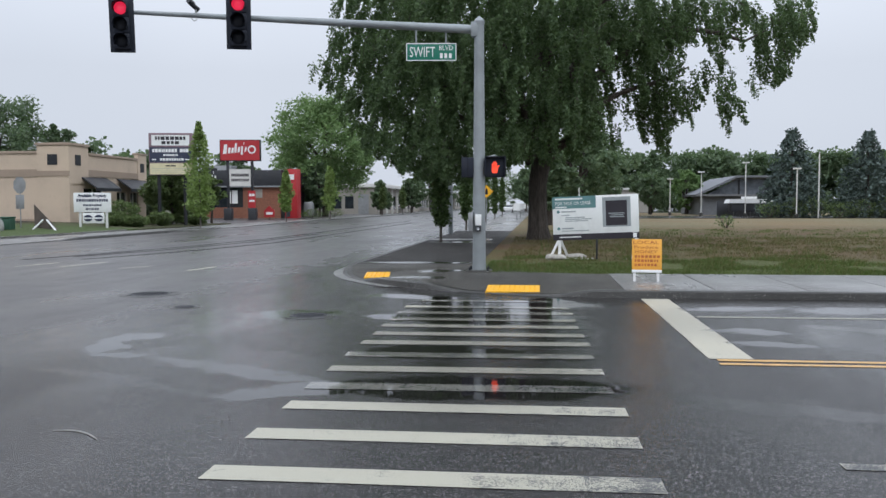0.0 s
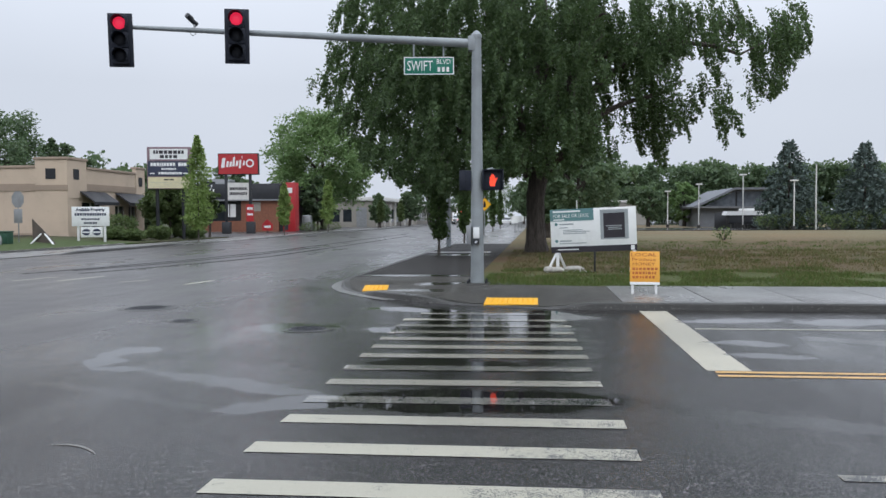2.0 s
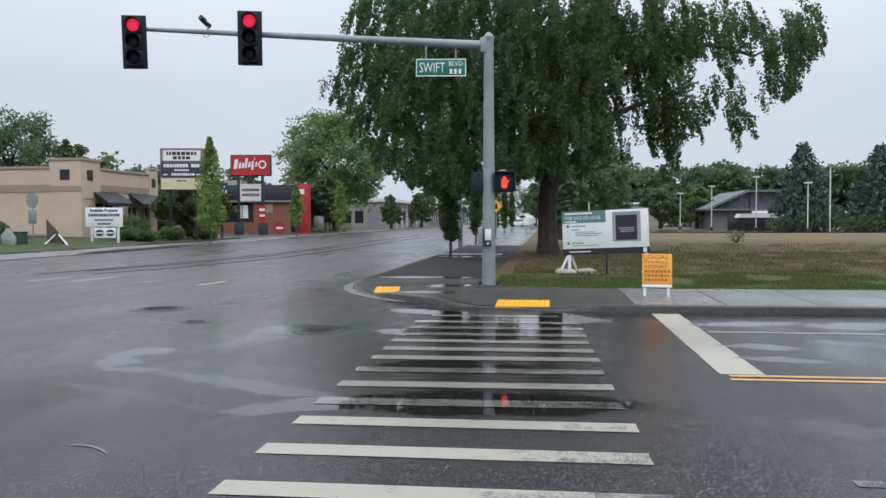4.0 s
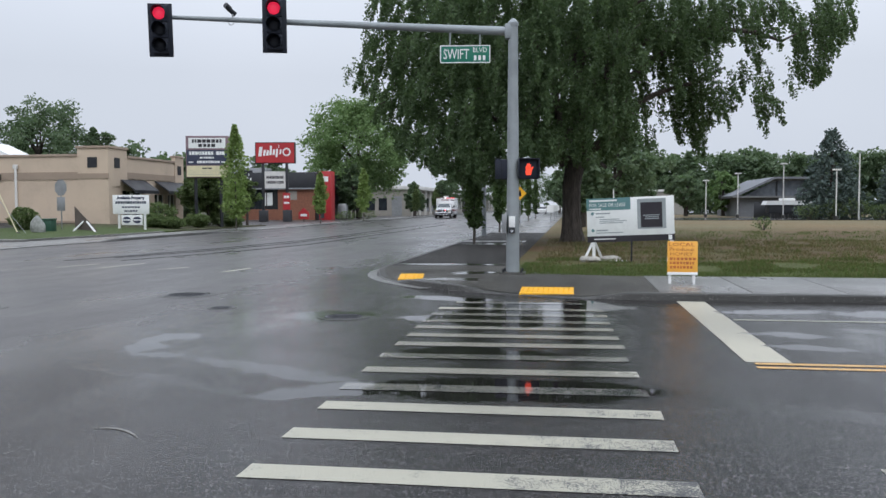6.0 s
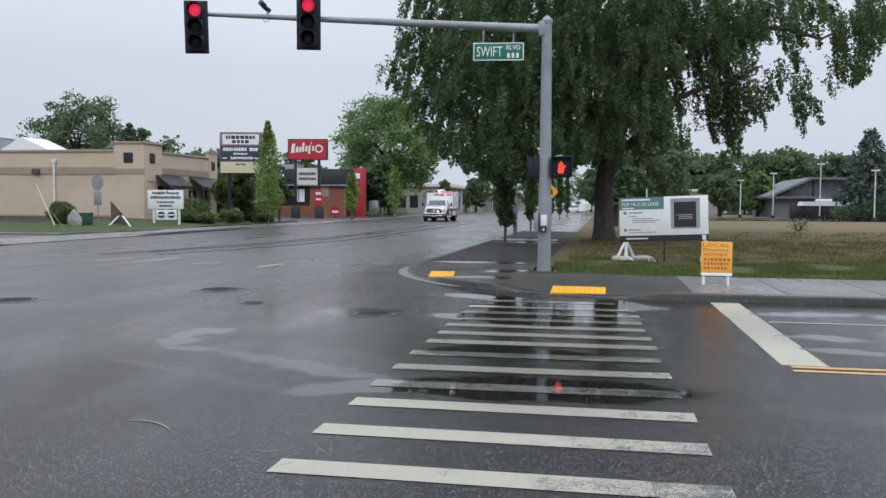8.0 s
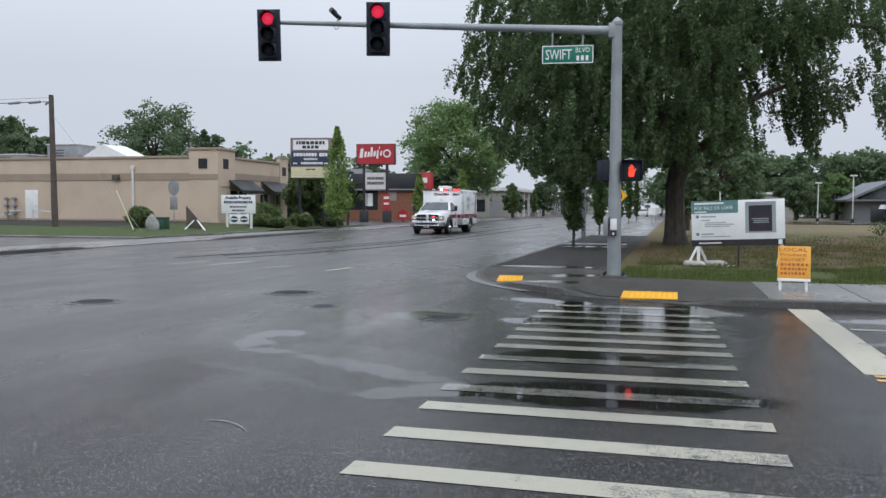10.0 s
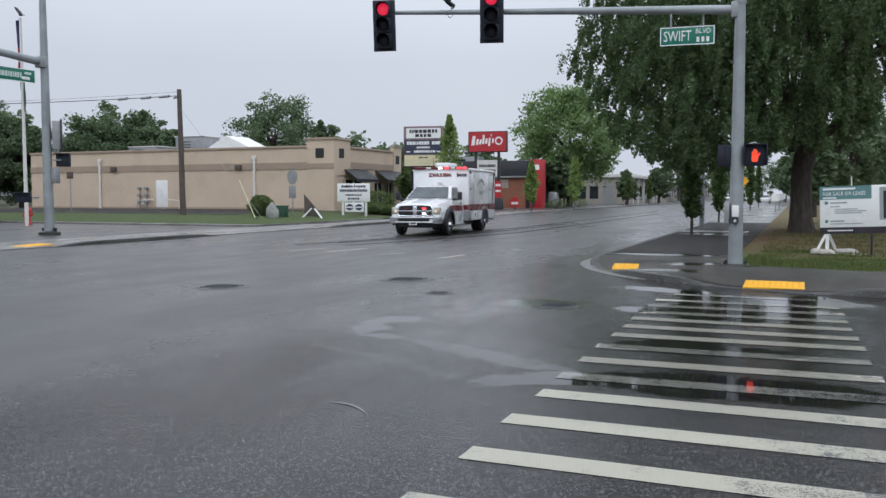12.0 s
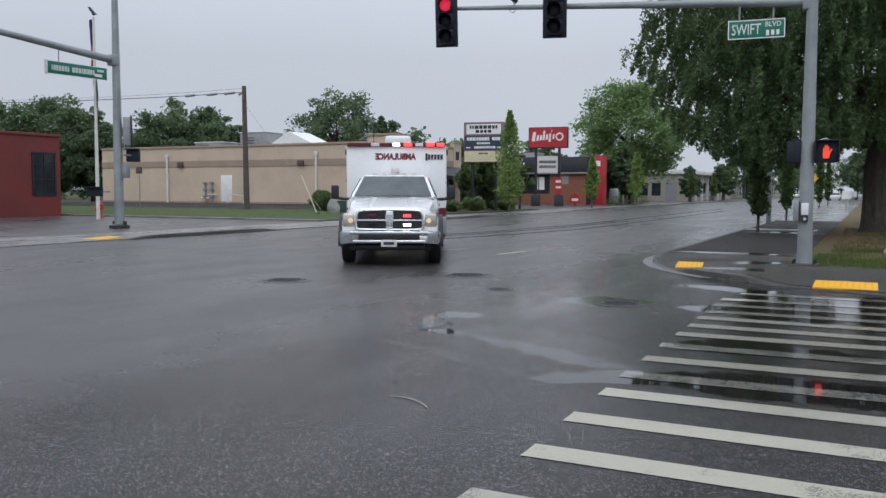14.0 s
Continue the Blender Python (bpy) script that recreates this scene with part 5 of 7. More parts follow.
ELM_X, ELM_Y, ELM_K = 3.77, 33.4, 0.91


def build_elm():
    rng = np.random.default_rng(21)
    T = thing("elm_tree", pose(ELM_X, ELM_Y, 0.14) @ Matrix.Scale(ELM_K, 4), "huge old elm with drooping dark green branches and a thick trunk", "tree")
    bm = bmesh.new()
    tube([(0, 0, -0.2), (0.02, 0, 0.1), (0.0, 0, 0.5), (-0.03, 0, 1.3), (-0.05, 0, 2.4), (0.1, 0, 3.4), (0.25, 0.1, 4.6), (0.2, 0.2, 7), (0.4, 0.3, 10), (0.2, 0.4, 13)],
         [0.60, 0.50, 0.43, 0.39, 0.38, 0.39, 0.34, 0.27, 0.2, 0.06], 28, bm)
    for v in bm.verts:
        a = math.atan2(v.co.y, v.co.x)
        k = 1 + 0.07 * math.sin(a * 7 + v.co.z * 0.4) + 0.10 * noise.noise(Vector((math.cos(a) * 1.5, math.sin(a) * 1.5, v.co.z * 0.6)))
        if v.co.z < 0.6:
            k += 0.16 * max(0, math.sin(a * 5 + 0.7)) * (0.6 - v.co.z)
        v.co.x, v.co.y = v.co.x * k, v.co.y * k
    part("trunk", bm, BARK, T, "thick furrowed grey-brown trunk")
    limbs = [(-0.4, 0.1, 2.6, -5.5, -2.5, 7.4, 0.3), (0.2, 0.1, 3.9, 8.0, -1.0, 9.6, 0.3), (-0.2, 0, 3.6, -3.5, -5, 9.5, 0.24), (0.3, 0, 3.9, 3.0, -6.0, 10.5, 0.26),
             (0.2, 0.2, 4.4, 6.5, 4.0, 11.5, 0.22), (-0.2, 0.2, 4.0, -6.5, 3.0, 9.5, 0.24), (0.1, 0.3, 5.0, 1.0, 6.5, 12.0, 0.2), (0.1, 0, 6.0, 4.5, -2.5, 14.0, 0.18), (0.1, 0, 6.0, -3.5, 1.0, 14.5, 0.18),
             (-0.3, -0.2, 3.0, -7.5, -0.5, 6.0, 0.2)]
    for x0, y0, z0, x1, y1, z1, r in limbs:
        x1, y1, z0, z1, r = x1 * 0.74, y1 * 0.74, z0 + 0.7, z0 + (z1 - z0) * 0.85, r * 0.72
        pts, rad = [], []
        for k in lines(0, 1, 0.1):
            rise = z0 + (z1 - z0) * (1 - (1 - k) ** 1.8)
            wob = 0.35 * noise.noise(Vector((k * 4, x1, y1)))
            pts.append((x0 + (x1 - x0) * k + wob, y0 + (y1 - y0) * k - wob, rise + wob * 0.6 - 1.1 * max(0, k - 0.75)))
            rad.append(r * (1 - k) ** 0.8 + 0.02)
        part("limb", tube(pts, rad, 10), BARK, T)
    # the crooked lower limb, a steep leader and a high outer limb
    for pts, rad in (([(0.2, -0.1, 3.3), (0.75, -0.4, 3.95), (1.5, -0.7, 4.5), (2.25, -0.9, 5.1), (2.5, -0.95, 5.75), (3.1, -1.0, 6.1), (3.9, -1.0, 6.4), (5.1, -0.9, 6.7), (6.2, -0.8, 7.3)],
                      [0.26, 0.20, 0.17, 0.15, 0.12, 0.11, 0.10, 0.07, 0.03]),
                     ([(0.2, 0.0, 3.8), (0.8, -0.3, 5.2), (1.45, -0.6, 7.2), (1.75, -0.7, 8.9), (2.1, -0.5, 11.0)], [0.3, 0.25, 0.22, 0.17, 0.08]),
                     ([(1.6, -0.6, 7.8), (3.6, -0.8, 8.7), (5.6, -0.8, 8.9), (7.4, -0.7, 8.75), (8.6, -0.5, 8.4), (9.6, -0.4, 8.9)], [0.16, 0.13, 0.11, 0.09, 0.06, 0.02])):
        part("limb", tube(pts, rad, 10), BARK, T)
    # hanging sprays of leaves: each leaves its branch outward and droops
    leaves, stems = [], bmesh.new()

    def spray(x, y, z, length, reach, count, wide):
        away = math.atan2(y + 0.3 * rng.normal(), x - 1.0) + rng.normal(0, 0.5)
        k = np.concatenate([rng.uniform(0, 1, count // 2), rng.uniform(0, 1, count - count // 2) ** 0.6])
        sway = rng.normal(0, 0.12, 2)
        out = reach * np.sqrt(k)
        fall = length * k ** 1.25
        w = wide * (1.0 - 0.55 * k)
        leaves.append(np.stack([x + math.cos(away) * out + sway[0] * k + rng.normal(0, 1, count) * w, y + math.sin(away) * out + sway[1] * k + rng.normal(0, 1, count) * w,
                                z - fall + rng.normal(0, 0.07, count)], 1))
        if rng.uniform() < 0.3:
            ks = (0.0, 0.2, 0.55, 1.0)
            tube([(x + math.cos(away) * reach * math.sqrt(q) + sway[0] * q, y + math.sin(away) * reach * math.sqrt(q) + sway[1] * q, z - length * q ** 1.25) for q in ks],
                 [0.02, 0.015, 0.01, 0.005], 4, stems)

    def grow(number, xs, half_depth, open_, count):
        made = tries = 0
        while made < number and tries < 120000:
            tries += 1
            x, y, z = rng.uniform(*xs), rng.uniform(-half_depth, half_depth), rng.uniform(2.4, 14.5)
            e = math.sqrt(((x - 1.15) / 12.0) ** 2 + (y / 6.8) ** 2 + ((z - 7.6) / 8.4) ** 2)
            if e > 1.0 or (z > 11.0 and rng.uniform() < 0.75):
                continue
            spread = ELM_Y / (ELM_Y + ELM_K * y)
            side, zz = (ELM_X + ELM_K * x) * spread, 1.55 + (ELM_K * z - 1.41) * spread
            ragged = 0.4 * noise.noise(Vector((zz * 1.1, y * 0.4, x)))
            if side < interp(zz, EDGE_A) + 0.3 + ragged or side > interp(zz, EDGE_B) - 0.3 + ragged:
                continue
            room = (zz - interp(side, SKIRT)) / ELM_K
            if room < 0.35 or room < 0.9 * rng.uniform() + 0.2:
                continue
            gap = 0.6 * noise.noise(Vector((x * 0.55, y * 0.25, z * 0.38 + 8))) + 0.6 * noise.noise(Vector((x * 1.25, y * 0.4, z * 0.6 + 3)))
            fringe = min(1.0, max(0.0, (-0.9 - side) / 2.2))
            if gap < open_ + 0.12 * fringe - (0.22 if side < 6.0 else 0.08) * min(1.0, max(0.0, (zz - 5.8) / 2.0)) or abs(y) > half_depth * (1 - 0.5 * fringe):
                continue
            spray(x, y, z, min(rng.uniform(0.55, 1.35), room * 0.92), rng.uniform(0.15, 0.55), count, rng.uniform(0.07, 0.14))
            made += 1
    grow(2350, (-9.9, 1.9), 6.0, -0.18, 96)
    grow(540, (1.2, 5.0), 2.8, 0.03, 80)
    grow(440, (4.4, 12.3), 2.3, 0.14, 78)
    tagged(part("trailing_growth", stems, BARK, T), kind="stuff")
    crown_part("crown", np.concatenate(leaves), 0.078, ELM, rng, T, droop=0.9, long=1.75)
    return T


def broad_tree(name, m, h, rx, trunk, clumps, leaf, material, label, seed, per=45, low=0.28, bark_=BARK, squash=1.0, peak=1.0):
    """A round-headed tree: tapered trunk, limbs, clumped crown with an uneven edge."""
    rng = np.random.default_rng(seed)
    T = thing(name, m, label, "tree")
    bm = tube([(0, 0, -0.2), (0.05, 0, h * 0.2), (0, 0.05, h * 0.45), (0.1, 0, h * 0.72)], [trunk, trunk * 0.75, trunk * 0.5, trunk * 0.12], 12)
    for k in range(8):
        a = k * 2.4
        z = h * rng.uniform(0.22, 0.6)
        r = rx * rng.uniform(0.3, 0.5)
        tube([(0, 0, z), (r * 0.5 * math.cos(a), r * 0.5 * math.sin(a), z + h * 0.13), (r * math.cos(a), r * math.sin(a), z + h * 0.2)],
             [trunk * 0.4, trunk * 0.25, trunk * 0.06], 7, bm)
    part("trunk", bm, bark_, T)
    c, rad = [], []
    zc, rz = h * (1 + low) / 2, h * (1 - low) / 2
    while len(c) < clumps:
        d = rng.normal(size=3)
        d /= np.linalg.norm(d)
        k = rng.uniform(0.35, 1.0) ** 0.6
        ragged = 0.78 + 0.42 * noise.noise(Vector((d[0] * 2.1, d[1] * 2.1, d[2] * 2.1 + seed)))
        width = 1.0 - 0.35 * max(0.0, d[2]) * peak
        c.append((d[0] * rx * k * ragged * width, d[1] * rx * squash * k * ragged * width, zc + d[2] * rz * k * min(1.0, ragged + 0.1)))
        s = rx * rng.uniform(0.10, 0.2)
        rad.append((s, s, s * 0.75))
    crown_part("crown", clump_points(c, rad, per, rng), leaf, material, rng, T)
    return T


def column_tree(m, h, r, bare, n, leaf, material, label, seed, group=""):
    """A slim upright street tree."""
    rng = np.random.default_rng(seed)
    T = thing("street_tree", m, label, "tree", group)
    part("trunk", tube([(0, 0, -0.1), (0.02, 0, bare), (0, 0.02, h * 0.6), (0, 0, h * 0.95)], [0.06, 0.045, 0.03, 0.008], 10), BARK_PALE, T)
    k = rng.uniform(0, 1, n)
    z = bare * 0.8 + (h - bare * 0.8) * k
    prof = np.interp(k, [0, 0.12, 0.35, 0.6, 0.85, 1.0], [0.45, 0.85, 1.0, 0.85, 0.48, 0.12])
    a = rng.uniform(0, 2 * np.pi, n)
    wave = 0.74 + 0.95 * np.array([noise.noise(Vector((math.cos(q) * 1.3, math.sin(q) * 1.3, zz * 2.2 / max(0.5, h / 5) + seed))) for q, zz in zip(a, z)])
    rr = r * prof * wave * rng.uniform(0.15, 1.0, n) ** 0.5
    crown_part("crown", np.stack([rr * np.cos(a), rr * np.sin(a), z + rng.normal(0, 0.05, n)], 1), leaf, material, rng, T, droop=-0.3)
    return T


def spruce(m, h, r, n, label, seed):
    rng = np.random.default_rng(seed)
    T = thing("spruce_tree", m, label, "tree", "spruces")
    part("trunk", tube([(0, 0, -0.2), (0, 0, h * 0.97)], [0.24, 0.02], 10), BARK, T)
    pts = []
    bm = bmesh.new()
    for tier in range(26):
        z = h * (0.05 + 0.93 * (tier / 26))
        reach = r * (1 - (tier / 26) ** 2.0) * 0.97 + 0.12
        for j in range(max(6, int(18 * (1 - tier / 30)))):
            a = j * 2.4 + tier
            q = reach * rng.uniform(0.72, 1.08)
            tip = (q * math.cos(a), q * math.sin(a), z - 0.12 * q + 0.12 * q * rng.uniform(-1, 1))
            if tier % 3 == 0:
                tube([(0, 0, z), tip], [0.04, 0.008], 4, bm)
            k = rng.uniform(0.15, 1.0, n) ** 0.7
            pts.append(np.stack([tip[0] * k + rng.normal(0, 0.13, n), tip[1] * k + rng.normal(0, 0.13, n), z + (tip[2] - z) * k + rng.normal(0, 0.14, n)], 1))
    tagged(part("inner_growth", bm, BARK, T), kind="stuff")
    crown_part("crown", np.concatenate(pts), 0.2, SPRUCE, rng, T, long=2.0)
    return T


def shrub(m, rx, ry, h, n, label, seed, material=None):
    rng = np.random.default_rng(seed)
    T = thing("shrub", m, label, "shrub")
    bm = bmesh.new()
    for k in range(5):
        tube([(0, 0, -0.08), (rx * 0.5 * math.cos(k * 1.3), ry * 0.5 * math.sin(k * 1.3), h * 0.7)], [0.035, 0.01], 5, bm)
    tagged(part("stem_growth", bm, BARK, T), kind="stuff")
    d = rng.normal(size=(n, 3))
    d /= np.linalg.norm(d, axis=1)[:, None]
    rag = np.array([0.85 + 0.4 * noise.noise(Vector(q) * 1.9 + Vector((seed, 0, 0))) for q in d])
    q = d * rag[:, None] * rng.uniform(0.4, 1, (n, 1)) ** 0.4
    pts = np.stack([q[:, 0] * rx, q[:, 1] * ry, h * 0.48 + q[:, 2] * h * 0.52], 1)
    crown_part("foliage", pts, 0.092, material or SHRUB, rng, T)
    return T


def build_green():
    build_elm()
    # young columns on the near pavement
    for n, (u, v, h) in enumerate([(-3.77, 32.28, 3.6), (-4.01, 46.43, 3.9), (-4.2, 66, 4.4), (-4.2, 80, 4.4), (-4.2, 96, 4.6)]):
        column_tree(at(u, v, TOP), h, 0.47, 0.8, 2700 if n < 2 else 1300, 0.10 if n < 2 else 0.16, YOUNG, "young dark green columnar street tree in the pavement", 30 + n, "young street trees")
    # columns across the road
    for n, (u, v, h, r) in enumerate([(-22.58, 54.5, 7.0, 1.12), (-22.6, 74.0, 4.6, 0.75), (-22.6, 90.0, 5.6, 0.95), (-22.6, 121.0, 4.2, 0.7), (-22.6, 139.0, 4.4, 0.7)]):
        column_tree(at(u, v, 0.03), h, r, 1.2 if n else 1.0, 4600 if n == 0 else 2000, 0.125 if n == 0 else 0.17, COLUMN if n < 3 else SHRUB, "slim bright green columnar tree at the kerb", 40 + n, "columnar trees")
    broad_tree("maple_tree", at(-27.9, 108.5, 0.1), 17.6, 9.4, 0.45, 330, 0.25, MAPLE, "broad bright green maple behind the shops", 51, 75, 0.08)
    broad_tree("plum_tree", at(-27.2, 103, 0.1), 7.2, 3.0, 0.2, 110, 0.3, HAZE_LEAF, "dark bushy tree beside a restaurant", 52, 50, 0.05)
    broad_tree("small_tree", at(-27.3, 60.5, 0.1), 4.6, 2.6, 0.12, 150, 0.16, SHRUB, "dark multi-stemmed tree under a pylon sign", 53, 55, 0.2)
    broad_tree("small_tree", at(-27.6, 63.0, 0.1), 4.4, 2.0, 0.12, 120, 0.16, SHRUB, "dark multi-stemmed tree under a pylon sign", 54, 55, 0.2)
    broad_tree("small_tree", at(-26.4, 66.0, 0.1), 4.0, 1.4, 0.12, 60, 0.18, SHRUB, "dark leafy tree beside a columnar tree", 55, 50, 0.15)
    # trees behind the tan building
    back = [(-65, 65.5, 10.4, 5.0), (-61.5, 67.5, 9.8, 3.8), (-51.5, 76, 12.0, 6.2), (-46.5, 77.5, 8.9, 2.4), (-59.6, 70.5, 8.4, 2.2), (-72, 57, 10.6, 5.5), (-81, 52, 10.4, 5), (-45.5, 80, 7.8, 3.2), (-41, 86, 7.4, 3), (-57, 66.5, 8.0, 2.5), (-73, 53.0, 9.6, 5.5), (-67.5, 58.0, 9.2, 4.0), (-79, 47.0, 9.8, 5.0)]
    for n, (u, v, h, r) in enumerate(back):
        broad_tree("background_tree", at(u, v, 0), h * 1.06, r * 1.14, 0.35, 215, 0.2, HAZE_LEAF, "dark green tree rising behind a low building", 60 + n, 95, 0.02)
    for n, (u, v, h, r) in enumerate([(-50, 104, 8.6, 4), (-40.8, 110, 8.8, 4.5), (-34, 140, 10, 6)]):
        broad_tree("background_tree", at(u, v, 0), h, r, 0.3, 90, 0.45, HAZE_LEAF, "dark green tree rising behind a low building", 75 + n, 45, 0.15)
    # up the road
    for n, (u, v, h, r) in enumerate([(-24, 190, 12, 6), (-28, 215, 13, 8), (2, 120, 9, 5), (3, 145, 10, 6), (-2.8, 175, 9, 4), (-2.0, 230, 12, 7), (-14, 330, 15, 12), (-22, 300, 13, 9), (-3, 330, 14, 9), (3.5, 74, 9.5, 5), (5, 92, 10, 5), (0.6, 58, 6.5, 2.1), (0.4, 84, 7.8, 2.4), (0.2, 112, 8.5, 2.8), (-24.3, 129, 5.4, 2.0), (-23.8, 157, 6.8, 2.8), (-21.5, 252, 11, 7)]):
        broad_tree("roadside_tree", at(u, v, 0), h, r, 0.3, 110, 0.27, HAZE_LEAF, "green tree along the main road", 90 + n, 60, 0.08)
    # beyond the lot
    for n, (u, v, h, r) in enumerate([(8.1, 112, 9.8, 3.1), (14.5, 114, 6.4, 3.6), (19.5, 116, 6.6, 2.8)]):
        broad_tree("background_tree", at(u, v, 0.1), h, r, 0.3, 100, 0.3, MAPLE if n == 2 else HAZE_LEAF, "leafy tree beyond the vacant lot", 110 + n, 30, 0.06)
    spruce(at(25.2, 88.7, 0.1), 9.2, 3.6, 22, "dark blue-green spruce beyond the vacant lot", 120)
    spruce(at(32.4, 88.6, 0.1), 8.9, 3.5, 22, "dark blue-green spruce beyond the vacant lot", 121)
    spruce(at(36.8, 90.5, 0.1), 7.6, 3.2, 20, "dark blue-green spruce beyond the vacant lot", 122)
    rng = np.random.default_rng(130)
    c, rad = [], []
    for k in range(1300):
        u = rng.uniform(10, 95)
        top = 12.3 + 1.6 * noise.noise(Vector((u * 0.09, 0, 0))) + 0.9 * noise.noise(Vector((u * 0.4, 3, 0)))
        c.append((*xy(u, rng.uniform(186, 200)), rng.uniform(0.5, top)))
        s = rng.uniform(1.0, 2.2)
        rad.append((s, s, s * 0.8))
    tagged(new("far_woods", leaf_mesh("far_woods", clump_points(c, rad, 56, rng), 0.55, HAZE_LEAF, rng)), "dark green belt of distant trees", "trees", kind="stuff")
    c, rad = [], []
    for k in range(330):
        u = rng.uniform(-170, -60)
        c.append((*xy(u, rng.uniform(120, 150) + (u + 60) * 0.5), rng.uniform(0.5, 10 + 2 * noise.noise(Vector((u * 0.1, 7, 0))))))
        rad.append((2, 2, 1.6))
    tagged(new("far_woods", leaf_mesh("far_woods", clump_points(c, rad, 50, rng), 0.6, HAZE_LEAF, rng)), "dark green belt of distant trees", "trees", kind="stuff")
    # hedges beyond the lot
    for n in range(6):
        shrub(at(22.5 + 2.2 * n, 86.3, 0.15), 1.5, 1.0, 1.7 + 0.3 * (n % 3), 700, "rounded green bush before the spruces", 140 + n, SHRUB)
    # beds beside the tan building and the pylon sign
    for n, (u, v, rx, h) in enumerate([(-26.9, 51.3, 1.15, 1.1), (-25.5, 51.2, 0.95, 0.85), (-28.3, 55.0, 1.3, 1.9), (-26.0, 56.0, 1.2, 1.05), (-24.7, 58.8, 0.95, 0.85), (-26.6, 61.0, 1.0, 1.3)]):
        shrub(at(u, v, 0.12), rx, rx * 0.85, h, 3000, "low dense dark green clipped shrub", 150 + n)
    shrub(at(-31.1, 44.2, 0.22), 0.85, 0.8, 1.4, 2800, "round dark green bush on a lawn", 170)
    for n, (u, v) in enumerate([(-25.2, 92), (-24.9, 101)]):
        shrub(at(u, v, 0.05), 1.5, 1.2, 1.1, 500, "low green shrub at a shop front", 180 + n)
    shrub(at(10.7, 50.4, 0.12), 0.75, 0.4, 0.85, 150, "sparse tall weed on the vacant lot", 190)


build_green()
# ---------------------------------------------------------------- buildings and pylon signs
def wall_box(parent, name, u0, u1, v0, v1, z0, z1, material, label="", bevel=0.0):
    return part(name, box(u0, u1, v0, v1, z0, z1, bevel), material, parent, label)


def build_tan_building():
    B = thing("tan_building", at(0, 0, 0), "single-storey tan stucco commercial building with awnings", "building")
    W, S_, E_, N_ = -61.0, 53.4, -31.2, 64.5
    wall_box(B, "wall", W, E_ - 2.2, S_, S_ + 0.3, 0.0, 5.0, STUCCO, "tan stucco side wall")
    wall_box(B, "wall", W, W + 0.3, S_ + 0.3, N_, 0.0, 5.0, STUCCO)
    wall_box(B, "wall", W, E_, N_ - 0.3, N_, 0.0, 5.0, STUCCO)
    # east front with openings under the awnings
    def front(v0, v1, z0, z1):
        wall_box(B, "wall", E_ - 0.3, E_, v0, v1, z0, z1, STUCCO, "tan stucco front wall")
    openings = [(55.2, 58.0, 0.15, 2.7), (59.8, 61.4, 0.9, 2.5), (61.9, 63.2, 0.15, 2.5)]
    v = 55.2
    front(S_, 55.2, 0.0, 5.0)
    for a, b, z0, z1 in openings:
        if a > v:
            front(v, a, 0.0, 5.0)
        front(a, b, z1, 5.0)
        if z0 > 0.2:
            front(a, b, 0.0, z0)
        w = part("window", box(E_ - 0.22, E_ - 0.18, a, b, z0, z1), WINDOW, B, "dark shop window")
        for x in (a + 0.03, (a + b) / 2, b - 0.03):
            part("frame", box(E_ - 0.24, E_ - 0.12, x - 0.04, x + 0.04, z0, z1), OFFWHITE, w)
        v = b
    front(v, N_ - 0.3, 0.0, 5.0)
    # corner block, taller
    wall_box(B, "corner_block", E_ - 2.2, E_ + 0.06, S_ - 0.06, S_ + 0.3, 0.0, 5.55, STUCCO)
    wall_box(B, "corner_block", E_ - 0.24, E_ + 0.06, S_ + 0.3, S_ + 2.4, 3.0, 5.55, STUCCO)
    wall_box(B, "end_block", E_ - 0.24, E_ + 0.06, N_ - 1.4, N_ + 0.05, 3.2, 5.45, STUCCO)
    # brown bands
    wall_box(B, "band", W - 0.02, E_ - 2.22, S_ - 0.05, S_, 3.45, 3.95, STUCCO_BAND, "brown stucco band")
    wall_box(B, "band", E_, E_ + 0.05, S_ + 2.4, N_ - 1.4, 3.55, 4.0, STUCCO_BAND)
    wall_box(B, "band", E_ - 2.2, E_ + 0.1, S_ - 0.10, S_ - 0.06, 3.5, 3.85, STUCCO_BAND)
    wall_box(B, "parapet", W - 0.08, E_ - 2.2, S_ - 0.08, S_ + 0.38, 5.0, 5.18, STUCCO_BAND, "brown parapet coping", 0.02)
    wall_box(B, "parapet", E_ - 2.3, E_ + 0.14, S_ - 0.14, S_ + 0.4, 5.55, 5.72, STUCCO_BAND, "", 0.02)
    wall_box(B, "parapet", E_ - 0.34, E_ + 0.14, S_ + 0.4, S_ + 2.5, 5.55, 5.72, STUCCO_BAND, "", 0.02)
    wall_box(B, "parapet", E_ - 0.36, E_ + 0.08, S_ + 2.5, N_ - 1.45, 5.0, 5.18, STUCCO_BAND, "", 0.02)
    wall_box(B, "parapet", E_ - 0.36, E_ + 0.12, N_ - 1.45, N_ + 0.1, 5.45, 5.6, STUCCO_BAND, "", 0.02)
    wall_box(B, "plinth", W - 0.03, E_ - 2.25, S_ - 0.06, S_, -0.1, 0.62, STUCCO_BAND, "dull stained plinth")
    wall_box(B, "roof", W + 0.3, E_ - 0.3, S_ + 0.3, N_ - 0.3, 4.6, 4.75, ROOF)
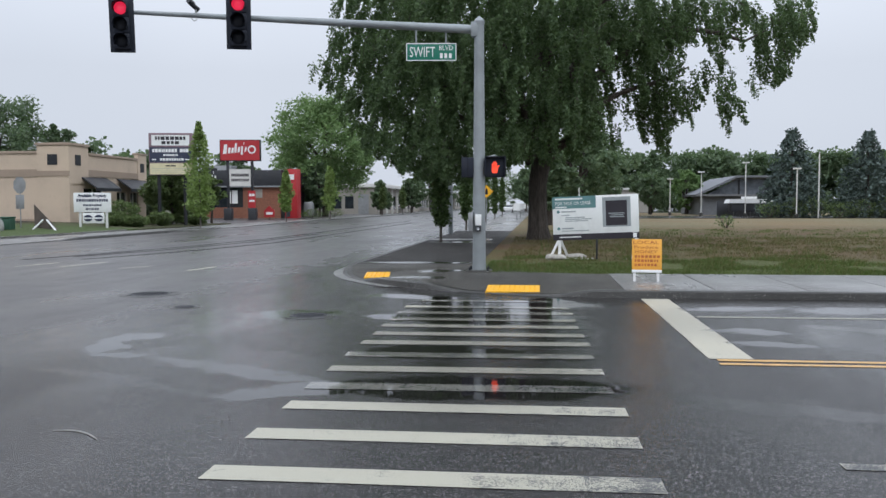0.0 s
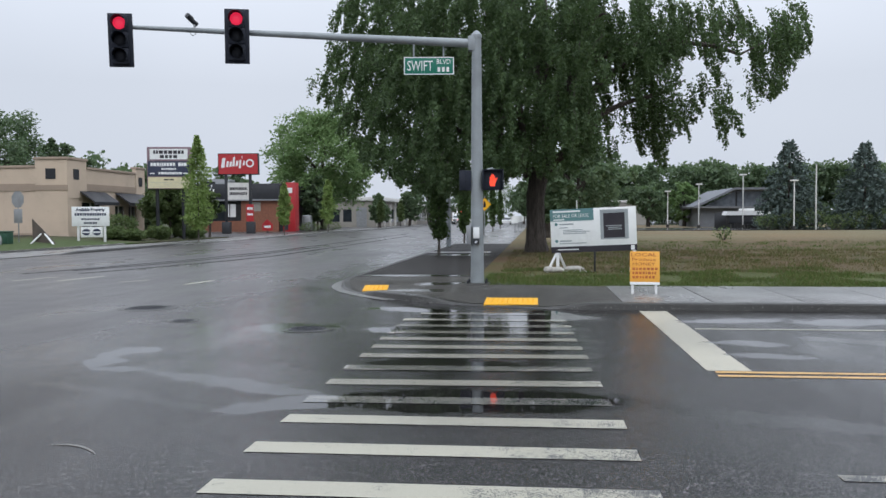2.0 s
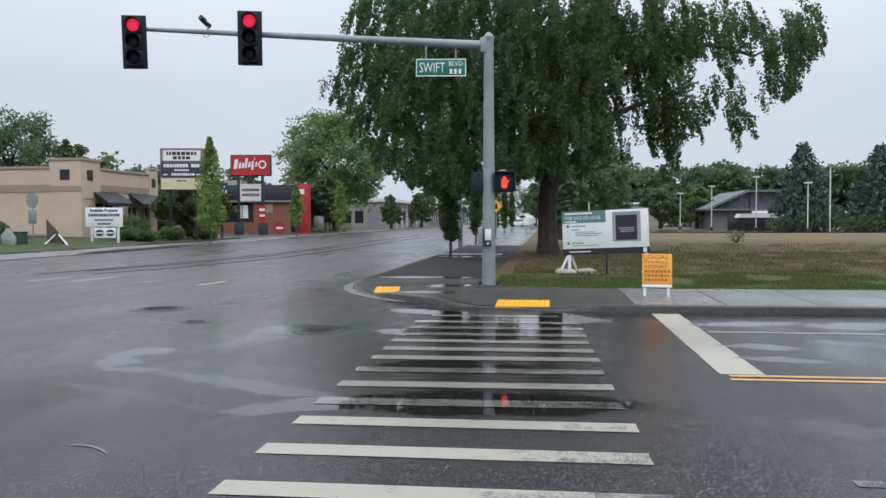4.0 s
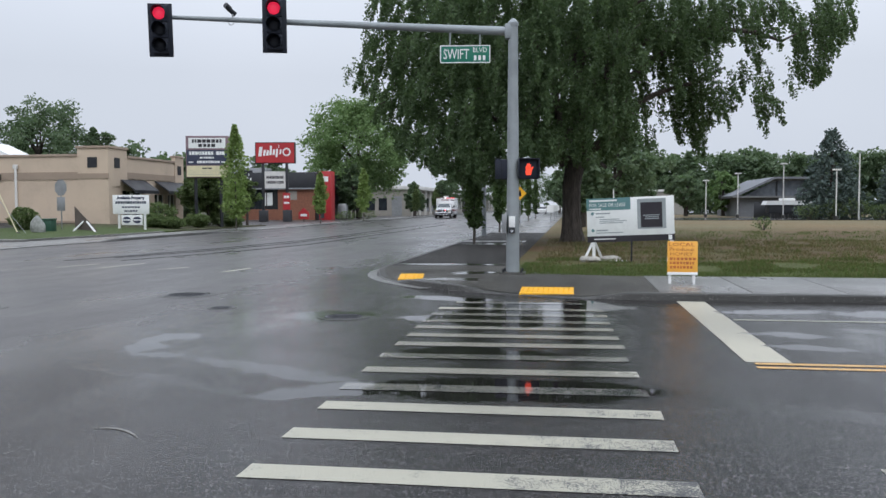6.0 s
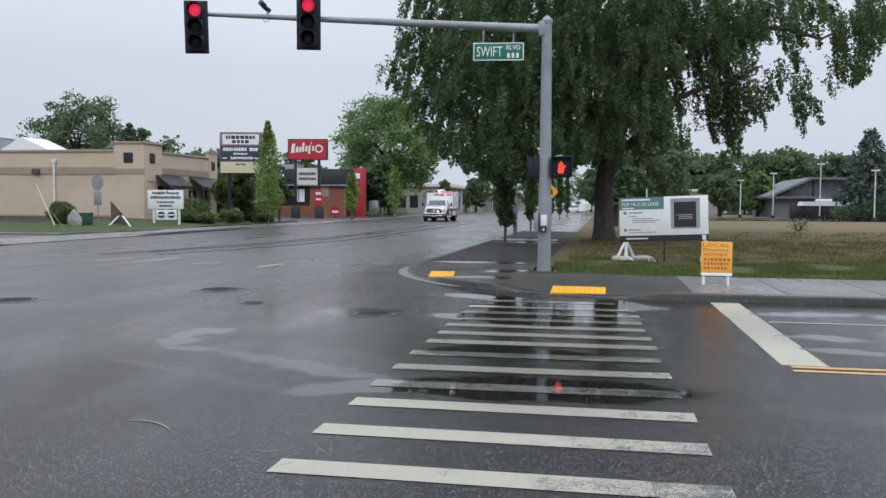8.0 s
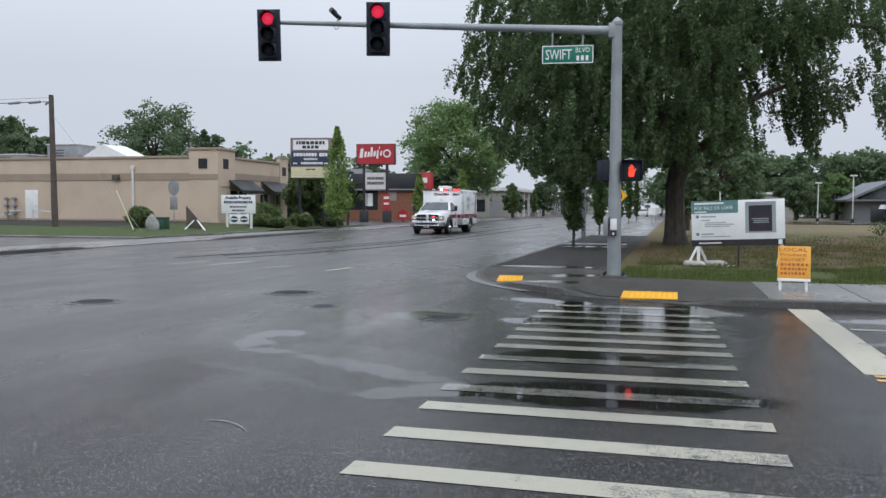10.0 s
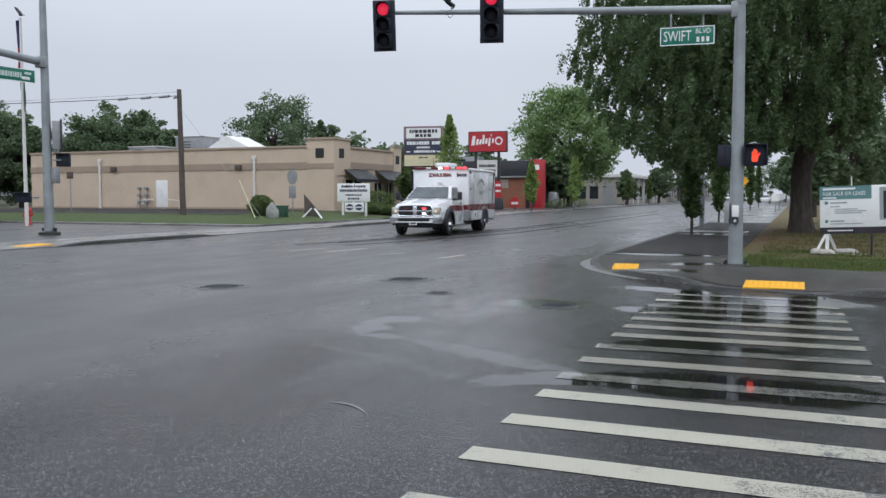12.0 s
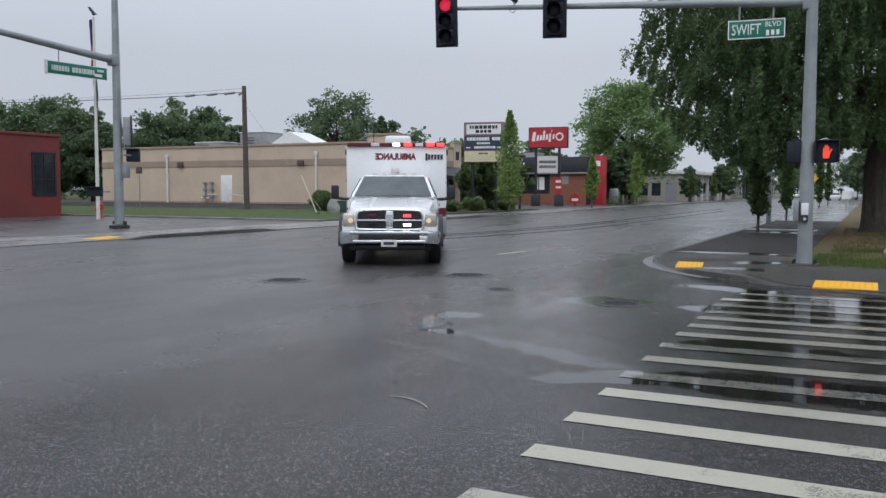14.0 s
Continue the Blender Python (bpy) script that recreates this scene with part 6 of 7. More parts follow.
    # square vents on the corner block
    for box_ in ((E_ - 1.45, E_ - 0.75, S_ - 0.09, S_ - 0.06, 4.25, 4.95), (E_ + 0.06, E_ + 0.09, S_ + 0.7, S_ + 1.4, 4.25, 4.95), (E_ + 0.06, E_ + 0.09, N_ - 1.0, N_ - 0.4, 4.1, 4.8)):
        part("vent", box(*box_), BLACK_METAL, B, "dark square vent")
    # awnings
    for a, b in ((54.9, 58.3), (59.9, 64.1)):
        bm = prism([(E_, 3.5), (E_ + 0.15, 3.45), (E_ + 1.15, 2.75), (E_ + 1.15, 2.52), (E_ + 1.08, 2.52), (E_ + 1.08, 2.7), (E_ + 0.05, 3.38), (E_, 3.38)], a, b, None, "y")
        part("awning", bm, DARK_CLAD, B, "black fabric awning")
    # downpipes, lamps, door, meters
    for u in (-53.2, -38.0):
        part("downpipe", tube([(u, S_ - 0.1, 0.4), (u, S_ - 0.1, 4.2), (u, S_ - 0.02, 4.45)], 0.09, 10), OFFWHITE, B)
        part("rain_head", box(u - 0.16, u + 0.16, S_ - 0.2, S_ - 0.05, 4.2, 4.5, 0.02), OFFWHITE, B)
    for u in (-51.7, -39.4):
        part("wall_lamp", box(u - 0.28, u + 0.28, S_ - 0.25, S_ - 0.05, 3.45, 3.85, 0.04), TIMBER, B)
    d = part("door", box(-47.45, -46.3, S_ - 0.03, S_ + 0.0, 0.5, 2.75, 0.01), WHITE, B, "white steel door")
    part("knob", tube([(-46.42, S_ - 0.03, 1.55), (-46.42, S_ - 0.09, 1.55)], 0.04, 8), CHROME, d)
    part("step", box(-47.8, -46.0, S_ - 1.2, S_ - 0.06, 0.2, 0.5, 0.02), KERB_STONE, B)
    for k, u in enumerate((-48.9, -48.2)):
        mtr = part("gas_meter", tube([(u, S_ - 0.25, 0.3), (u, S_ - 0.25, 2.0)], 0.05, 8), GREY_METAL, B, "grey meter pipes")
        for z in (1.0, 1.55, 2.1):
            part("dial", tube([(u - 0.05, S_ - 0.4, z), (u - 0.05, S_ - 0.12, z)], 0.13, 12), GREY_METAL, mtr)
        part("manifold", tube([(u - 0.5, S_ - 0.25, 0.9 + 0.3 * k), (u + 0.6, S_ - 0.25, 0.9 + 0.3 * k)], 0.05, 8), OFFWHITE, mtr)
    # low rail and pipes at the plinth
    part("rail", tube([(-46.0, S_ - 0.9, 0.2), (-46.0, S_ - 0.9, 1.3), (-44.4, S_ - 0.9, 1.1), (-44.4, S_ - 0.9, 0.2)], 0.03, 6), OFFWHITE, B)
    # roof units
    for u0, u1, v0, h in ((-54.0, -50.9, 57.5, 0.85), (-48.9, -46.0, 57.5, 1.6)):
        t = thing("roof_unit", at(0, 0, 4.75), "grey rooftop ventilation unit", "roof unit", "roof units")
        part("casing", box(u0, u1, v0, v0 + 2.2, 0.0, h + 0.1, 0.05), GREY_METAL, t)
        part("cap", box(u0 - 0.08, u1 + 0.08, v0 - 0.08, v0 + 2.28, h + 0.1, h + 0.18, 0.02), OFFWHITE, t)
        for k in range(6):
            part("louvre", box(u0 + 0.3, u0 + 1.6, v0 - 0.03, v0, 0.1 + k * h / 7, 0.16 + k * h / 7), BLACK_METAL, t)
    t = thing("roof_hood", at(0, 0, 4.75), "white pitched roof hood on a flat roof", "roof hood")
    part("gable", prism([(-45.6, 0.0), (-41.0, 0.0), (-41.0, 0.5), (-43.7, 1.7), (-45.5, 0.75)], 57.5, 60.5, None, "y"), WHITE, t)


def build_red_building():
    B = thing("red_building", at(0, 0, 0), "dark red painted building with a tall window", "building")
    e, n, z = -42.0, 33.7, 4.55
    part("wall", box(e - 0.3, e, 12.0, n, 0, z), DARK_RED, B, "dark red wall")
    part("wall", box(e - 12, e - 0.3, n - 0.3, n, 0, z), DARK_RED, B)
    part("wall", box(e - 12, e - 0.3, 12.0, 12.3, 0, z), DARK_RED, B)
    part("coping", box(e - 0.4, e + 0.08, 11.9, n + 0.08, z, z + 0.16, 0.02), DARK_RED, B)
    part("roof", box(e - 12, e - 0.3, 12.3, n - 0.3, z - 0.25, z - 0.15), ROOF, B)
    w = part("window", box(e, e + 0.02, 31.9, 33.35, 1.28, 3.58), WINDOW, B, "tall dark window")
    for v0, v1, z0, z1 in ((31.85, 31.95, 1.23, 3.63), (33.3, 33.4, 1.23, 3.63), (32.6, 32.66, 1.28, 3.58), (31.9, 33.35, 3.55, 3.65), (31.9, 33.35, 1.2, 1.3), (31.9, 33.35, 2.9, 2.96), (31.9, 33.35, 2.1, 2.16)):
        part("frame", box(e + 0.02, e + 0.06, v0, v1, z0, z1), BLACK_METAL, w)
    for k in range(9):
        part("siding_joint", box(e, e + 0.012, 12.0, 31.8, 0.45 * k + 0.4, 0.45 * k + 0.415), DARK_RED, B)


def pylon_panel(parent, name, x0, x1, z0, z1, material, label="", y=-0.16):
    return part(name, box(x0, x1, y - 0.02, y, z0, z1), material, parent, label)


def script_marks(parent, x0, x1, z, h, y):
    """A brand's white script as a row of plain slanted rounded marks, rising a little."""
    marks = ((1.0, 0.0, 1.5), (0.62, 0.0, 1.0), (0.55, 0.0, 1.0), (1.0, 0.0, 0.95), (0.58, 0.0, 1.0), (0.62, -0.28, 0.9), (1.0, 0.7, 0.3), (0.5, 0.0, 0.8))
    total = sum(m[2] for m in marks)
    x = x0
    for top, foot, w in marks:
        step = w / total * (x1 - x0)
        rise = 0.10 * (x - x0)
        bm = prism([(x, z + rise + h * foot), (x + step * 0.72, z + rise + h * foot), (x + step * 0.95, z + rise + h * top), (x + step * 0.3, z + rise + h * top)], y - 0.012, y, None, "y")
        part("script_mark", bm, SIGN_WHITE, parent, "white script-like mark")
        x += step


def build_pylons():
    # mixed tenant sign
    P = thing("pylon_sign", at(-25.8, 57.3, 0.1, 10), "tall pylon sign with white, navy and cream tenant panels", "pylon sign")
    part("cabinet", box(-1.5, 1.5, -0.16, 0.5, 3.55, 6.5, 0.02), plain("mauve_cabinet", (0.2, 0.13, 0.15), 0.5), P, "mauve-grey cabinet")
    pylon_panel(P, "panel", -1.3, 1.32, 5.62, 6.35, SIGN_WHITE, "white tenant panel")
    pylon_panel(P, "panel", -1.44, 1.44, 4.45, 5.5, NAVY, "navy tenant panel")
    pylon_panel(P, "panel", -1.44, 1.44, 3.6, 4.38, CREAM, "cream tenant panel")
    write_bars(P, -1.05, 1.05, 6.13, 0.24, DARK_PRINT, 8, -0.181)
    write_bars(P, -0.6, 0.6, 5.82, 0.22, DARK_PRINT, 4, -0.181)
    write_bars(P, -1.25, 0.45, 5.27, 0.24, SIGN_WHITE, 9, -0.181)
    write_bars(P, 0.65, 1.25, 5.27, 0.24, SIGN_WHITE, 3, -0.181)
    write_bars(P, -0.5, 0.5, 4.95, 0.13, SIGN_WHITE, 7, -0.181)
    write_bars(P, -0.7, 0.9, 4.65, 0.17, SIGN_WHITE, 9, -0.181)
    for x in (-1.1, 1.2):
        part("flourish", box(x - 0.2, x + 0.12, -0.185, -0.181, 4.6, 4.68), SIGN_WHITE, P)
    write_bars(P, -0.35, 0.35, 4.2, 0.09, DARK_PRINT, 2, -0.181)
    for z in (3.75, 3.88, 4.0):
        part("ruled_line", box(-1.3, 1.3, -0.184, -0.181, z, z + 0.015), BAR_GREY, P)
    for x in (-0.9, 0.9):
        part("post", tube([(x, 0.15, -0.2), (x, 0.15, 3.6)], 0.12, 12), BLACK_METAL, P)
    # red restaurant sign
    W = thing("pylon_sign", at(-30.0, 82.9, 0.05, 6), "red restaurant pylon sign with a white letter board on two posts", "pylon sign")
    part("cabinet", box(-2.05, 2.05, -0.25, 0.25, 5.9, 8.05, 0.03), BLACK_METAL, W)
    pylon_panel(W, "panel", -1.97, 1.97, 5.98, 7.97, RED_PAINT, "red face panel", -0.25)
    # white script shape and a round emblem, drawn plain
    script_marks(W, -1.72, 0.72, 6.62, 0.95, -0.272)
    part("emblem", tube([(1.2, -0.27, 7.05), (1.2, -0.285, 7.05)], 0.42, 20), SIGN_WHITE, W, "round white emblem")
    part("emblem_core", tube([(1.2, -0.285, 7.05), (1.2, -0.295, 7.05)], 0.27, 16), RED_PAINT, W)
    pylon_panel(W, "letter_board", -1.15, 1.0, 3.4, 5.1, OFFWHITE, "white letter board", -0.02)
    for z, n in ((4.5, 12), (4.0, 13)):
        write_bars(W, -0.95, 0.8, z, 0.28, DARK_PRINT, n, -0.041)
    for x in (-1.3, 1.15):
        part("post", box(x - 0.13, x + 0.13, -0.13, 0.13, -0.2, 5.9, 0.01), BLACK_METAL, W)
        part("post_base", box(x - 0.4, x + 0.4, -0.4, 0.4, -0.1, 1.15, 0.03), DARK_CLAD, W)
    pylon_panel(W, "notice", 0.75, 1.5, 1.2, 2.9, RED_PAINT, "red notice panel", -0.2)
    write_bars(W, 0.85, 1.4, 2.5, 0.25, SIGN_WHITE, 2, -0.221)
    write_bars(W, 0.85, 1.4, 1.9, 0.2, SIGN_WHITE, 1, -0.221)
    t = thing("entry_sign", at(-27.6, 84.5, 0.05), "small red entrance sign by a driveway", "sign")
    part("plate", prism([(-0.55, 0.25), (0.55, 0.25), (0.55, 0.9), (0.0, 1.4), (-0.55, 0.9)], -0.05, 0.05, None, "y"), RED_PAINT, t)
    part("writing_bar", box(-0.35, 0.35, -0.07, -0.052, 0.5, 0.75), SIGN_WHITE, t)
    part("post", box(-0.06, 0.06, -0.03, 0.03, -0.1, 0.3), BLACK_METAL, t)


def build_restaurant():
    B = thing("restaurant", at(0, 0, 0), "single-storey restaurant with dark fascia, brick wall and red tower", "restaurant")
    u0, u1, v0 = -41.0, -29.4, 94.0
    part("wall", box(u0, u1 - 4.4, v0, v0 + 0.3, 0, 1.25), BRICK, B, "low brick base wall")
    part("wall", box(u1 - 4.4, u1 - 2.6, v0, v0 + 0.3, 0, 3.6), BRICK, B, "red brick pier")
    part("wall", box(u1 - 2.6, u1, v0, v0 + 0.3, 0, 3.6), BRICK, B)
    part("wall", box(u1 - 0.3, u1, v0 + 0.3, v0 + 16, 0, 3.6), DARK_CLAD, B, "dark side wall")
    part("glazing", box(u0, u1 - 4.4, v0 + 0.15, v0 + 0.2, 1.25, 3.6), WINDOW, B, "dark shop windows")
    for k in range(6):
        x = u0 + 1.45 * k
        part("mullion", box(x - 0.05, x + 0.05, v0 + 0.08, v0 + 0.15, 1.25, 3.6), BLACK_METAL, B)
    part("poster", box(u1 - 6.3, u1 - 5.1, v0 + 0.1, v0 + 0.148, 1.7, 3.2), SIGN_WHITE, B, "white window poster")
    part("fascia", box(u0 - 0.2, u1 + 0.25, v0 - 0.35, v0 + 0.4, 3.6, 5.5, 0.03), DARK_CLAD, B, "dark metal fascia")
    part("fascia", box(u1 - 0.4, u1 + 0.25, v0 + 0.4, v0 + 16, 3.6, 5.5, 0.03), DARK_CLAD, B)
    part("trim", box(u0 - 0.25, u1 + 0.3, v0 - 0.4, v0 - 0.35, 3.55, 3.72), GREY_METAL, B, "grey trim line")
    part("roof", box(u0, u1 - 0.4, v0 + 0.4, v0 + 16, 4.9, 5.0), ROOF, B)
    script_marks(B, u1 - 10.0, u1 - 7.4, 4.15, 1.05, v0 - 0.372)
    part("menu_panel", box(u1 - 3.4, u1 - 2.1, v0 - 0.04, v0 - 0.0, 2.35, 3.4), PALE_WALL, B)
    t = part("tower", box(u1 + 0.6, u1 + 2.0, v0 - 0.2, v0 + 1.4, 0, 5.6, 0.02), RED_PAINT, B, "tall red tower")
    part("niche", box(u1 + 0.75, u1 + 1.2, v0 - 0.24, v0 - 0.2, 0.2, 2.9), DARK_CLAD, t)
    part("emblem", box(u1 + 0.95, u1 + 1.7, v0 - 0.24, v0 - 0.2, 4.4, 5.0), SIGN_WHITE, t, "white emblem")
    r = thing("roof_unit", at(u1 - 8.6, v0 + 3, 5.0), "grey rooftop ventilation unit", "roof unit", "roof units")
    part("casing", box(-1.7, 1.7, 0, 2, 0, 1.2, 0.05), GREY_METAL, r)
    part("vent", box(-1.4, 0.0, -0.03, 0, 0.2, 0.9), BLACK_METAL, r)
    t = thing("electrical_cabinet", at(-28.0, 101, 0.02), "rounded grey utility cabinet", "cabinet")
    part("body", box(-0.6, 0.6, -0.5, 0.5, 0, 1.9, 0.3), GREY_METAL, t)
    part("base", box(-0.7, 0.7, -0.6, 0.6, -0.05, 0.1, 0.02), KERB_STONE, t)


def build_shops():
    """Low shops further up the road."""
    B = thing("shop_building", at(0, 0, 0), "low pale shop building with a flat white roof edge", "building")
    u1, v0, v1 = -26.0, 135.0, 175.0
    part("wall", box(u1 - 12, u1, v0, v0 + 0.3, 0, 4.4), PALE_WALL, B, "pale end wall")
    for k in range(4):
        part("end_window", box(u1 - 11.4 + 2.0 * k, u1 - 10.0 + 2.0 * k, v0 - 0.03, v0, 0.9, 2.9), WINDOW, B)
    part("fascia", box(u1 - 12.3, u1 + 0.9, v0 - 0.4, v1, 4.3, 4.9, 0.04), OFFWHITE, B, "white roof edge")
    part("wall", box(u1 - 0.3, u1, v0 + 0.3, v1, 0, 4.3), PALE_WALL, B)
    for k in range(7):
        a = v0 + 3 + 5.4 * k
        part("shop_window", box(u1, u1 + 0.03, a, a + 3.4, 0.7, 3.0), WINDOW, B)
        part("pilaster", box(u1, u1 + 0.25, a - 1.2, a - 0.7, 0, 4.3), OFFWHITE, B)
    part("door", box(u1 - 3.2, u1 - 1.5, v0 - 0.04, v0, 0, 3.2), GREY_METAL, B)
    for n, (u, v, w, d, h, m_) in enumerate([(-26.5, 185, 10, 18, 4.6, PALE_WALL), (-27, 215, 12, 25, 5.5, ASH), (-25.5, 255, 12, 30, 5, PALE_WALL), (6, 160, 14, 20, 4.5, PALE_WALL)]):
        t = thing("shop_building", at(u, v, 0), "low distant shop building along the road", "building")
        x0, x1 = (-w, 0) if u < 0 else (0, w)
        part("wall", box(x0, x1, 0, d, 0, h - 0.4), m_, t)
        part("roof", box(x0 - 0.3, x1 + 0.3, -0.3, d + 0.3, h - 0.4, h, 0.05), OFFWHITE, t)
        for k in range(4):
            part("window", box(x1 if u < 0 else x0 - 0.03, x1 + 0.03 if u < 0 else x0, 2 + k * d / 5, 4 + k * d / 5, 0.8, 2.6), WINDOW, t)
    # hall beyond the lot
    H = thing("hall", at(0, 0, 0), "dark grey hall with a glazed low gable", "building")
    u0, u1, v0 = 20.1, 29.5, 108.0
    part("wall", box(u0, u1, v0, v0 + 0.3, 0, 2.6), DARK_SIDING, H, "dark grey wall")
    part("wall", box(u0, u0 + 0.3, v0 + 0.3, v0 + 16, 0, 2.6), ASH, H)
    part("gable_glass", prism([(u0 + 0.3, 2.6), (u1, 2.6), (u1, 4.6), (u0 + 4.2, 4.6)], v0 + 0.4, v0 + 0.45, None, "y"), glass("grey_glazing", (0.10, 0.11, 0.125), 0.25), H, "grey gable glazing")
    part("roof", prism([(u0 - 0.9, 2.45), (u0 + 4.0, 4.75), (u1 + 1, 4.75), (u1 + 1, 5.0), (u0 + 3.9, 5.0), (u0 - 1.0, 2.7)], v0 - 0.8, v0 + 16, None, "y"), DARK_SIDING, H, "dark grey roof edge")
    part("skirt_roof", prism([(u0 - 0.9, 2.5), (u1 + 1, 2.5), (u1 + 1, 2.7), (u0 - 0.9, 2.7)], v0 - 1.0, v0 + 0.3, None, "y"), ASH, H)
    for k in range(2):
        part("mullion", box(u0 + 4.3 + 3.2 * k, u0 + 4.5 + 3.2 * k, v0 + 0.3, v0 + 0.4, 2.6, 4.6), BLACK_METAL, H)
    # white trailer roof beside a dark fence
    t = thing("caravan", at(23.6, 99.0, 0.15), "white low trailer parked beside a dark fence", "trailer")
    part("body", box(-2.2, 2.2, -1, 1, 0.5, 1.5, 0.1), DARK_CLAD, t)
    part("roof", prism([(-2.6, 1.45), (2.5, 1.45), (2.3, 1.9), (-2.4, 1.9)], -1.2, 1.2, None, "y"), WHITE, t)
    part("roof_pod", box(-0.8, 0.6, -0.8, 0.8, 1.9, 2.2, 0.08), WHITE, t)
    for x in (-1.3, 1.3):
        part("wheel", tube([(x, -1.05, 0.3), (x, -0.85, 0.3)], 0.34, 14), RUBBER, t)
    t = thing("fence", at(20.5, 101.5, 0.15), "dark timber fence panels beyond a car park", "fence")
    for k in range(4):
        part("fence_panel", box(1.9 * k, 1.9 * k + 1.85, 0, 0.06, -0.2, 1.75, 0.01), DARK_CLAD, t)
    # lamp posts beyond the lot
    for u, v, h in ((15.96, 106.8, 4.4), (18.49, 100.3, 5.0), (22.51, 96.4, 5.85), (24.49, 84.52, 4.7)):
        t = thing("lamp_post", at(u, v, 0.15), "pale lamp post beyond the vacant lot", "lamp post", "car park lamp posts")
        part("pole", tube([(0, 0, -0.1), (0, 0, h)], 0.06, 10), OFFWHITE, t)
        part("lantern", box(-0.36, 0.36, -0.2, 0.2, h - 0.03, h + 0.12, 0.03), OFFWHITE, t)
        part("base", lathe([(0.2, -0.1), (0.2, 0.35), (0.12, 0.4)], 12), KERB_STONE, t)
    t = thing("flagpole", at(26.94, 85.9, 0.15), "bare pale pole before dark spruces", "pole")
    part("pole", tube([(0, 0, -0.1), (0, 0, 6.3)], [0.08, 0.06], 10), OFFWHITE, t)
    part("cap", lathe([(0.09, 6.3), (0.06, 6.4)], 10), GREY_METAL, t)
    # street lamp beside the big tree
    t = thing("street_lamp", at(-4.3, 41.0, TOP), "tall grey street lamp with its arm over the road", "street lamp")
    part("pole", tube([(0, 0, -0.1), (0, 0, 9.6)], [0.12, 0.07], 12), GALV, t)
    part("arm", tube([(0, 0, 9.3), (-0.8, 0, 9.7), (-2.4, 0, 9.75)], 0.045, 8), GALV, t)
    part("lantern", box(-3.1, -2.3, -0.14, 0.14, 9.66, 9.8, 0.04), GREY_METAL, t)
    # yellow crossing sign up the road and small posts
    t = thing("crossing_sign", at(-3.6, 58.0, TOP), "yellow diamond warning sign on a post", "road sign")
    part("post", tube([(0, 0, -0.1), (0, 0, 2.9)], 0.03, 8), GREY_METAL, t)
    part("plate", prism([(0, 1.85), (0.45, 2.3), (0, 2.75), (-0.45, 2.3)], -0.05, -0.04, None, "y"), WARN_YELLOW, t)
    part("symbol", prism([(-0.1, 2.1), (0.1, 2.1), (0.05, 2.5), (-0.05, 2.5)], -0.056, -0.05, None, "y"), BLACK_METAL, t)
    for n, v in enumerate((72, 86, 100)):
        t = thing("mailbox_post", at(-1.9, v, TOP), "small white post sign beside the footpath", "sign", "path signs")
        part("post", box(-0.04, 0.04, -0.04, 0.04, -0.1, 1.5), GREY_METAL, t)
        part("plate", box(-0.3, 0.3, -0.06, -0.04, 0.9, 1.5), SIGN_WHITE, t)


def parked_car(m, colour, label):
    """A distant saloon, parked."""
    C = thing("car", m, label, "car", "parked cars")
    body = prism([(-2.2, 0.35), (2.2, 0.35), (2.25, 0.7), (2.0, 0.85), (1.2, 0.95), (-1.9, 0.95), (-2.2, 0.85)], -0.86, 0.86, None, "x")
    bmesh.ops.bevel(body, geom=body.edges[:], offset=0.05, segments=2, affect="EDGES")
    part("body", body, colour, C)
    part("cabin", prism([(1.15, 0.93), (0.5, 1.42), (-1.1, 1.42), (-1.8, 0.93)], -0.74, 0.74, None, "x"), WINDOW, C)
    part("roof", box(-0.7, 0.7, -1.05, 0.45, 1.40, 1.46, 0.02), colour, C)
    for x in (-0.8, 0.8):
        for y in (-1.4, 1.35):
            part("wheel", tube([(x - 0.1, y, 0.32), (x + 0.1, y, 0.32)], 0.32, 16), RUBBER, C)
        part("headlight", box(x - 0.2, x + 0.15, 2.18, 2.24, 0.62, 0.78, 0.02), OFFWHITE, C)


def build_cars():
    parked_car(at(-6.2, 170, 0.0), WHITE, "white car far up the road")
    parked_car(at(-9.5, 205, 0.0), GREY_METAL, "grey car far up the road")
    parked_car(at(-18.0, 240, 0.0, 180), WHITE, "white car far up the road")
    parked_car(at(4.6, 62.0, 0.2, 80), WHITE, "white car parked behind the big tree")


build_tan_building()
build_red_building()
build_pylons()
build_restaurant()
build_shops()
build_cars()
# ---------------------------------------------------------------- the ambulance
WR = 0.41


def loft(stations, bm=None, corner=0.08):
    """A body lofted along y: (y, half width low, half width high, z low, z high)."""
    bm = bm or bmesh.new()
    rings = []
    for y, wl, wh, z0, z1 in stations:
        c = corner
        prof = [(-wl, z0), (-wl - 0.01, (z0 + z1) / 2), (-wh, z1 - c * 1.2), (-wh + c * 0.4, z1 - c * 0.4), (-wh + c * 1.4, z1), (0, z1 + 0.02),
                (wh - c * 1.4, z1), (wh - c * 0.4, z1 - c * 0.4), (wh, z1 - c * 1.2), (wl + 0.01, (z0 + z1) / 2), (wl, z0)]
        rings.append([bm.verts.new((x, y, z)) for x, z in prof])
    n = len(rings[0])
    for a, b in zip(rings, rings[1:]):
        for k in range(n):
            bm.faces.new((a[k], a[(k + 1) % n], b[(k + 1) % n], b[k]))
    bm.faces.new(rings[0]), bm.faces.new(rings[-1])
    bmesh.ops.recalc_face_normals(bm, faces=bm.faces[:])
    return bm


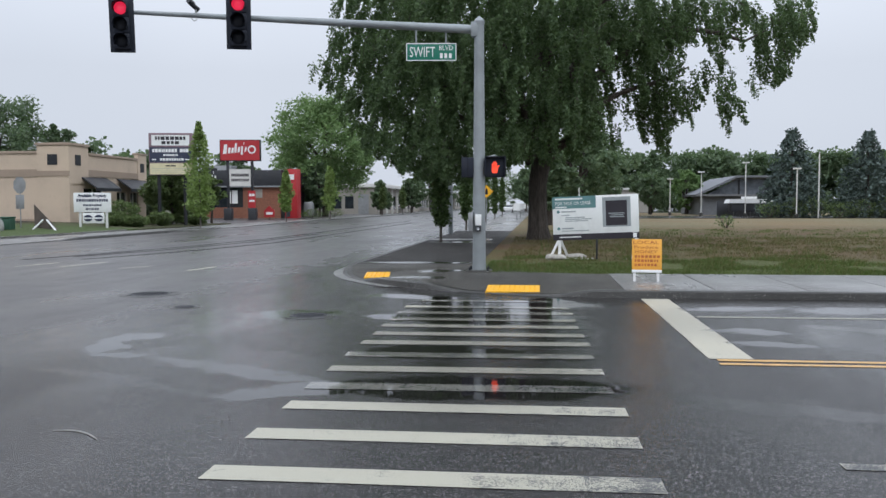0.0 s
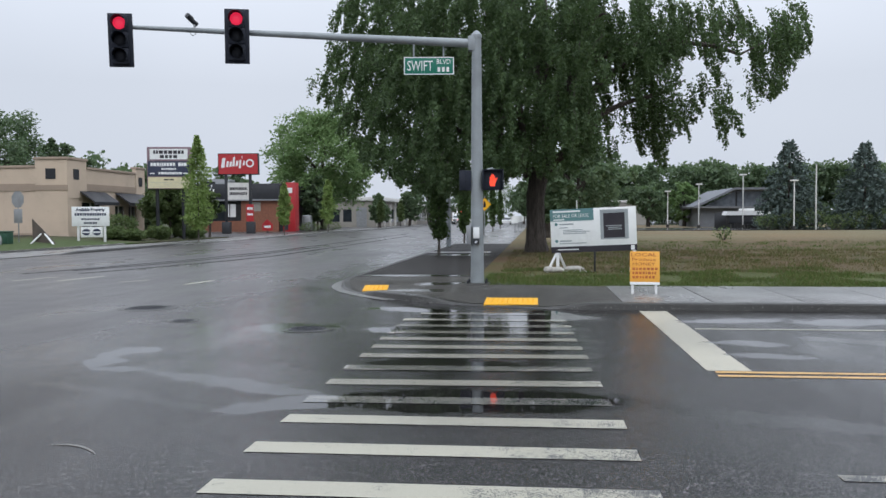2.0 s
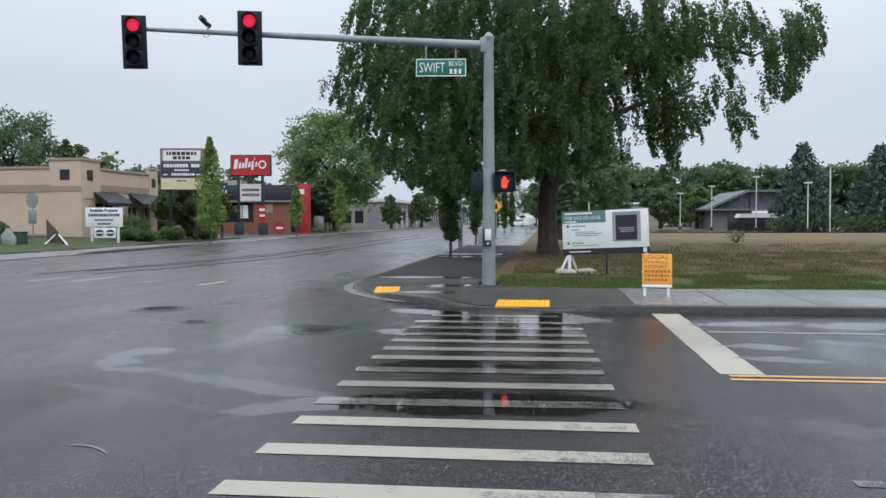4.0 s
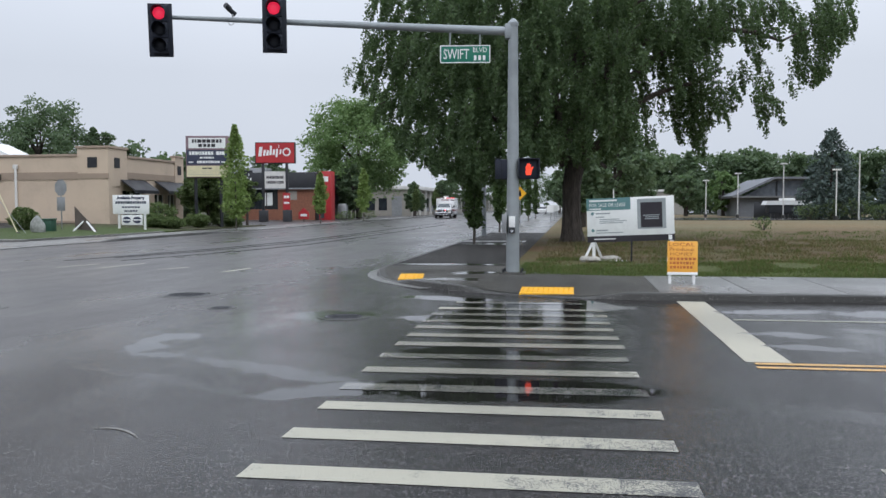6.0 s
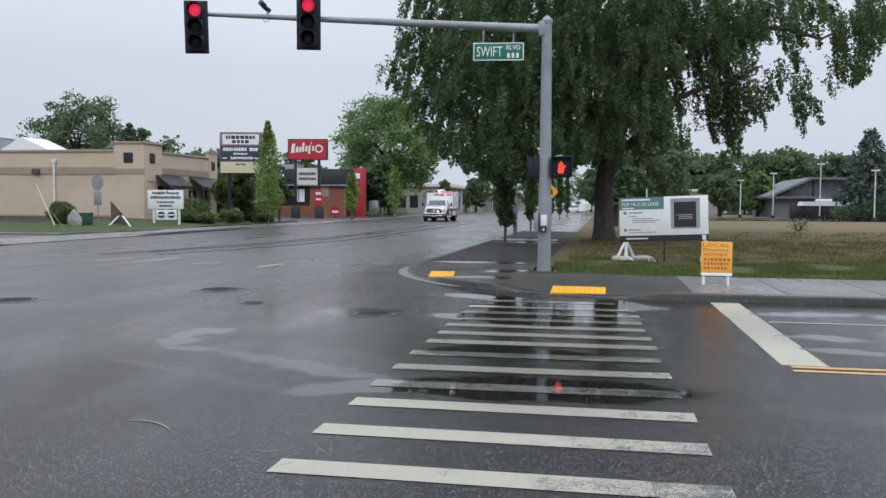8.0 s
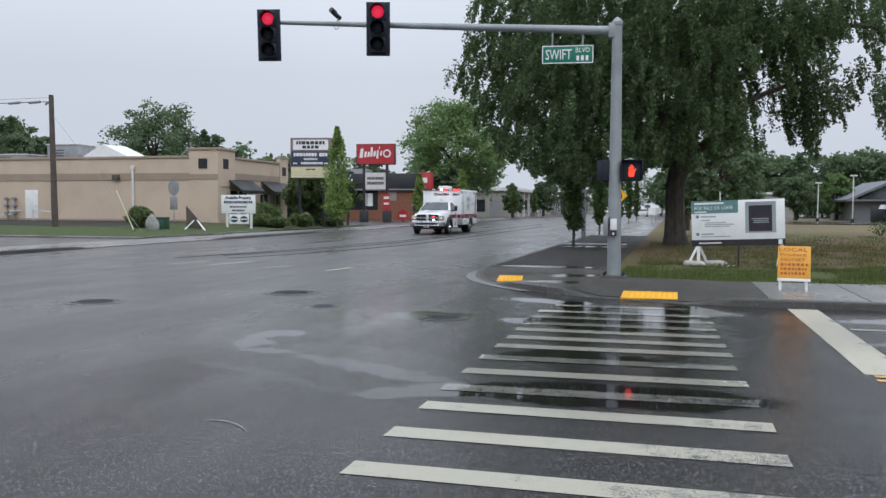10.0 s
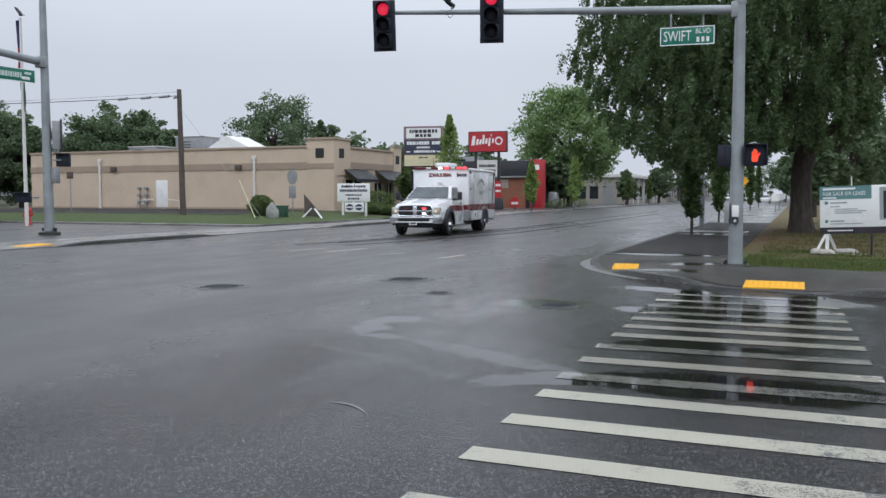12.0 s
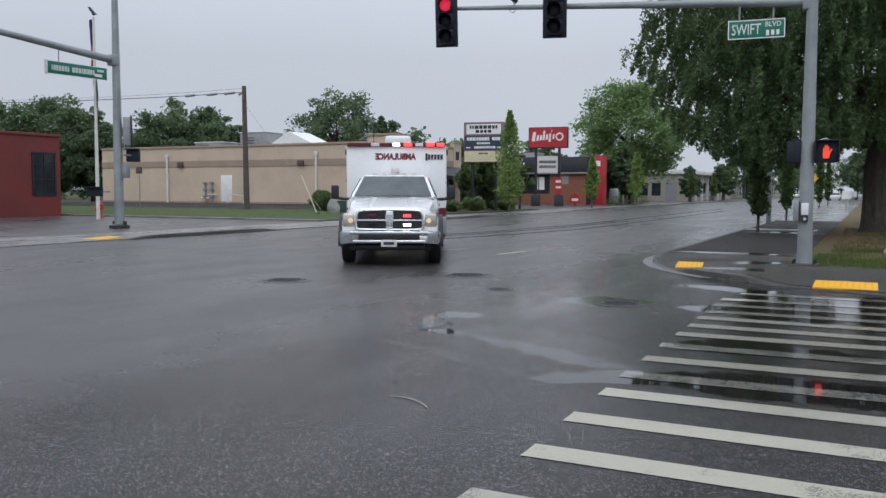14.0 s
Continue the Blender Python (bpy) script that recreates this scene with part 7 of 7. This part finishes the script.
def wheel(parent, x, y, width, name="wheel"):
    w = new(name)
    w.parent = parent
    w.matrix_local = pose(x, y, WR)
    s = 1 if x > 0 else -1
    bm = bmesh.new()
    prof = [(-0.5, 0.27), (-0.5, 0.36), (-0.42, WR - 0.01), (-0.2, WR), (0.2, WR), (0.42, WR - 0.01), (0.5, 0.36), (0.5, 0.27)]
    seg, rings = 28, []
    for k in range(seg):
        a = 2 * math.pi * k / seg
        rings.append([bm.verts.new((o * width, r * math.cos(a), r * math.sin(a))) for o, r in prof])
    for k in range(seg):
        p, q = rings[k], rings[(k + 1) % seg]
        for i in range(len(prof) - 1):
            bm.faces.new((p[i], p[i + 1], q[i + 1], q[i]))
    bmesh.ops.recalc_face_normals(bm, faces=bm.faces[:])
    part("tyre", bm, RUBBER, w, "black rubber tyre")
    out = s * width * 0.42
    bm = tube([(-width * 0.4 * s, 0, 0), (out * 0.7, 0, 0), (out, 0, 0)], [0.275, 0.27, 0.25], 24)
    part("rim", bm, GREY_METAL, w, "grey steel rim")
    bm = tube([(out, 0, 0), (out + s * 0.07, 0, 0), (out + s * 0.1, 0, 0)], [0.11, 0.09, 0.05], 14)
    part("hub", bm, CHROME, w)
    for k in range(8):
        a = 2 * math.pi * k / 8
        c = (out - s * 0.01, 0.19 * math.cos(a), 0.19 * math.sin(a))
        part("hole", tube([c, (c[0] + s * 0.014, c[1], c[2])], 0.035, 8), BLACK_METAL, w)
    return w


def build_ambulance():
    A = thing("ambulance", at(-17, 214, 0), "white pickup-based ambulance with red stripes and flashing lights", "ambulance")
    # front and bonnet
    part("bonnet", loft([(-0.98, 0.92, 0.80, 0.66, 1.13), (-0.93, 0.97, 0.84, 0.64, 1.20), (-0.5, 1.0, 0.88, 0.62, 1.27), (0.3, 1.0, 0.92, 0.6, 1.36), (0.5, 1.0, 0.94, 0.6, 1.38)]), VAN_WHITE, A, "white bonnet and wings")
    for s in (-1, 1):
        part("bonnet_ridge", loft([(-0.88, 0.10, 0.06, 1.15, 1.215), (-0.3, 0.12, 0.08, 1.24, 1.325), (0.32, 0.14, 0.10, 1.34, 1.40)], corner=0.02), VAN_WHITE, A, m=pose(s * 0.42, 0, 0))
    part("cab", loft([(0.5, 1.0, 0.98, 0.42, 1.39), (1.2, 1.0, 0.98, 0.42, 1.41), (2.05, 1.0, 0.98, 0.42, 1.41)], corner=0.04), VAN_WHITE, A, "white cab")
    own = bmesh.new()
    lo = [(-0.95, 0.38, 1.38), (0.95, 0.38, 1.38), (0.97, 2.05, 1.38), (-0.97, 2.05, 1.38)]
    hi = [(-0.72, 1.12, 1.90), (0.72, 1.12, 1.90), (0.78, 2.02, 1.93), (-0.78, 2.02, 1.93)]
    a, b = [own.verts.new(p) for p in lo], [own.verts.new(p) for p in hi]
    own.faces.new(a[::-1]), own.faces.new(b)
    for k in range(4):
        own.faces.new((a[k], a[(k + 1) % 4], b[(k + 1) % 4], b[k]))
    bmesh.ops.recalc_face_normals(own, faces=own.faces[:])
    bmesh.ops.bevel(own, geom=own.edges[:], offset=0.05, segments=3, affect="EDGES")
    part("cab_roof", own, VAN_WHITE, A, "white cab roof and pillars")

    def pane(name, quad, off, material, label):
        q = [Vector(p) for p in quad]
        n = (q[1] - q[0]).cross(q[2] - q[0]).normalized()
        bm = bmesh.new()
        f = [bm.verts.new(p + n * off) for p in q]
        r = [bm.verts.new(p - n * 0.01) for p in q]
        bm.faces.new(f), bm.faces.new(r[::-1])
        for k in range(4):
            bm.faces.new((r[k], r[(k + 1) % 4], f[(k + 1) % 4], f[k]))
        return part(name, bm, material, A, label)
    pane("windscreen", [(-0.85, 0.42, 1.43), (0.85, 0.42, 1.43), (0.68, 1.05, 1.865), (-0.68, 1.05, 1.865)], 0.012, WINDSCREEN, "tinted windscreen")
    for s in (-1, 1):
        q = [(s * 0.965, 0.72, 1.42), (s * 0.97, 1.75, 1.42), (s * 0.80, 1.75, 1.84), (s * 0.775, 1.2, 1.83)]
        pane("side_window", q if s < 0 else q[::-1], 0.014, WINDOW, "dark cab window")
        for k in range(2):
            part("wiper", tube([(s * 0.1 + 0.3 * k, 0.40, 1.43), (s * 0.1 + 0.3 * k - 0.35, 0.52, 1.50)], 0.008, 5), BLACK_METAL, A)
        d = part("door", box(s * 1.0 if s > 0 else -1.014, 1.014 if s > 0 else -1.0, 0.62, 1.78, 0.5, 1.38, 0.004), VAN_WHITE, A, "white cab door")
        part("handle", box(s * 1.03 - 0.012, s * 1.03 + 0.012, 1.5, 1.68, 1.2, 1.24, 0.005), BLACK_METAL, d)
        part("door_stripe", box(s * 1.02 - 0.004, s * 1.02 + 0.004, 0.62, 1.78, 0.92, 1.14), VAN_RED, d, "dark red stripe")
        part("wing_stripe", box(s * 1.012 - 0.006, s * 1.012 + 0.006, 0.1, 0.6, 0.98, 1.14), VAN_RED, A, "dark red stripe")
        # mirrors
        mir = part("mirror", box(s * 1.29 - 0.085, s * 1.29 + 0.085, 0.50, 0.62, 1.36, 1.67, 0.03), BLACK_METAL, A, "black door mirror")
        part("mirror_arm", tube([(s * 0.96, 0.66, 1.36), (s * 1.15, 0.6, 1.37), (s * 1.29, 0.58, 1.40)], 0.035, 8), BLACK_METAL, mir)
        # black arch lips round the front wheels
        bm = bmesh.new()
        arc = lines(radians(-5), radians(185), radians(12))
        for r0, r1 in ((0.47, 0.60),):
            rows = [[bm.verts.new((s * x, -r * math.cos(t), WR + 0.03 + r * math.sin(t))) for x, r in ((0.95, r0), (1.11, r0), (1.10, r1), (0.98, r1))] for t in arc]
            for p, q in zip(rows, rows[1:]):
                for k in range(4):
                    bm.faces.new((p[k], q[k], q[(k + 1) % 4], p[(k + 1) % 4]))
            bmesh.ops.recalc_face_normals(bm, faces=bm.faces[:])
        part("arch_lip", bm, BLACK_METAL, A, "black wheel arch lip")
        # black half-disc for the shade inside the arch; the wing is not cut
        bm = prism([(0.5 * math.cos(t), WR + 0.03 + 0.5 * math.sin(t)) for t in lines(0, math.pi, 0.25)], s * 0.6, s * 1.006, None, "x")
        part("arch_shade", bm, BLACK_METAL, A)
        # lamps
        hl = part("headlight", box(s * 0.84 - 0.13, s * 0.84 + 0.13, -1.0, -0.80, 0.80, 1.09, 0.05), HEADLAMP_LENS, A, "clear headlight with a warm lamp in it")
        part("lamp_ring", tube([(s * 0.80, -0.99, 0.94), (s * 0.80, -1.008, 0.94)], [0.06, 0.045], 16), HEADLIGHT, hl)
        part("turn_lamp", box(s * 0.95 - 0.02, s * 0.95 + 0.02, -0.95, -0.8, 0.84, 1.04, 0.01), plain("amber_lens", (0.5, 0.22, 0.05), 0.3), A)
        part("running_board", box(s * 0.95 - 0.13, s * 0.95 + 0.13, 0.62, 2.05, 0.34, 0.42, 0.02), STEEL, A, "bright tread plate step")
        part("corner_panel", box(s * 1.19 - 0.012, s * 1.19 + 0.024, 2.14, 2.5, 0.5, 0.88, 0.004), STEEL, A, "bright tread plate")
        part("front_stripe", box(s * 1.06 - 0.135, s * 1.06 + 0.135, 2.108, 2.122, 0.93, 1.14), VAN_RED, A, "dark red stripe")
        part("front_plate", box(s * 1.06 - 0.135, s * 1.06 + 0.135, 2.108, 2.122, 0.52, 0.90), STEEL, A, "bright tread plate")
    # grille
    part("grille", prism([(-0.66, 0.76), (-0.68, 0.9), (-0.65, 1.08), (-0.6, 1.14), (0.6, 1.14), (0.65, 1.08), (0.68, 0.9), (0.66, 0.76)], -1.035, -0.9, None, "y"), BLACK_METAL, A, "black grille")
    bm = bmesh.new()
    ring = [(0, 1.165), (0.3, 1.16), (0.56, 1.15), (0.635, 1.12), (0.67, 1.05), (0.69, 0.88), (0.68, 0.79), (0.64, 0.755), (0.3, 0.745), (0, 0.745)]
    ring += [(-x, z) for x, z in ring[::-1][1:]]
    tube([(x, -1.03, z) for x, z in ring], 0.034, 8, bm)
    for q in ((-0.66, 0.66, 0.925, 0.965), (-0.075, 0.075, 0.77, 1.14)):
        box(q[0], q[1], -1.065, -1.0, q[2], q[3], 0.012, bm)
    part("grille_frame", bm, CHROME, A, "chrome grille frame")
    part("emblem", prism([(-0.09, 1.06), (0.09, 1.06), (0.07, 0.93), (0.0, 0.85), (-0.07, 0.93)], -1.075, -1.06, None, "y"), CHROME, A, "chrome emblem")
    for x, z, m_ in ((0.36, 1.04, RED_FLASH), (0.36, 0.85, WHITE_FLASH), (-0.36, 1.04, RED_LENS_OFF), (-0.36, 0.85, LENS_OFF)):
        part("grille_light", box(x - 0.08, x + 0.08, -1.05, -1.02, z - 0.03, z + 0.03, 0.008), m_, A, "flashing grille light" if x > 0 else "")
    # bumper
    part("bumper", loft([(-1.22, 0.78, 0.78, 0.49, 0.70), (-1.16, 0.98, 0.98, 0.47, 0.73), (-0.80, 1.04, 1.04, 0.50, 0.73)], corner=0.03), DULL_CHROME, A, "dull chrome front bumper")
    for z0, z1, w in ((0.665, 0.735, 0.80), (0.49, 0.555, 0.74)):
        part("bumper_bar", box(-w, w, -1.26, -1.2, z0, z1, 0.02), CHROME, A, "bright chrome bumper bar")
    part("bumper_slot", box(-0.62, 0.62, -1.235, -1.2, 0.56, 0.66, 0.01), BLACK_METAL, A)
    part("valance", box(-0.72, 0.72, -1.05, -0.7, 0.33, 0.46, 0.04), BLACK_METAL, A, "black lower valance")
    part("number_plate", box(-0.16, 0.16, -1.285, -1.265, 0.42, 0.56, 0.004), OFFWHITE, A, "pale number plate")
    part("plate_bar", box(-0.11, 0.11, -1.29, -1.285, 0.46, 0.52), NAVY, A)
    for x in (-0.45, -0.23, 0, 0.23, 0.45):
        part("roof_marker", box(x - 0.05, x + 0.05, 1.13, 1.22, 1.92, 1.955, 0.01), OFFWHITE, A)
    # the box
    part("module", box(-1.2, 1.2, 2.12, 6.5, 0.5, 2.66, 0.045), VAN_WHITE, A, "white box body")
    part("underbody", box(-0.85, 0.85, -0.6, 5.9, 0.3, 0.62), BLACK_METAL, A)
    part("rear_step", box(-1.1, 1.1, 6.5, 6.75, 0.42, 0.52, 0.02), STEEL, A)
    for s in (-1, 1):
        part("side_stripe", box(s * 1.203 - 0.004, s * 1.203 + 0.004, 2.16, 6.46, 0.90, 1.16), VAN_RED, A, "dark red stripe")
        part("roof_gutter", box(s * 1.21 - 0.02, s * 1.21 + 0.02, 2.1, 6.51, 2.54, 2.60, 0.008), OFFWHITE, A)
        for y0, y1, z0, z1 in ((2.25, 2.95, 1.2, 2.4), (3.0, 3.55, 0.58, 0.9), (5.4, 6.35, 1.2, 2.4)):
            dr = part("locker_door", box(s * 1.206 - 0.006, s * 1.206 + 0.006, y0, y1, z0, z1, 0.004), VAN_WHITE, A)
            part("latch", box(s * 1.22 - 0.01, s * 1.22 + 0.01, y0 + 0.06, y0 + 0.14, (z0 + z1) / 2 - 0.05, (z0 + z1) / 2 + 0.05, 0.004), BLACK_METAL, dr)
        bm = bmesh.new()
        for k in range(7):
            an = radians(30 + 20 * k)
            c = (4.1 - 0.52 * math.cos(an), 1.82 + 0.36 * math.sin(an))
            prism([(c[0] - 0.06, c[1] - 0.07), (c[0] + 0.06, c[1] - 0.07), (c[0] + 0.06, c[1] + 0.07), (c[0] - 0.06, c[1] + 0.07)], s * 1.203, s * 1.209, bm, "x")
        part("writing_bars", bm, BAR_GREY, A, "arched grey lettering shape")
        part("writing_bar", box(s * 1.206 - 0.004, s * 1.206 + 0.004, 3.85, 4.35, 1.55, 1.72), BAR_GREY, A)
        bm = prism([(5.85, 1.18), (6.0, 1.18), (6.3, 2.45), (6.15, 2.45)], s * 1.2145, s * 1.218, None, "x")
        part("slanted_stripe", bm, DARK_PRINT, A, "dark slanted stripe")
        part("side_light", box(s * 1.22 - 0.015, s * 1.22 + 0.015, 2.2, 2.42, 2.42, 2.54, 0.01), RED_LENS_OFF, A)
        part("side_light", box(s * 1.22 - 0.015, s * 1.22 + 0.015, 6.2, 6.42, 2.42, 2.54, 0.01), RED_LENS_OFF, A)
        # same dark disc for the rear arch's shade, on the uncut box side
        bm = prism([(4.65 + 0.55 * math.cos(t), WR + 0.02 + 0.55 * math.sin(t)) for t in lines(-0.2, math.pi + 0.2, 0.25)], s * 0.7, s * 1.204, None, "x")
        part("arch_shade", bm, BLACK_METAL, A)
        bm = bmesh.new()
        rows = [[bm.verts.new((s * x, 4.65 - r * math.cos(t), WR + 0.02 + r * math.sin(t))) for x, r in ((1.2, 0.54), (1.24, 0.54), (1.24, 0.63), (1.2, 0.63))] for t in lines(-0.1, math.pi + 0.1, 0.22)]
        for p, q in zip(rows, rows[1:]):
            for k in range(4):
                bm.faces.new((p[k], q[k], q[(k + 1) % 4], p[(k + 1) % 4]))
        bmesh.ops.recalc_face_normals(bm, faces=bm.faces[:])
        part("arch_lip", bm, STEEL, A, "bright wheel arch lip")
    lettering("letters", "AMBULANCE", 0.2, VAN_RED, A, pose(-0.02, 2.118, 2.36), 0.003, 0.98, True, "dark red mirrored lettering", 0.012)
    for k in range(5):
        part("number_bar", box(0.76 + 0.075 * k, 0.815 + 0.075 * k, 2.108, 2.12, 2.30, 2.42), DARK_PRINT, A)
    part("number_frame", box(0.70, 1.14, 2.114, 2.122, 2.275, 2.445), SIGN_WHITE, A)
    part("number_bar", box(0.70, 0.75, 2.106, 2.115, 2.275, 2.445), DARK_PRINT, A)
    # light bar
    part("light_bar", box(-1.18, 1.18, 2.06, 2.16, 2.60, 2.70, 0.02), RED_LENS_OFF, A, "dark red light bar")
    for x, m_, w in ((0.0, WHITE_FLASH, 0.09), (0.28, RED_FLASH, 0.10), (0.82, RED_FLASH, 0.10), (1.06, RED_FLASH, 0.09), (-0.5, OFFWHITE, 0.10), (-1.0, RED_LENS_OFF, 0.12), (0.55, OFFWHITE, 0.09), (-0.8, RED_LENS_OFF, 0.06)):
        part("beacon", box(x - w, x + w, 2.03, 2.06, 2.61, 2.69, 0.01), m_, A, "flashing beacon" if m_ in (RED_FLASH, WHITE_FLASH) else "")
    part("roof_pod", box(-0.28, 0.34, 2.25, 3.4, 2.66, 2.88, 0.06), VAN_WHITE, A, "white roof pod")
    part("flood_lamp", box(-0.12, 0.06, 2.0, 2.1, 1.98, 2.10, 0.02), OFFWHITE, A, "small white flood lamp")
    part("antenna", tube([(-0.6, 3.0, 2.66), (-0.6, 3.0, 3.1)], 0.01, 5), BLACK_METAL, A)
    wheels = [wheel(A, s * 0.93, 0.0, 0.26) for s in (-1, 1)] + [wheel(A, s * 0.92, 4.65, 0.50) for s in (-1, 1)]
    return A, wheels


AMBULANCE, WHEELS = build_ambulance()

# seconds, u, v of the front axle, and the turn to its left in degrees
DRIVE = [(0, -17.0, 214.0, 0), (1.5, -17.0, 187.5, 0), (3.2, -17.0, 157.4, 0), (4.4, -17.0, 136.0, 0.3), (5.5, -16.9, 116.6, 1.0), (6, -16.5, 107.6, 1.8), (7, -15.6, 90.0, 2.4), (8.2, -14.6, 70.6, 2.2), (9.5, -13.9, 53.0, 1.0),
         (10, -13.85, 47.9, 0.3), (11.5, -13.85, 34.3, 2.0), (12.0, -13.6, 30.1, 5.2), (12.5, -13.2, 26.2, 10.0), (13, -12.4, 22.4, 13.5), (13.5, -11.1, 18.9, 19.0), (14, -9.38, 15.8, 27.5)]


def motions():
    walk(AMBULANCE, [(t, at(u, v, 0.0, turn)) for t, u, v, turn in DRIVE])
    ts = [r[0] for r in DRIVE]
    run = [0.0]
    for p, q in zip(DRIVE, DRIVE[1:]):
        run.append(run[-1] + math.hypot(q[1] - p[1], q[2] - p[2]))
    for w in WHEELS:
        base = w.location.copy()
        rows = []
        for f in range(421):
            t = f / 30
            s = float(np.interp(t, ts, run))
            rows.append((t, pose(base.x, base.y, base.z, math.degrees(s / WR) % 360)))
        walk(w, rows)


motions()
